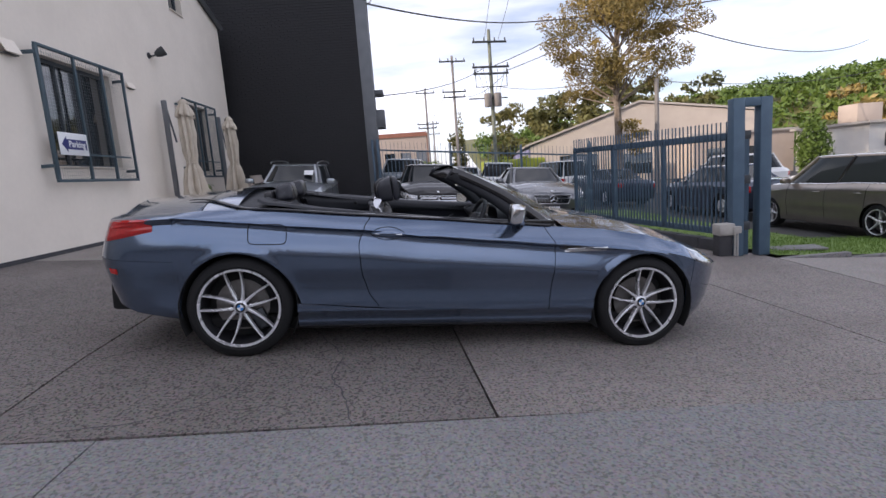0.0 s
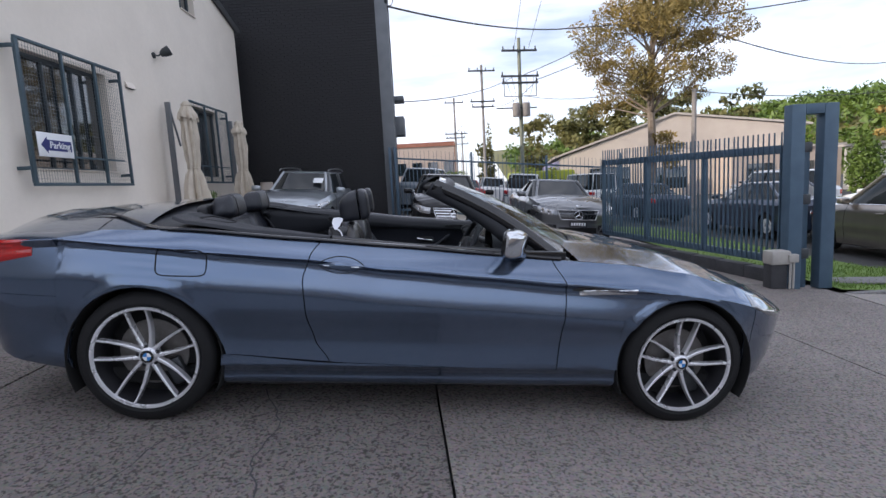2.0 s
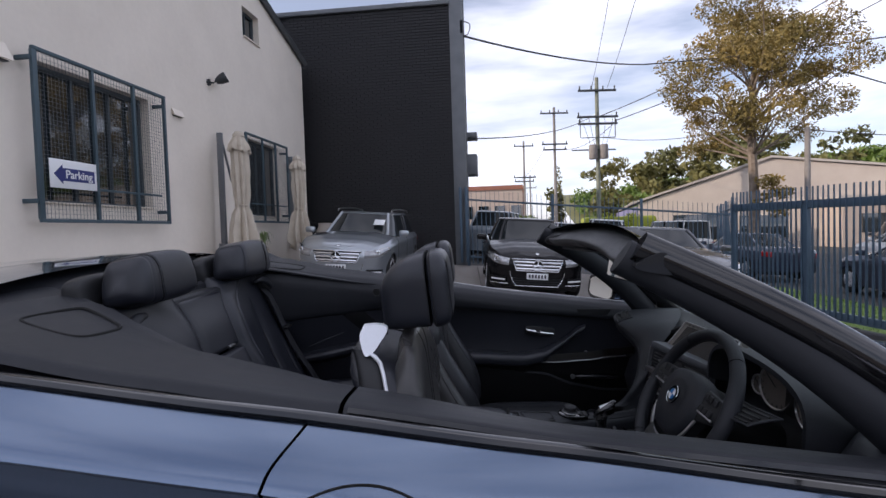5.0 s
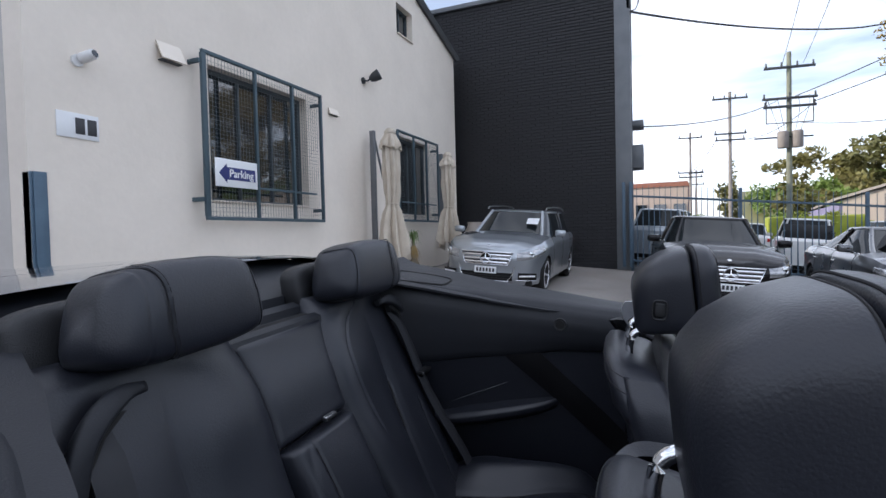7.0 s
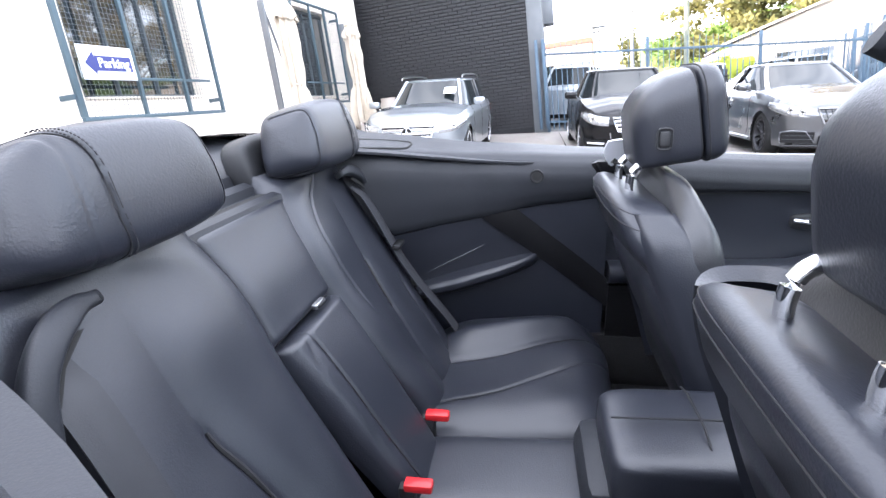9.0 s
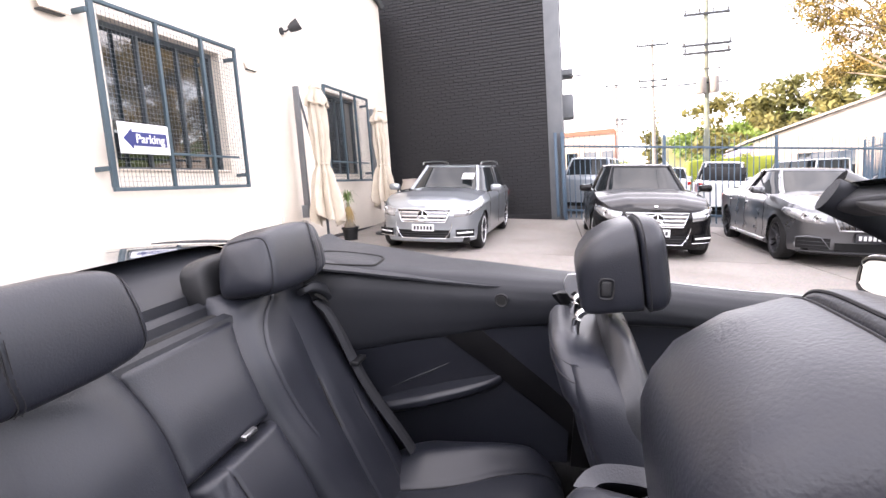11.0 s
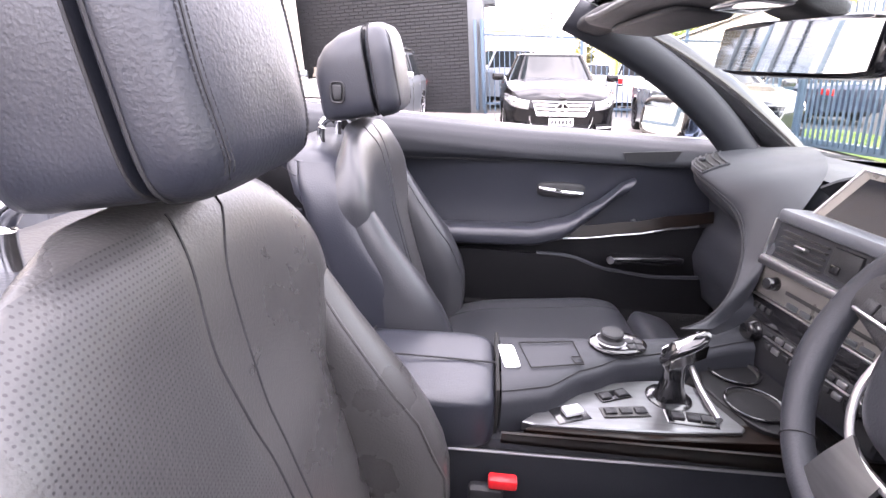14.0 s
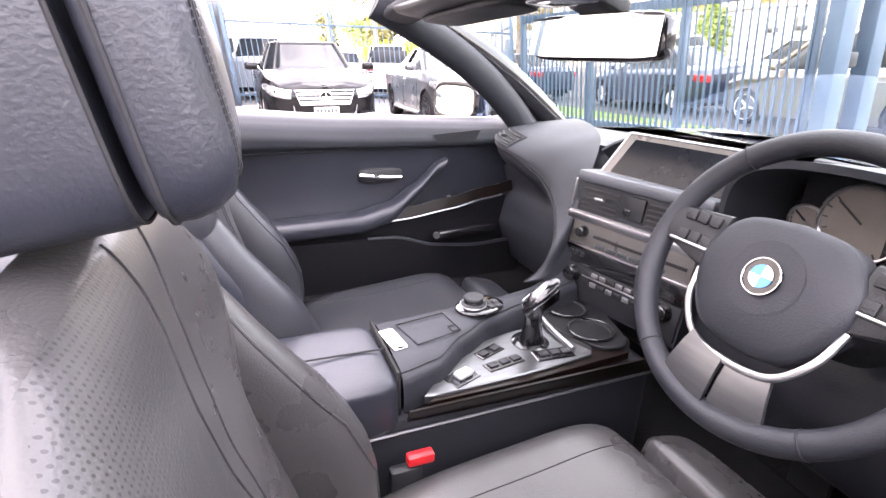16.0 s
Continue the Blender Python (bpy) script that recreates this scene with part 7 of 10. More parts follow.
            cushion("headrest_button", 0.010, 0.004, 0.015, Matrix.Translation((-0.499, k * 0.1040, 1.070)), "plastic", hr, "", 0.4, 0.4, 16, 8)
        tube("headrest_post", spline([(-0.548, k * 0.065, 0.945), (-0.549, k * 0.065, 0.985), (-0.540, k * 0.065, 1.008), (-0.515, k * 0.065, 1.022), (-0.49, k * 0.065, 1.04)], 16), 0.0085, "chrome", seat, "chrome headrest post", sides=12)
        lathe("post_collar", [(0.0, 0), (0.021, 0), (0.021, 0.003), (0.011, 0.006), (0.0, 0.006)], 24, pose(-0.548, k * 0.065, 0.953, 0, -6, 0), "chrome", seat)
    # side cover along the outer edge and its chrome release lever
    k = -inner
    xl = [(0.50, -0.390), (0.60, -0.430), (0.75, -0.490), (0.881, -0.542), (0.945, -0.566), (0.985, -0.588)]
    xr = [(0.50, -0.330), (0.60, -0.370), (0.75, -0.430), (0.885, -0.483), (0.963, -0.516), (0.985, -0.548)]
    yo = [(0.43, 0.244), (0.60, 0.262), (0.80, 0.257), (0.90, 0.242), (0.945, 0.212), (0.975, 0.186), (1.045, 0.158)]
    cover = sheet("side_cover", lambda u, v: (lerp(line(xl, lerp(0.50, 0.985, v)), line(xr, lerp(0.50, 0.985, v)), u), k * (line(yo, lerp(0.50, 0.985, v)) - 0.014 * (2 * u - 1) ** 4), lerp(0.50, 0.985, v)), 10, 44, "plastic", seat, "black plastic backrest side cover", thick=0.012, angle=70)
    plate_ = spline([(-0.562, 0, 1.038), (-0.535, 0, 1.042), (-0.512, 0, 1.038), (-0.511, 0, 1.024), (-0.522, 0, 1.004), (-0.531, 0, 0.988), (-0.548, 0, 0.974), (-0.560, 0, 0.988), (-0.569, 0, 1.015), (-0.562, 0, 1.038)], 37)[:-1]
    n_ = len(plate_)
    lay = lambda p, d: (p[0], k * (line(yo, p[2]) + d), p[2])  # noqa: E731
    lever_ = raw("release_lever", [lay(p, -0.006) for p in plate_] + [lay(p, 0.008) for p in plate_], [tuple(range(n_)), tuple(range(2 * n_ - 1, n_ - 1, -1)), *[(i, n_ + i, n_ + (i + 1) % n_, (i + 1) % n_) for i in range(n_)]], "satin_bright", cover, "bright satin belt lever on the shoulder", smooth=False)
    edge_ = [(line(xr, z), 0, z) for z in span(0.80, 0.963, 0.02)] + [(-0.530, 0, 0.974), (-0.548, 0, 0.982)]
    tube("lever_edge", [lay(p, 0.003) for p in edge_], [0.003 + 0.0025 * i / len(edge_) for i in range(len(edge_))], "satin_bright", lever_, sides=8)
    return seat


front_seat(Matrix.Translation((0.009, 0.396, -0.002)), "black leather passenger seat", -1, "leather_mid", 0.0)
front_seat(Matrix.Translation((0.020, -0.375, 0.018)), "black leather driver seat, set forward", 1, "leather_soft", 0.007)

# lid let into the padded ledge beside the rear seat
for k in (-1, 1):
    lid_ = spline([(-1.245, -0.600, 0), (-1.235, -0.530, 0), (-1.222, -0.502, 0), (-1.19, -0.512, 0), (-1.13, -0.545, 0), (-1.086, -0.572, 0), (-1.068, -0.590, 0), (-1.064, -0.625, 0), (-1.070, -0.680, 0), (-1.095, -0.698, 0), (-1.17, -0.685, 0), (-1.235, -0.655, 0), (-1.245, -0.600, 0)], 72)[:-1]
    tube("ledge_lid_gap", [(p.x, k * -p.y, 1.0225 - 0.100 * (p.x + 1.075) + 0.03 * max(0.0, -p.y - 0.60)) for p in lid_], 0.0036, "under", car, sides=6, closed=True)

# rear bench: two bucket backrests, cushions, middle fold-down panel, headrests
BENCH = 0.042                                   # middle of the bench
SETTLE[0] = Matrix.Translation((-0.017, 0, -0.018))
SPINE = [(0.40, -0.855), (0.54, -0.935), (0.66, -1.012), (0.80, -1.098), (0.90, -1.150), (0.97, -1.185), (1.04, -1.215)]


def quilt(name, place, lo, hi, relief, v0, v1, nu, nv, mat, parent, label="", deep=0.05, edge=5.0, vedge=0.03):
    """A stuffed pad as a relief over a curved base: lo(v) and hi(v) are its sides, relief(s, v) its swell and seams; its rim rolls back by deep."""
    front, back = [], []
    for i in range(nu + 1):
        t = 2 * i / nu - 1
        u = 0.7 * t + 0.3 * math.sin(math.pi / 2 * t)
        for j in range(nv + 1):
            q = 2 * j / nv - 1
            v = lerp(v0, v1, (0.85 * q + 0.15 * math.sin(math.pi / 2 * q) + 1) / 2)
            s_ = lerp(lo(v), hi(v), (u + 1) / 2)
            far = min(1.0, (v - v0) / vedge, (v1 - v) / vedge)
            rim = max(0.0, 1 - abs(u) ** edge) ** 0.42 * math.sqrt(max(0.0, 1 - (1 - max(0.0, far)) ** 2))
            front.append(Vector(place(s_, v, deep * (rim - 1) + relief(s_, v) * rim)))
            back.append(Vector(place(s_, v, -deep - 0.012)))
    n, k = nv + 1, len(front)
    faces = [(i * n + j, (i + 1) * n + j, (i + 1) * n + j + 1, i * n + j + 1) for i in range(nu) for j in range(nv)]
    rim = [i * n for i in range(nu + 1)] + [nu * n + j for j in range(1, n)] + [i * n + nv for i in range(nu - 1, -1, -1)] + [j for j in range(nv - 1, 0, -1)]
    faces += [(rim[i - 1], rim[i], k + rim[i], k + rim[i - 1]) for i in range(len(rim))]
    faces += [(k + i * n, k + i * n + nv, k + (i + 1) * n + nv, k + (i + 1) * n) for i in range(nu)]
    return raw(name, front + back, faces, mat, parent, label, angle=120)


def spine_place(yc, k):
    """Points of a rear backrest: s runs outwards from its middle, v is the height."""
    def place(s_, v, h):
        x, dx = line(SPINE, v), (line(SPINE, v + 0.01) - line(SPINE, v - 0.01)) / 0.02
        ln = math.hypot(1, dx)
        return (x + h / ln, yc + k * s_, v - h * dx / ln * 1.0)
    return place


for k in (-1, 1):
    yc = BENCH + k * 0.312
    # seams and folds of the backrest, by height: the middle crease, inner and outer piping
    inner_seam = [(0.44, -0.060), (0.60, -0.085), (0.72, -0.112), (0.80, -0.124), (0.88, -0.132), (0.93, -0.124), (0.98, -0.085), (1.01, -0.03)]
    outer_seam = [(0.44, 0.070), (0.60, 0.086), (0.74, 0.100), (0.82, 0.108), (0.90, 0.118), (0.96, 0.112), (1.0, 0.090)]
    crease = [(0.44, -0.035), (0.60, -0.022), (0.74, -0.004), (0.80, 0.008), (0.90, 0.012), (1.02, 0.006)]

    def relief(s_, v):
        low = smooth(0.86, 0.66, v)
        h = 0.005 * bump_at(s_, line(inner_seam, v) - 0.030, 0.05) + 0.006 * bump_at(s_, line(outer_seam, v) + 0.030, 0.05) * (1 - 0.6 * smooth(0.80, 0.92, v))
        h += 0.008 * bump_at(v, 0.90, 0.07) * bump_at(s_, -0.09, 0.08)                       # inner shoulder
        h -= 0.006 * bump_at(s_, line(crease, v), 0.030) * smooth(0.97, 0.84, v) + 0.0012 * bump_at(s_, line(crease, v), 0.0035) * smooth(1.0, 0.9, v)
        h -= 0.0035 * bump_at(s_, line(crease, v), 0.006) * smooth(0.83, 0.80, v)
        if k > 0:
            h -= 0.0045 * bump_at(s_, line(inner_seam, v), 0.0035) * smooth(0.70, 0.80, v)
        h -= 0.0030 * bump_at(s_, line(outer_seam, v) + 0.004, 0.0035) * smooth(0.75, 0.70, v)
        h += 0.0016 * math.sin(31 * s_ + 23 * v + 2 * k) * math.sin(17 * v - 13 * s_) * low        # slack of the leather
        return h

    rb = quilt("rear_backrest", spine_place(yc, k), lambda v: -line([(0.42, 0.150), (0.60, 0.178), (0.74, 0.196), (0.80, 0.203), (0.86, 0.212), (0.92, 0.212), (0.97, 0.200), (1.04, 0.170)], v), lambda v: line([(0.42, 0.165), (0.60, 0.182), (0.78, 0.190), (0.90, 0.200), (0.97, 0.195), (1.04, 0.17)], v), relief, 0.42, 1.045, 130, 190, "leather", car, "black leather rear backrest with a creased middle", 0.055, 7.0)
    seat_at = spine_place(yc, k)
    tube("seam", [seat_at(line(outer_seam, v) + 0.004, v, relief(line(outer_seam, v) + 0.004, v) + 0.0004) for v in span(0.46, 0.74, 0.01)], 0.0009, "seam", rb, sides=5)
    tube("zip_slit", [seat_at(line(crease, v), v, relief(line(crease, v), v) + 0.003) for v in span(0.70, 0.81, 0.01)], [0.002 + 0.002 * math.sin(math.pi * i / 11) for i in range(len(span(0.70, 0.81, 0.01)))], "seam", rb, sides=6)

    # headrest in sections across the car, with an end gusset and stitched seams
    A_, B_, C_ = 0.068, 0.144, 0.072
    hm = Matrix.Translation((-1.198, yc - k * 0.019 + 0.005, 1.098)) @ pose(0, 0, 0, 0, -14, 0)
    gus = lambda a: 0.116 - 0.026 * smooth(1.9, -0.75, a)  # noqa: E731
    sti = lambda a: 0.108 - 0.054 * smooth(1.9, -0.75, a)  # noqa: E731
    inn = lambda a: -0.126 + 0.010 * smooth(1.9, -0.75, a)  # noqa: E731

    def rest(y, a, lift=0.0):
        kk = max(0.0, 1 - abs(y / B_) ** 8.0) ** (1 / 2.8)
        kz = kk * (1 - 0.10 * smooth(0.2, 1, abs(y) / B_))
        g = lift
        for f, dep in ((gus, 0.0012), (sti, 0.0018), (inn, 0.0014)):
            if -2.4 < (a if a < math.pi else a - 2 * math.pi) < 2.0:
                g -= kk * dep * bump_at(y, f(a if a < math.pi else a - 2 * math.pi), 0.0034)
        x, z = sgn(math.cos(a), 0.37), sgn(math.sin(a), 0.37)
        x = x * (A_ * kk + g) * (1 - 0.16 * max(0, z)) + 0.006 * z
        return hm @ Vector((x, k * y * (1 - 0.085 * z * kk), z * (C_ * kz + g)))

    ys_ = [B_ * (0.65 * (i / 64 - 1) + 0.35 * math.sin(math.pi / 2 * (i / 64 - 1))) for i in range(129)]
    hr = loft("rear_headrest", [[rest(y, 2 * math.pi * i / 64) for i in range(64)] for y in ys_], "leather", car, "black leather rear headrest with stitched seams", angle=120)
    for f, r_ in ((sti, 0.0009), (inn, 0.0008)):
        tube("seam", [rest(f(a), a, 0.001) for a in span(-2.2, 1.9, 0.1)], r_, "seam", hr, sides=5)
    stitches = []
    for side_ in (-0.0038, 0.0038):
        for i in range(30):
            a = lerp(1.35, -1.0, i / 30)
            stitches.append((rest(sti(a) + side_, a, 0.0032), rest(sti(a - 0.05) + side_, a - 0.05, 0.0032)))
    sv, sf = [], []
    for p0, p1 in stitches:
        v_, f_ = tube_data([p0, p1], 0.0008, 4)
        sf += [tuple(i + len(sv) for i in q_) for q_ in f_]
        sv += v_
    raw("stitching", sv, sf, "seam", hr, "row of black stitches", smooth=False)

    # seat cushion: raised outer bolster, dished middle, rolled front
    def cush_place(s_, v, h):
        z = line([(-0.99, 0.485), (-0.92, 0.506), (-0.78, 0.522), (-0.64, 0.534), (-0.56, 0.520), (-0.515, 0.470), (-0.50, 0.40)], v)
        tip = smooth(-0.60, -0.50, v)
        return (v + h * tip, yc + k * s_, z + h * (1 - 0.6 * tip))

    bol_line = [(-0.99, 0.050), (-0.86, 0.060), (-0.76, 0.090), (-0.66, 0.135), (-0.56, 0.175), (-0.50, 0.19)]
    mid_line = [(-0.99, -0.14), (-0.80, -0.09), (-0.66, -0.01), (-0.56, 0.06), (-0.50, 0.08)]

    def cush_relief(s_, v):
        b_ = line(bol_line, v)
        h = 0.014 + 0.050 * smooth(b_ - 0.012, b_ + 0.09, s_) * smooth(-1.06, -0.86, v) * smooth(-0.50, -0.62, v) - 0.006 * bump_at(s_, b_ - 0.004, 0.007)
        h -= 0.010 * bump_at(s_, -0.03, 0.10) + 0.0032 * bump_at(s_, line(mid_line, v), 0.0045)
        return h + 0.0014 * math.sin(29 * s_ + 3) * math.sin(23 * v)
    cb = quilt("rear_cushion", cush_place, lambda v: -0.215, lambda v: 0.275, cush_relief, -1.04, -0.50, 120, 110, "leather", car, "black leather rear seat cushion with a raised bolster", 0.06, 4.0, 0.03)
    for keys_ in (bol_line, mid_line):
        tube("seam", [cush_place(line(keys_, v) - (0.004 if keys_ is bol_line else 0), v, cush_relief(line(keys_, v) - (0.004 if keys_ is bol_line else 0), v)) for v in span(-0.95, -0.56, 0.02)], 0.0011, "seam", cb, sides=5)

    # belt with its padded guide, slot and stop
    wy = yc + k * 0.150
    guide = [seat_at(s_, v, h) for s_, v, h in ((0.052, 0.992, 0.026), (0.090, 0.992, 0.036), (0.130, 0.975, 0.040), (0.160, 0.945, 0.036), (0.176, 0.905, 0.026), (0.180, 0.865, 0.012))]
    gpath = spline(guide, 26)
    nrm = Vector((0.86, 0, 0.5))
    grings = []
    for i, p in enumerate(gpath):
        d_ = (gpath[min(i + 1, 25)] - gpath[max(i - 1, 0)]).normalized()
        sd = d_.cross(nrm).normalized() * -k
        w_ = lerp(0.008, 0.015, smooth(0, 8, i)) * lerp(1, 0.7, smooth(18, 25, i))
        grings.append([p + sd * w_ * sgn(math.cos(a), 0.6) + nrm * 0.011 * sgn(math.sin(a), 0.6) for a in [2 * math.pi * q_ / 16 for q_ in range(16)]])
    belt = sheet("seat_belt", lambda u, v: Vector(seat_at(lerp(0.128, 0.158, u) + lerp(-0.024, 0.024, v), lerp(0.958, 0.50, u), 0.030 + 0.004 * math.sin(9 * u) - 0.004 * abs(2 * v - 1) - 0.012 * smooth(0.08, 0.0, u))), 30, 7, "webbing", car, "black seat belt webbing", thick=0.0022)
    loft("guide_cover", grings, "dash", belt, "black padded belt guide cover", angle=75)
    slot = [seat_at(s_, v, 0.0345) for s_, v in ((0.088, 0.972), (0.104, 0.974), (0.136, 0.956), (0.158, 0.925), (0.150, 0.925), (0.126, 0.950), (0.100, 0.965))]
    raw("guide_slot", slot, [tuple(range(len(slot)))], "under", belt, "dark slot of the belt guide", smooth=False)
    stop_ = Vector(seat_at(0.146, 0.785, 0.034))
    boxes("belt_stop", [(tuple(stop_), (0.022, 0.062, 0.012))], "plastic", belt, bevel=0.004)
    bk = Vector((-0.905, BENCH + k * 0.098, 0.545))
    boxes("belt_buckle", [(tuple(bk), (0.050, 0.024, 0.016))], "red_plastic", car, "red belt buckle button", bevel=0.004)
    boxes("buckle_stem", [(tuple(bk - Vector((0.02, 0, 0.03))), (0.03, 0.022, 0.06))], "plastic", car, bevel=0.006)
    # roll-bar cover behind the headrest, with its dished front
    cushion("roll_bar_cover", 0.034, 0.165, 0.062, Matrix.Translation((-1.296, yc - k * 0.010, 1.050)) @ pose(0, 0, 0, 0, -14, 0), "plastic", car, "black roll-bar cover", 0.45, 0.35, 40, 18)

# middle: cushion between the seats, upper pad, lower pad with a gathered side, pull tab
mid_seat = cushion("middle_cushion", 0.195, 0.100, 0.062, Matrix.Translation((-0.755, BENCH, 0.452)) @ pose(0, 0, 0, 0, -3, 0), "leather", car, "black leather cushion between the rear seats", 0.30, 0.26, 48, 24)
tube("seam", [(-0.755 + 0.186 * sgn(math.cos(a), 0.26), BENCH + 0.093 * sgn(math.sin(a), 0.26), 0.504 + 0.010 * sgn(math.cos(a), 0.26)) for a in [2 * math.pi * i / 48 for i in range(48)]], 0.0012, "seam", mid_seat, sides=5, closed=True)
mid_at = spine_place(BENCH, 1)
mid = quilt("middle_backrest", mid_at, lambda v: -line([(0.80, 0.118), (0.92, 0.122), (0.99, 0.140), (1.0, 0.145)], v), lambda v: line([(0.80, 0.118), (0.92, 0.122), (0.99, 0.140), (1.0, 0.145)], v), lambda s_, v: -0.006 + 0.006 * bump_at(v, 0.90, 0.06), 0.818, 1.003, 60, 60, "leather", car, "black leather fold-down middle panel", 0.018, 9.0, 0.012)
quilt("middle_pad", mid_at, lambda v: -line([(0.46, 0.085), (0.60, 0.105), (0.81, 0.122)], v), lambda v: line([(0.46, 0.085), (0.60, 0.105), (0.81, 0.120)], v), lambda s_, v: 0.010 + 0.006 * bump_at(v, 0.72, 0.09) - 0.0035 * bump_at(s_, -0.052 - 0.02 * (v - 0.6), 0.004) - 0.0016 * bump_at(s_, -0.078 + 0.01 * math.sin(40 * v), 0.008) * abs(math.sin(34 * v)), 0.46, 0.812, 70, 100, "leather", mid, "black leather lower middle pad with a gathered side", 0.03, 8.0, 0.014)
tube("seam", [mid_at(-0.052 - 0.02 * (v - 0.6), v, 0.010 + 0.006 * bump_at(v, 0.72, 0.09) - 0.002) for v in span(0.50, 0.79, 0.02)], 0.0011, "seam", mid, sides=5)
tab = Vector(mid_at(0.022, 0.822, 0.008))
boxes("pull_tab", [(tuple(tab), (0.012, 0.040, 0.010))], "satin", mid, "grey pull tab", bevel=0.003)
boxes("tab_band", [(tuple(tab + Vector((0.004, 0, 0))), (0.010, 0.032, 0.006))], "plastic", mid, bevel=0.002)


# stepped tray behind the bench, rising to the folded roof
def tray(u, v):
    prof = [(-1.206, 0.990), (-1.212, 1.004), (-1.226, 1.010), (-1.230, 0.996), (-1.262, 1.004), (-1.266, 1.020), (-1.282, 1.028), (-1.286, 1.014), (-1.306, 1.020), (-1.310, 1.040), (-1.36, 1.058), (-1.44, 1.086), (-1.503, 1.100)]
    t = v * (len(prof) - 1)
    j = min(int(t), len(prof) - 2)
    y = BENCH + lerp(-0.205, 0.205, u) * (1 + 1.6 * smooth(9.0, 10.4, t))
    return (lerp(prof[j][0], prof[j + 1][0], t - j), y, lerp(prof[j][1], prof[j + 1][1], t - j) - 0.010 * (2 * u - 1) ** 8 - 0.03 * (2 * u - 1) ** 4 * smooth(9.0, 10.4, t))


sheet("rear_shelf", lambda u, v: (lerp(-1.215, -1.45, v), lerp(-0.62, 0.62, u), lerp(0.945, 1.045, v**1.3)), 12, 8, "dash", car, "black shelf behind the rear seats", thick=0.008)
tray_ob = sheet("tray", tray, 40, 97, "dash", car, "black stepped tray behind the middle seat", thick=0.004, angle=35)
boxes("tray_slot", [((-1.246, BENCH + 0.02, 1.0025), (0.016, 0.26, 0.006))], "under", tray_ob, "dark slot in the tray", bevel=0.002)

# ---- centre console ----
SETTLE[0] = Matrix.Translation((-0.003, 0.033, -0.008))
boxes("console_body", [((-0.12, -0.005, 0.42), (1.05, 0.215, 0.30))], "dash", car, "black console sides", bevel=0.03)
cushion("armrest_lid", 0.235, 0.112, 0.055, Matrix.Translation((-0.375, -0.020, 0.596)) @ pose(0, 0, 0, 0, -1.5, 0), "leather", car, "black leather armrest lid", 0.28, 0.22)
tube("seam", spline([(-0.60, -0.030, 0.656), (-0.4, -0.028, 0.662), (-0.142, -0.022, 0.655)], 12), 0.0018, "seam", car, sides=5)
for x in (-0.375, -0.46):
    tube("lid_gap", [(x, 0.095, 0.61), (x, 0.085, 0.648), (x, 0.05, 0.660), (x, -0.05, 0.660), (x, -0.085, 0.648), (x, -0.095, 0.61)], 0.0022, "seam", car, sides=5)
boxes("lid_gap", [((-0.1385, 0, 0.60), (0.006, 0.19, 0.10))], "under", car, bevel=0.001)


def ridge(u, v):
    """The raised leather ridge on the passenger side of the console, curving down to the gear plate."""
    x = lerp(-0.132, 0.36, u)
    near = table([(-0.132, -0.105), (-0.06, -0.085), (0.02, -0.02), (0.10, 0.030), (0.20, 0.062), (0.36, 0.105)], x)
    far = table([(-0.132, 0.098), (0.1, 0.122), (0.25, 0.150), (0.36, 0.195)], x)
    keys = [(far + 0.012, 0.40), (far + 0.008, 0.60), (far, 0.636), (far - 0.015, 0.646), (lerp(far, near, 0.5), 0.650), (near + 0.03, 0.646), (near + 0.008, 0.634), (near, 0.600), (near, 0.575)]
    t = v * 8
    j = min(int(t), 7)
    return (x, lerp(keys[j][0], keys[j + 1][0], t - j), lerp(keys[j][1], keys[j + 1][1], t - j) + 0.012 * smooth(0.2, 0.36, x))


sheet("console_ridge", ridge, 34, 25, "dash", car, "black leather console ridge", angle=70)
for dv in (0.68,):
    tube("seam", [Vector(ridge(u, dv)) + Vector((0, 0, 0.001)) for u in span(0, 1, 0.04)], 0.0016, "seam", car, sides=5)
# storage lid outline, switch, controller
lid = [(-0.098, 0.060), (0.006, 0.078), (0.014, 0.002), (-0.080, -0.022)]
tube("storage_lid_gap", [(x, y, 0.6505) for x, y in lid], 0.0014, "under", car, sides=5, closed=True)
tube("storage_button", [(x, y, 0.6508) for x, y in ((-0.005, 0.022), (0.012, 0.025), (0.014, 0.006), (-0.002, 0.002))], 0.0012, "under", car, sides=5, closed=True)
cushion("hatch_switch", 0.016, 0.040, 0.006, Matrix.Translation((-0.118, 0.012, 0.6475)) @ pose(0, 0, 0, 0, 0, 8), "chrome", car, "bright chrome rocker switch", 0.3, 0.3)
cushion("controller_plate", 0.055, 0.040, 0.005, Matrix.Translation((0.090, 0.080, 0.652)) @ pose(0, 0, 0, 0, 0, 14), "black_gloss", car, "gloss black controller surround", 0.4, 0.9)
lathe("controller_knob", [(0.0, 0), (0.025, 0), (0.026, 0.004), (0.021, 0.007), (0.020, 0.014), (0.022, 0.017), (0.020, 0.020), (0.0, 0.0205)], 30, pose(0.078, 0.084, 0.655), "plastic", car, "ribbed black control knob with chrome ring")
tube("controller_ring", [Vector((0.078 + 0.0275 * math.cos(a), 0.084 + 0.0275 * math.sin(a), 0.657)) for a in [2 * math.pi * i / 30 for i in range(30)]], 0.0015, "satin", car, closed=True, sides=6)
for i in range(4):
    boxes("controller_key", [((0.110 + 0.016 * (i % 2), 0.062 + 0.020 * (i // 2), 0.657), (0.014, 0.017, 0.006), 14)], "plastic", car, bevel=0.002)
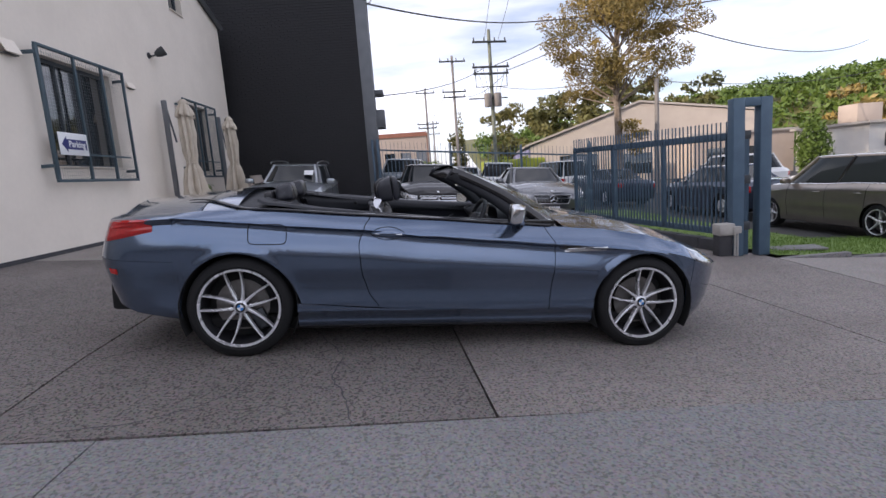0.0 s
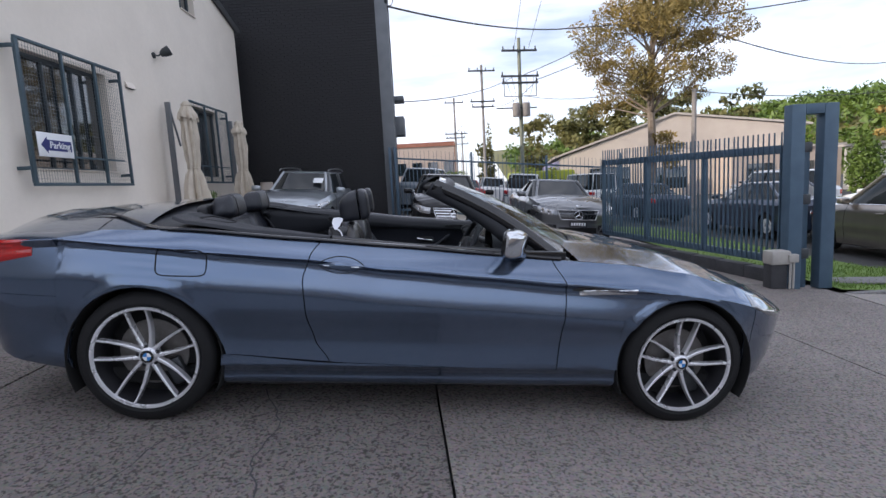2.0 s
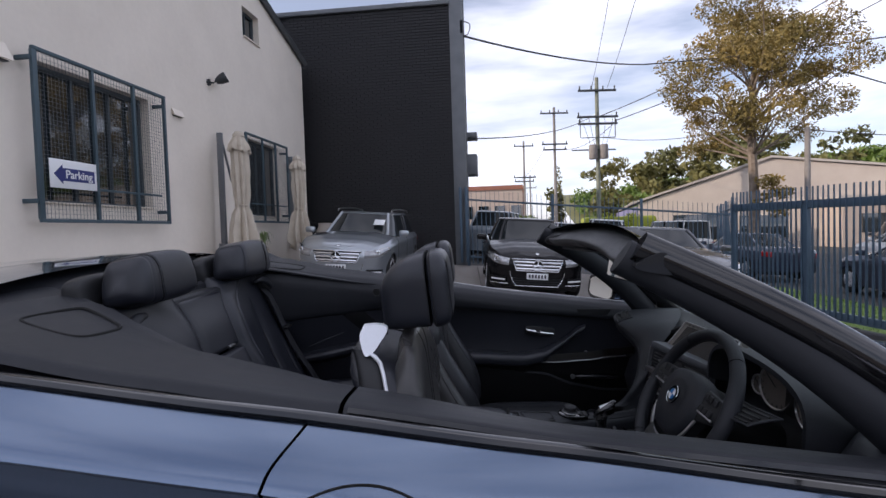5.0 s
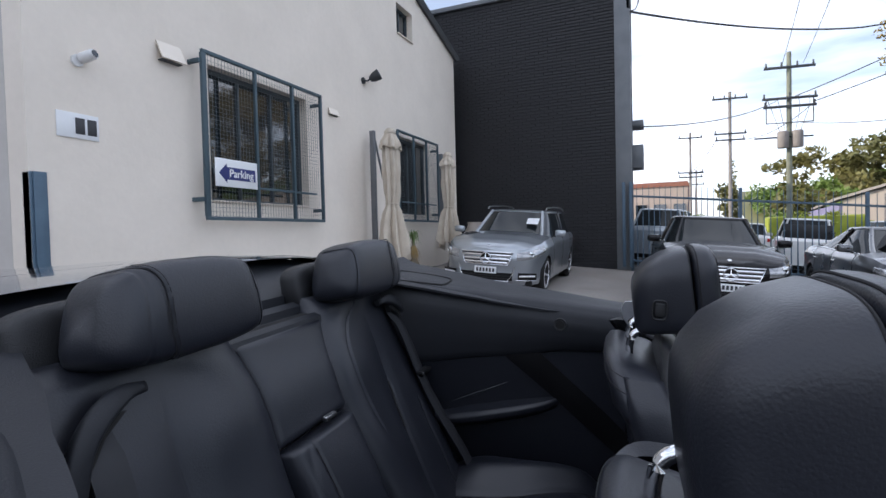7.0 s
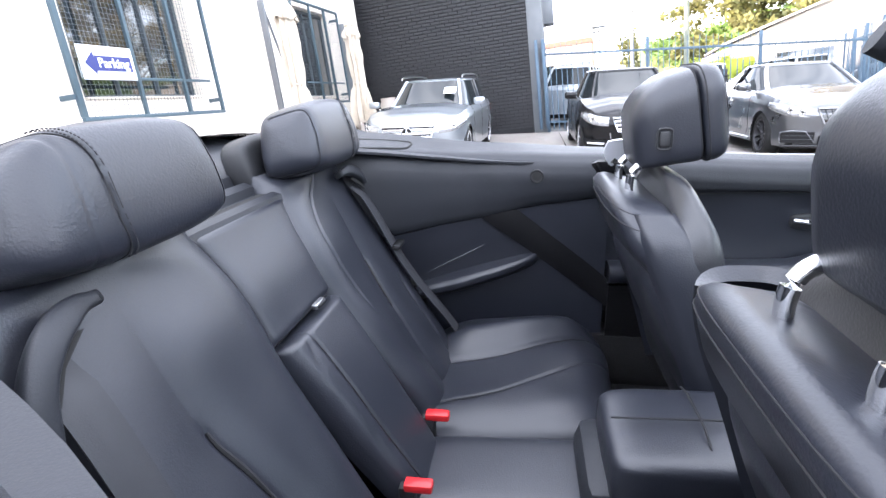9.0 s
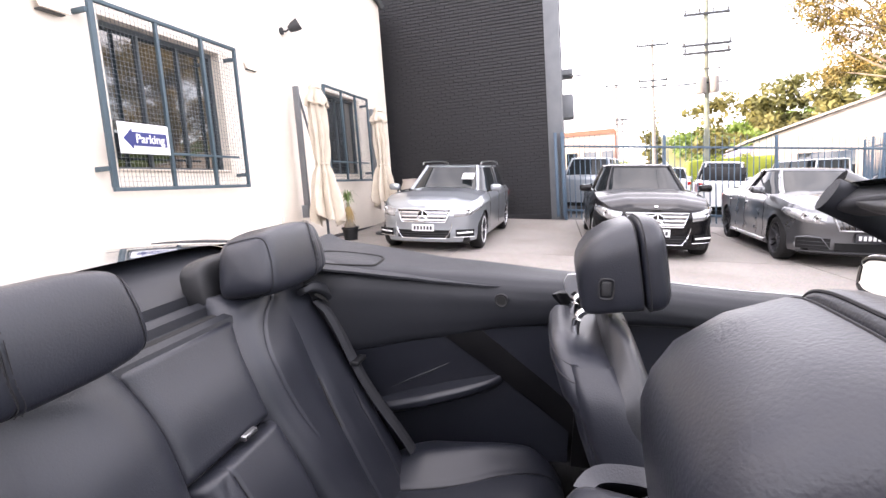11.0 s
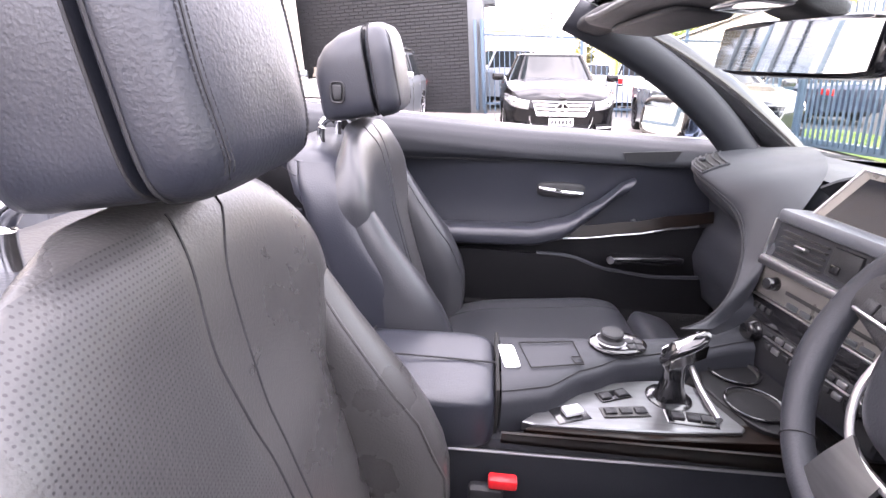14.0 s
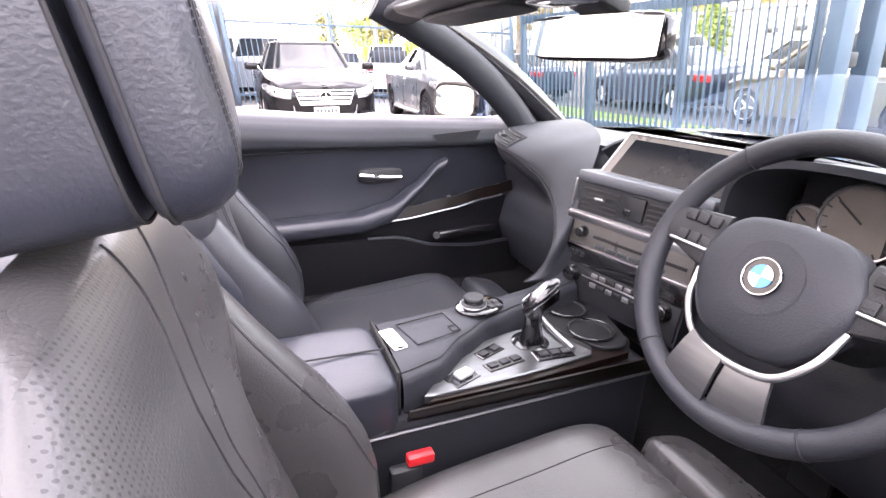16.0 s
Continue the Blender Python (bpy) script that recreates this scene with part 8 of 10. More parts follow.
# gear plate with its bright border, keys and selector
plate_pts = [(-0.095, -0.122), (0.035, -0.020), (0.150, 0.022), (0.215, 0.045), (0.335, -0.020), (0.335, -0.105), (0.10, -0.122)]


def slab_of(name, pts, z0, z1, mat, parent, label="", lip=0.002):
    """A flat plate over an outline, its top edge eased by lip."""
    n = len(pts)
    cx_, cy_ = sum(p[0] for p in pts) / n, sum(p[1] for p in pts) / n
    inset = [(p[0] + (cx_ - p[0]) * lip / max(0.01, math.hypot(cx_ - p[0], cy_ - p[1])), p[1] + (cy_ - p[1]) * lip / max(0.01, math.hypot(cx_ - p[0], cy_ - p[1]))) for p in pts]
    vs = [(x, y, z0) for x, y in pts] + [(x, y, z1 - lip * 0.6) for x, y in pts] + [(x, y, z1) for x, y in inset]
    return raw(name, vs, [tuple(range(2 * n, 3 * n)), *[(r * n + i, r * n + (i + 1) % n, (r + 1) * n + (i + 1) % n, (r + 1) * n + i) for r in (0, 1) for i in range(n)]], mat, parent, label, smooth=False)


def turned(x, y, w, h, deg):
    c_, s_ = math.cos(radians(deg)), math.sin(radians(deg))
    return [(x + a * c_ - b * s_, y + a * s_ + b * c_) for a, b in ((-w, -h), (w, -h), (w, h), (-w, h))]


slab_of("gear_plinth", plate_pts, 0.585, 0.600, "wood", car, "dark wood gear selector plinth")
curve_ = [(p.x, p.y) for p in spline([(-0.098, -0.110, 0), (-0.045, -0.056, 0), (0.015, -0.012, 0), (0.069, 0.016, 0), (0.135, 0.034, 0), (0.200, 0.039, 0)], 22)] + [(p.x, p.y) for p in spline([(0.226, 0.020, 0), (0.243, -0.035, 0), (0.262, -0.082, 0)], 8)] + [(p.x, p.y) for p in spline([(0.252, -0.094, 0), (0.180, -0.103, 0), (0.095, -0.109, 0), (0.0, -0.112, 0), (-0.080, -0.114, 0)], 16)]
gear_plate = slab_of("gear_plate", curve_[::-1], 0.590, 0.606, "plate_metal", car, "brushed silver gear selector plate", 0.003)
slab_of("brake_dish", turned(-0.018, -0.082, 0.030, 0.020, 22), 0.605, 0.6075, "black_gloss", gear_plate)
boxes("brake_switch", [((-0.014, -0.080, 0.612), (0.034, 0.022, 0.010), 22)], "satin_bright", gear_plate, "silver parking brake switch", bevel=0.004)
slab_of("key_field", turned(0.066, -0.022, 0.030, 0.013, 22), 0.605, 0.6085, "black_gloss", gear_plate)
slab_of("key_field", turned(0.075, -0.066, 0.040, 0.013, 10), 0.605, 0.6085, "gunmetal", gear_plate)
slab_of("menu_field", turned(0.180, -0.070, 0.040, 0.017, -4), 0.605, 0.6085, "black_gloss", gear_plate)
for x, y, d in ((0.050, -0.029, 22), (0.080, -0.017, 22), (0.050, -0.070, 10), (0.076, -0.066, 10), (0.101, -0.062, 10), (0.160, -0.068, -4), (0.184, -0.070, -4), (0.206, -0.072, -4)):
    boxes("selector_key", [((x, y, 0.610), (0.020, 0.015, 0.005), d)], "plastic", gear_plate, bevel=0.002)
lathe("lever_boot", [(0.040, 0.0), (0.038, 0.004), (0.030, 0.006), (0.0, 0.007)], 28, pose(0.162, -0.014, 0.604), "black_gloss", gear_plate)
def lever_ring(x, y, z, a, b, tip):
    return [(x + a * sgn(math.cos(q), 0.7), y + b * sgn(math.sin(q), 0.7), z + tip * math.cos(q)) for q in [2 * math.pi * i / 24 for i in range(24)]]


lever = loft("gear_selector", [lever_ring(*r) for r in ((0.162, -0.018, 0.604, 0.030, 0.022, 0), (0.162, -0.018, 0.618, 0.024, 0.018, 0), (0.160, -0.020, 0.650, 0.017, 0.014, 0.002), (0.156, -0.025, 0.676, 0.017, 0.014, 0.005), (0.154, -0.030, 0.690, 0.021, 0.017, 0.010), (0.155, -0.035, 0.703, 0.028, 0.020, 0.016), (0.159, -0.040, 0.720, 0.032, 0.021, 0.021), (0.162, -0.042, 0.732, 0.030, 0.018, 0.020), (0.163, -0.042, 0.738, 0.022, 0.012, 0.014))], "black_gloss", car, "glossy black gear selector with chrome cap", angle=60)
for sd_ in (-1, 1):
    sheet("selector_cheek", lambda u, v: (lerp(0.134, 0.186, u), -0.039 + sd_ * (0.0212 + 0.001 * math.sin(3.1 * u)), lerp(0.700, 0.716, v) + 0.028 * (u - 0.4) + 0.006 * v * u), 10, 5, "chrome", lever, "chrome cheek of the selector", thick=0.002)
sheet("selector_cap", lambda u, v: (lerp(0.142, 0.186, u), lerp(-0.053, -0.031, v), 0.7360 + 0.022 * (u - 0.5) + 0.004 * math.sin(math.pi * v)), 8, 8, "satin", lever, "silver cap of the selector", thick=0.003)
# cup holders
boxes("cup_well", [((0.300, 0.035, 0.555), (0.15, 0.215, 0.10))], "under", car, bevel=0.015)
cup_tray = slab_of("cup_tray", [(p.x, p.y) for p in spline([(0.236, 0.026, 0), (0.262, 0.100, 0), (0.330, 0.150, 0), (0.395, 0.165, 0), (0.388, 0.050, 0), (0.350, -0.078, 0), (0.290, -0.086, 0), (0.255, -0.030, 0), (0.236, 0.026, 0)], 41)[:-1]][::-1], 0.600, 0.609, "plastic_dark", car, "black cup holder tray", 0.003)
for x, y in ((0.312, 0.082), (0.302, -0.022)):
    lathe("cup_hole", [(0.047, 0.0), (0.046, 0.004), (0.042, 0.003), (0.038, -0.004), (0.0, -0.006)][::-1], 32, pose(x, y, 0.6095), "under", cup_tray)
    tube("cup_ring", [Vector((x + 0.046 * math.cos(a), y + 0.046 * math.sin(a), 0.613)) for a in [2 * math.pi * i / 30 for i in range(30)]], 0.0028, "black_gloss", cup_tray, closed=True)
tube("cup_edge", spline([(0.222, -0.075, 0.612), (0.226, 0.03, 0.614), (0.250, 0.13, 0.62), (0.33, 0.15, 0.63)], 14), 0.006, "satin", car)
# wood side with chrome line; carpeted tunnel side
for k in (-1,):
    sheet("console_wood_side", lambda u, v: (lerp(-0.13, 0.45, u), k * (0.126 - 0.012 * v), lerp(0.596, 0.556 + 0.012 * (1 - u), v)), 20, 4, "wood", car, "dark burl console side trim", thick=0.004)
    tube("chrome_line", [(x, k * 0.1275, 0.556 + 0.008 * (x + 0.13)) for x in span(-0.36, 0.45, 0.05)], 0.0028, "satin", car, sides=6)
boxes("belt_buckle", [((-0.125, -0.168, 0.535), (0.045, 0.020, 0.018), 0)], "red_plastic", car, "red belt buckle button", bevel=0.004)
boxes("buckle_stem", [((-0.15, -0.168, 0.475), (0.055, 0.024, 0.10))], "plastic", car, bevel=0.008)

# ---- dashboard ----
def dash_point(u, v):
    y = lerp(-0.745, 0.745, u)
    bow = 0.055 * (abs(y) / 0.74) ** 2
    x0 = base_line(min(0.74, abs(y))).x - 0.03
    cowl = math.exp(-(((y + 0.37) / 0.24) ** 4)) * 0.055       # hood over the instruments
    wrap = -0.05 * smooth(0.12, 0.30, y)
    deep = 0.13 * smooth(-0.66, -0.58, y) * smooth(0.30, 0.22, y)          # hollow that holds the screen and the instruments
    keys = [(x0, 0.925), (0.70, 0.940 + 0.2 * cowl), (0.58, 0.942 + 0.7 * cowl), (0.50 - 0.06 * (cowl > 0.02), 0.936 + cowl), (0.455 - wrap + deep, 0.925 + cowl * 0.9), (0.430 - wrap + deep, 0.885 + cowl * 0.4), (0.425 - wrap + deep, 0.845), (0.445 - wrap + deep * 0.8, 0.815), (0.485 + deep * 0.4, 0.800), (0.50, 0.74), (0.475, 0.70), (0.46, 0.62), (0.50, 0.50), (0.60, 0.42)]
    t = v * (len(keys) - 1)
    j = min(int(t), len(keys) - 2)
    f = t - j
    a, b = keys[j], keys[j + 1]
    return (lerp(a[0], b[0], f) - bow * 0.3, y, lerp(a[1], b[1], f))


SETTLE[0] = None
dashb = sheet("dashboard", dash_point, 60, 40, "dash", car, "black soft-touch dashboard", angle=75)
tube("seam", [Vector(dash_point(u, 0.30)) + Vector((0, 0, 0.001)) for u in span(0.52, 0.97, 0.02)], 0.0014, "seam", dashb, sides=5)
SETTLE[0] = BACK
# leather face of the dashboard, sweeping from the door past the stack down to the console
LOW = [(0.420, 0.705, 0.872), (0.350, 0.625, 0.882), (0.312, 0.545, 0.886), (0.312, 0.480, 0.878), (0.335, 0.425, 0.858), (0.362, 0.365, 0.822), (0.345, 0.275, 0.785), (0.318, 0.210, 0.735), (0.290, 0.178, 0.698), (0.258, 0.165, 0.665), (0.215, 0.150, 0.650)]
MID = [(0.450, 0.710, 0.908), (0.390, 0.635, 0.920), (0.352, 0.550, 0.920), (0.350, 0.480, 0.914), (0.370, 0.420, 0.902), (0.392, 0.345, 0.880), (0.368, 0.250, 0.820), (0.340, 0.205, 0.755), (0.312, 0.182, 0.705), (0.280, 0.165, 0.672), (0.235, 0.145, 0.655)]
HIGH = [(0.640, 0.725, 0.925), (0.610, 0.650, 0.940), (0.580, 0.570, 0.948), (0.560, 0.500, 0.950), (0.530, 0.410, 0.946), (0.480, 0.305, 0.930), (0.405, 0.222, 0.865), (0.368, 0.205, 0.790), (0.345, 0.195, 0.715), (0.315, 0.180, 0.672), (0.270, 0.150, 0.655)]
CURVES = [spline(c, 81) for c in (LOW, MID, HIGH)]


def sweep(u, v):
    i = min(79, int(u * 80))
    lo, mi, hi = (c[i].lerp(c[i + 1], u * 80 - i) for c in CURVES)
    if v < 0.25:                                 # rolled lower lip, tucked under
        f = v / 0.25
        drop = lerp(0.075, 0.012, smooth(0.45, 0.85, u))
        return lo + Vector((0.07 * (1 - f) ** 2, 0.012 * (1 - f), -drop * (1 - f)))
    f = (v - 0.25) / 0.75
    return lo * (1 - f) ** 2 + (mi * 2 - (lo + hi) * 0.5) * 2 * f * (1 - f) + hi * f * f


def on_sweep(u, v, off):
    p, du, dv = sweep(u, v), sweep(min(1, u + 0.01), v) - sweep(u, v), sweep(u, v + 0.01) - sweep(u, v)
    n_ = du.cross(dv).normalized()
    return p + n_ * (off if n_.z > 0 else -off)


sheet("dash_sweep", sweep, 61, 28, "dash", car, "black leather dashboard face sweeping down to the console", angle=75)
tube("seam", [sweep(u, 0.30) + Vector((-0.001, -0.0005, 0.001)) for u in span(0.05, 1, 0.025)], 0.0013, "seam", car, sides=5)
tube("seam", [sweep(u, 0.245) for u in span(0.05, 1, 0.025)], 0.0022, "seam", car, sides=5)
# glove box face
sheet("glove_box", lambda u, v: (0.540 + 0.010 * math.sin(math.pi * u) - 0.05 * smooth(0.5, 1, u), lerp(0.24, 0.70, u), lerp(0.775, 0.56, v)), 12, 6, "plastic", car, "black glove box lid", thick=0.012)
cushion("glove_box_pull", 0.012, 0.035, 0.010, Matrix.Translation((0.520, 0.52, 0.700)), "black_gloss", car, "", 0.4, 0.4)


def panel_box(name, o, d, up, w, h, dep, mat, parent, label="", bevel=0.004):
    """A box on a tilted panel: o is the panel's origin, d runs along it, up climbs it; w, h are (from, to)."""
    d, up = Vector(d).normalized(), Vector(up).normalized()
    nrm = d.cross(up).normalized()
    c = Vector(o) + d * (w[0] + w[1]) / 2 + up * (h[0] + h[1]) / 2 + nrm * (dep[0] + dep[1]) / 2
    m = Matrix((d, up, nrm)).transposed().to_4x4()
    m.translation = c
    bm = bmesh.new()
    box(bm, w[1] - w[0], h[1] - h[0], dep[1] - dep[0], m, bevel)
    return part(name, bm, mat, parent, label)


# centre stack: o at the lower left corner, running to the driver's side
O, D, U = (0.345, 0.212, 0.600), (0.085, -0.30, 0.0), (0.035, 0.0, 0.30)
N_ = Vector(D).normalized().cross(Vector(U).normalized())
SGN = 1 if N_.x < 0 else -1


def stack(name, w, h, dep, mat, parent=None, label="", bevel=0.003):
    a, b = dep
    return panel_box(name, O, D, U, w, h, (a * SGN, b * SGN) if SGN > 0 else (-b, -a), mat, parent or car, label, bevel)


stack("stack_body", (-0.005, 0.315), (-0.02, 0.285), (-0.10, -0.004), "dash", label="black centre stack")
stack("heater_panel", (0.0, 0.31), (-0.01, 0.068), (-0.02, 0.0), "plastic", label="black heater control panel")
stack("gloss_panel", (0.0, 0.31), (0.070, 0.112), (-0.02, 0.001), "black_gloss", label="gloss black panel under the radio")
stack("radio_panel", (0.0, 0.31), (0.119, 0.174), (-0.02, 0.002), "beige_panel", label="warm grey radio panel")
stack("chrome_bar", (0.002, 0.312), (0.113, 0.118), (-0.01, 0.006), "satin", label="satin chrome bar")
stack("lower_slot", (0.07, 0.30), (0.142, 0.149), (0.0, 0.0035), "under", label="disc slot")
stack("chrome_bar", (0.062, 0.25), (0.0475, 0.0515), (0.0, 0.005), "satin", label="satin chrome bar")
stack("chrome_bar", (-0.006, 0.315), (0.176, 0.193), (-0.01, 0.014), "satin", label="satin chrome bar")
vents = stack("vent_housing", (-0.004, 0.315), (0.194, 0.268), (-0.05, -0.010), "plastic_dark", label="black air vent housing")
for w0 in (0.014, 0.185):
    for i in range(5):
        stack("vent_slat", (w0, w0 + 0.100), (0.203 + 0.011 * i, 0.2055 + 0.011 * i), (-0.010, 0.003), "gunmetal", vents, bevel=0.0008)
    stack("vent_tab", (w0 + 0.038, w0 + 0.064), (0.226, 0.234), (-0.004, 0.008), "satin", vents)
for a_, b_ in (((-0.006, 0.318), (0.190, 0.194)), ((-0.008, -0.004), (0.192, 0.266)), ((0.315, 0.319), (0.192, 0.266))):
    stack("vent_frame", a_, b_, (-0.012, 0.007), "satin", vents, bevel=0.001)
stack("vent_keys", (0.122, 0.178), (0.205, 0.255), (-0.01, 0.002), "plastic", vents)
stack("hazard_key", (0.132, 0.150), (0.212, 0.228), (0.0, 0.006), "black_gloss", vents)
stack("vent_top", (-0.006, 0.318), (0.262, 0.287), (-0.07, 0.008), "grey_trim", label="pale grey top of the vents", bevel=0.007)
for w0, h0, r in ((0.042, 0.150, 0.012), (0.036, 0.046, 0.018), (0.275, 0.046, 0.018)):
    c = Vector(O) + Vector(D).normalized() * w0 + Vector(U).normalized() * h0
    m = (Vector((0, 0, 1)).rotation_difference(N_ * SGN)).to_matrix().to_4x4()
    m.translation = c
    knob = lathe("control_knob", [(0.0, 0), (r * 1.15, 0), (r * 1.1, 0.006), (r, 0.008), (r * 0.95, 0.020), (r * 0.8, 0.022), (0.0, 0.022)], 24, m, "black_gloss", car, "round black control knob")
for i in range(8):
    stack("heater_key", (0.066 + 0.0225 * i, 0.084 + 0.0225 * i), (0.053, 0.064), (0.0, 0.005), "satin" if i % 3 else "plastic")
    stack("heater_key", (0.066 + 0.0225 * i, 0.084 + 0.0225 * i), (0.030, 0.042), (0.0, 0.005), "satin" if i % 2 else "plastic")
for i in range(6):
    stack("radio_key", (0.082 + 0.030 * i, 0.107 + 0.030 * i), (0.122, 0.132), (0.0, 0.005), "dark_metal")
for i in range(3):
    stack("side_key", (0.012 + 0.016 * i, 0.025 + 0.016 * i), (0.090, 0.102), (0.0, 0.004), "plastic")

# screen in its bright bevelled frame
SO, SD, SU = (0.424, 0.196, 0.872), (0.070, -0.300, 0.0), (0.046, 0.0, 0.094)
SN = Vector(SD).normalized().cross(Vector(SU).normalized())
q = 1 if SN.x < 0 else -1


def scr(w, h, off=0.0):
    return Vector(SO) + Vector(SD).normalized() * w + Vector(SU).normalized() * h + SN * q * off


fr = [(-0.012, -0.006), (0.318, -0.006), (0.292, 0.104), (0.016, 0.104)]
gl = [(0.012, 0.010), (0.296, 0.010), (0.276, 0.092), (0.034, 0.092)]
verts = [scr(*p, 0.004) for p in fr] + [scr(*p, 0.001) for p in gl] + [scr(*p, -0.03) for p in fr]
frame_ob = raw("screen_frame", verts, [(i, (i + 1) % 4, 4 + (i + 1) % 4, 4 + i) for i in range(4)] + [(8 + i, 8 + (i + 1) % 4, (i + 1) % 4, i) for i in range(4)] + [(8, 9, 10, 11)], "beige_panel", car, "warm grey metal screen frame", smooth=False)
raw("screen_glass", [scr(*p, 0.0012) for p in gl], [(0, 1, 2, 3)], "screen", frame_ob, "dark switched-off display", smooth=False)
for i in range(4):
    tube("frame_edge", [scr(*fr[i], 0.004), scr(*fr[(i + 1) % 4], 0.004)], 0.0028, "satin", frame_ob, sides=6)
sheet("screen_hood", lambda u, v: Vector(scr(lerp(-0.045, 0.345, u), 0.108 - 0.05 * (2 * u - 1) ** 4, -0.002 - 0.10 * v)) + Vector((0, 0, -0.02 * v)), 18, 5, "dash", car, "black hood over the screen", thick=0.006)
# side vents of the dashboard, let into the curved leather
for k in (-1, 1):
    flip = lambda p: Vector((p.x, k * p.y, p.z))  # noqa: E731
    va, vb, ua, ub = 0.42, 0.66, 0.13, 0.31
    v_ = sheet("side_vent", lambda u, v: flip(on_sweep(lerp(ua, ub, u), lerp(va, vb, v), 0.0015)), 12, 8, "under", car, "black side air vent with slats")
    rim_ = [(ua, va), (ub, va), (ub, vb), (ua, vb)]
    ring = [flip(on_sweep(lerp(a[0], b[0], t), lerp(a[1], b[1], t), 0.002)) for a, b in zip(rim_, rim_[1:] + rim_[:1]) for t in (0, 0.25, 0.5, 0.75)]
    tube("vent_rim", ring, 0.0028, "dash", v_, closed=True)
    for i in range(4):
        vv = lerp(va, vb, (i + 0.7) / 4.4)
        tube("vent_slat", [flip(on_sweep(lerp(ua + 0.01, ub - 0.01, t), vv, 0.0025)) for t in span(0, 1, 0.2)], 0.0026, "plastic", v_, sides=6)
    c_ = flip(on_sweep((ua + ub) / 2, (va + vb) / 2, 0.006))
    cushion("vent_tab", 0.006, 0.010, 0.004, Matrix.Translation(c_), "dash", v_, "", 0.4, 0.4, 12, 8)
# instruments under the cowl
boxes("instrument_housing", [((0.560, -0.375, 0.905), (0.02, 0.40, 0.14))], "plastic", car, bevel=0.01)
for y, r in ((-0.285, 0.058), (-0.455, 0.058), (-0.20, 0.026), (-0.54, 0.026)):
    m = pose(0.545, y, 0.895 - (0.02 if r < 0.05 else 0), 0, -90, 0) @ pose(0, 0, 0, 12, 0, 0)
    dial = lathe("gauge", [(0.0, 0), (r, 0), (r, 0.002), (0.0, 0.002)], 36, m, "gauge_face", car, "round warm grey gauge with pale ring")
    tube("gauge_ring", [m @ Vector((r * math.cos(a), r * math.sin(a), 0.004)) for a in [2 * math.pi * i / 36 for i in range(36)]], 0.003, "satin", dial, closed=True, sides=6)
    for i in range(14):
        a = radians(-220 + 260 * i / 13)
        tube("gauge_mark", [m @ Vector((r * f * math.sin(a), r * f * math.cos(a), 0.003)) for f in (0.80, 0.92)], 0.0012, "ink", dial, sides=4)
    tube("gauge_needle", [m @ Vector((0, 0, 0.005)), m @ Vector((r * 0.5, r * 0.62, 0.005))], 0.0018, "ink", dial, sides=4)
sheet("cluster_cowl", lambda u, v: (lerp(0.43, 0.60, v), -0.375 + 0.235 * sgn(-math.cos(math.pi * u), 0.7), 0.865 + 0.118 * sgn(math.sin(math.pi * u), 0.5) - 0.02 * v), 24, 5, "dash", car, "black instrument cowl", thick=0.012)

# ---- steering wheel ----
SETTLE[0] = None
SWM = Matrix.Translation((0.245, -0.370, 0.882)) @ pose(0, 0, 0, 0, -66, 0) @ pose(0, 0, 0, 0, 0, -90)    # its z looks at the driver, y up
wheel_ob = new("steering_wheel")
wheel_ob.parent = car
wheel_ob.matrix_basis = SWM
wheel_ob["label"] = "black leather three-spoke steering wheel"
R_ = 0.186
tube("wheel_rim", [Vector((R_ * math.cos(a), R_ * 0.985 * math.sin(a), 0)) for a in [2 * math.pi * i / 72 for i in range(72)]], [0.0165 + 0.0022 * math.exp(-((((math.degrees(2 * math.pi * i / 72) + 20) % 180 - 40) / 14) ** 2)) for i in range(72)], "dash", wheel_ob, "black leather rim", closed=True, sides=16)
for a in (52, 128, 232, 308):
    a = radians(a)
    tube("rim_joint", [Vector(((R_ + 0.0172 * math.cos(b)) * math.cos(a), (R_ + 0.0172 * math.cos(b)) * 0.985 * math.sin(a), 0.0172 * math.sin(b))) for b in [2 * math.pi * i / 16 for i in range(16)]], 0.0012, "seam", wheel_ob, closed=True, sides=4)
def pad_ring(s, z):
    keys = [(0.0, 0.078), (0.06, 0.070), (0.092, 0.040), (0.100, 0.0), (0.086, -0.045), (0.055, -0.082), (0.0, -0.092), (-0.055, -0.082), (-0.086, -0.045), (-0.100, 0.0), (-0.092, 0.040), (-0.06, 0.070)]
    pts = spline([(x, y, 0) for x, y in keys + keys[:1]], 49)[:-1]
    return [Vector((p.x * s, p.y * s, z)) for p in pts]
loft("airbag_pad", [pad_ring(1.0, -0.02), pad_ring(1.0, 0.006), pad_ring(0.965, 0.017), pad_ring(0.85, 0.024), pad_ring(0.45, 0.028), pad_ring(0.05, 0.029)], "dash", wheel_ob, "black airbag pad", angle=60)
lathe("badge_dish", [(0.0, 0), (0.040, 0.0), (0.046, 0.0006), (0.0, 0.0008)], 36, pose(0, 0.002, 0.0288), "dash", wheel_ob)
roundel(0.0235, pose(0, 0.002, 0.0305), wheel_ob, "wheel_badge")
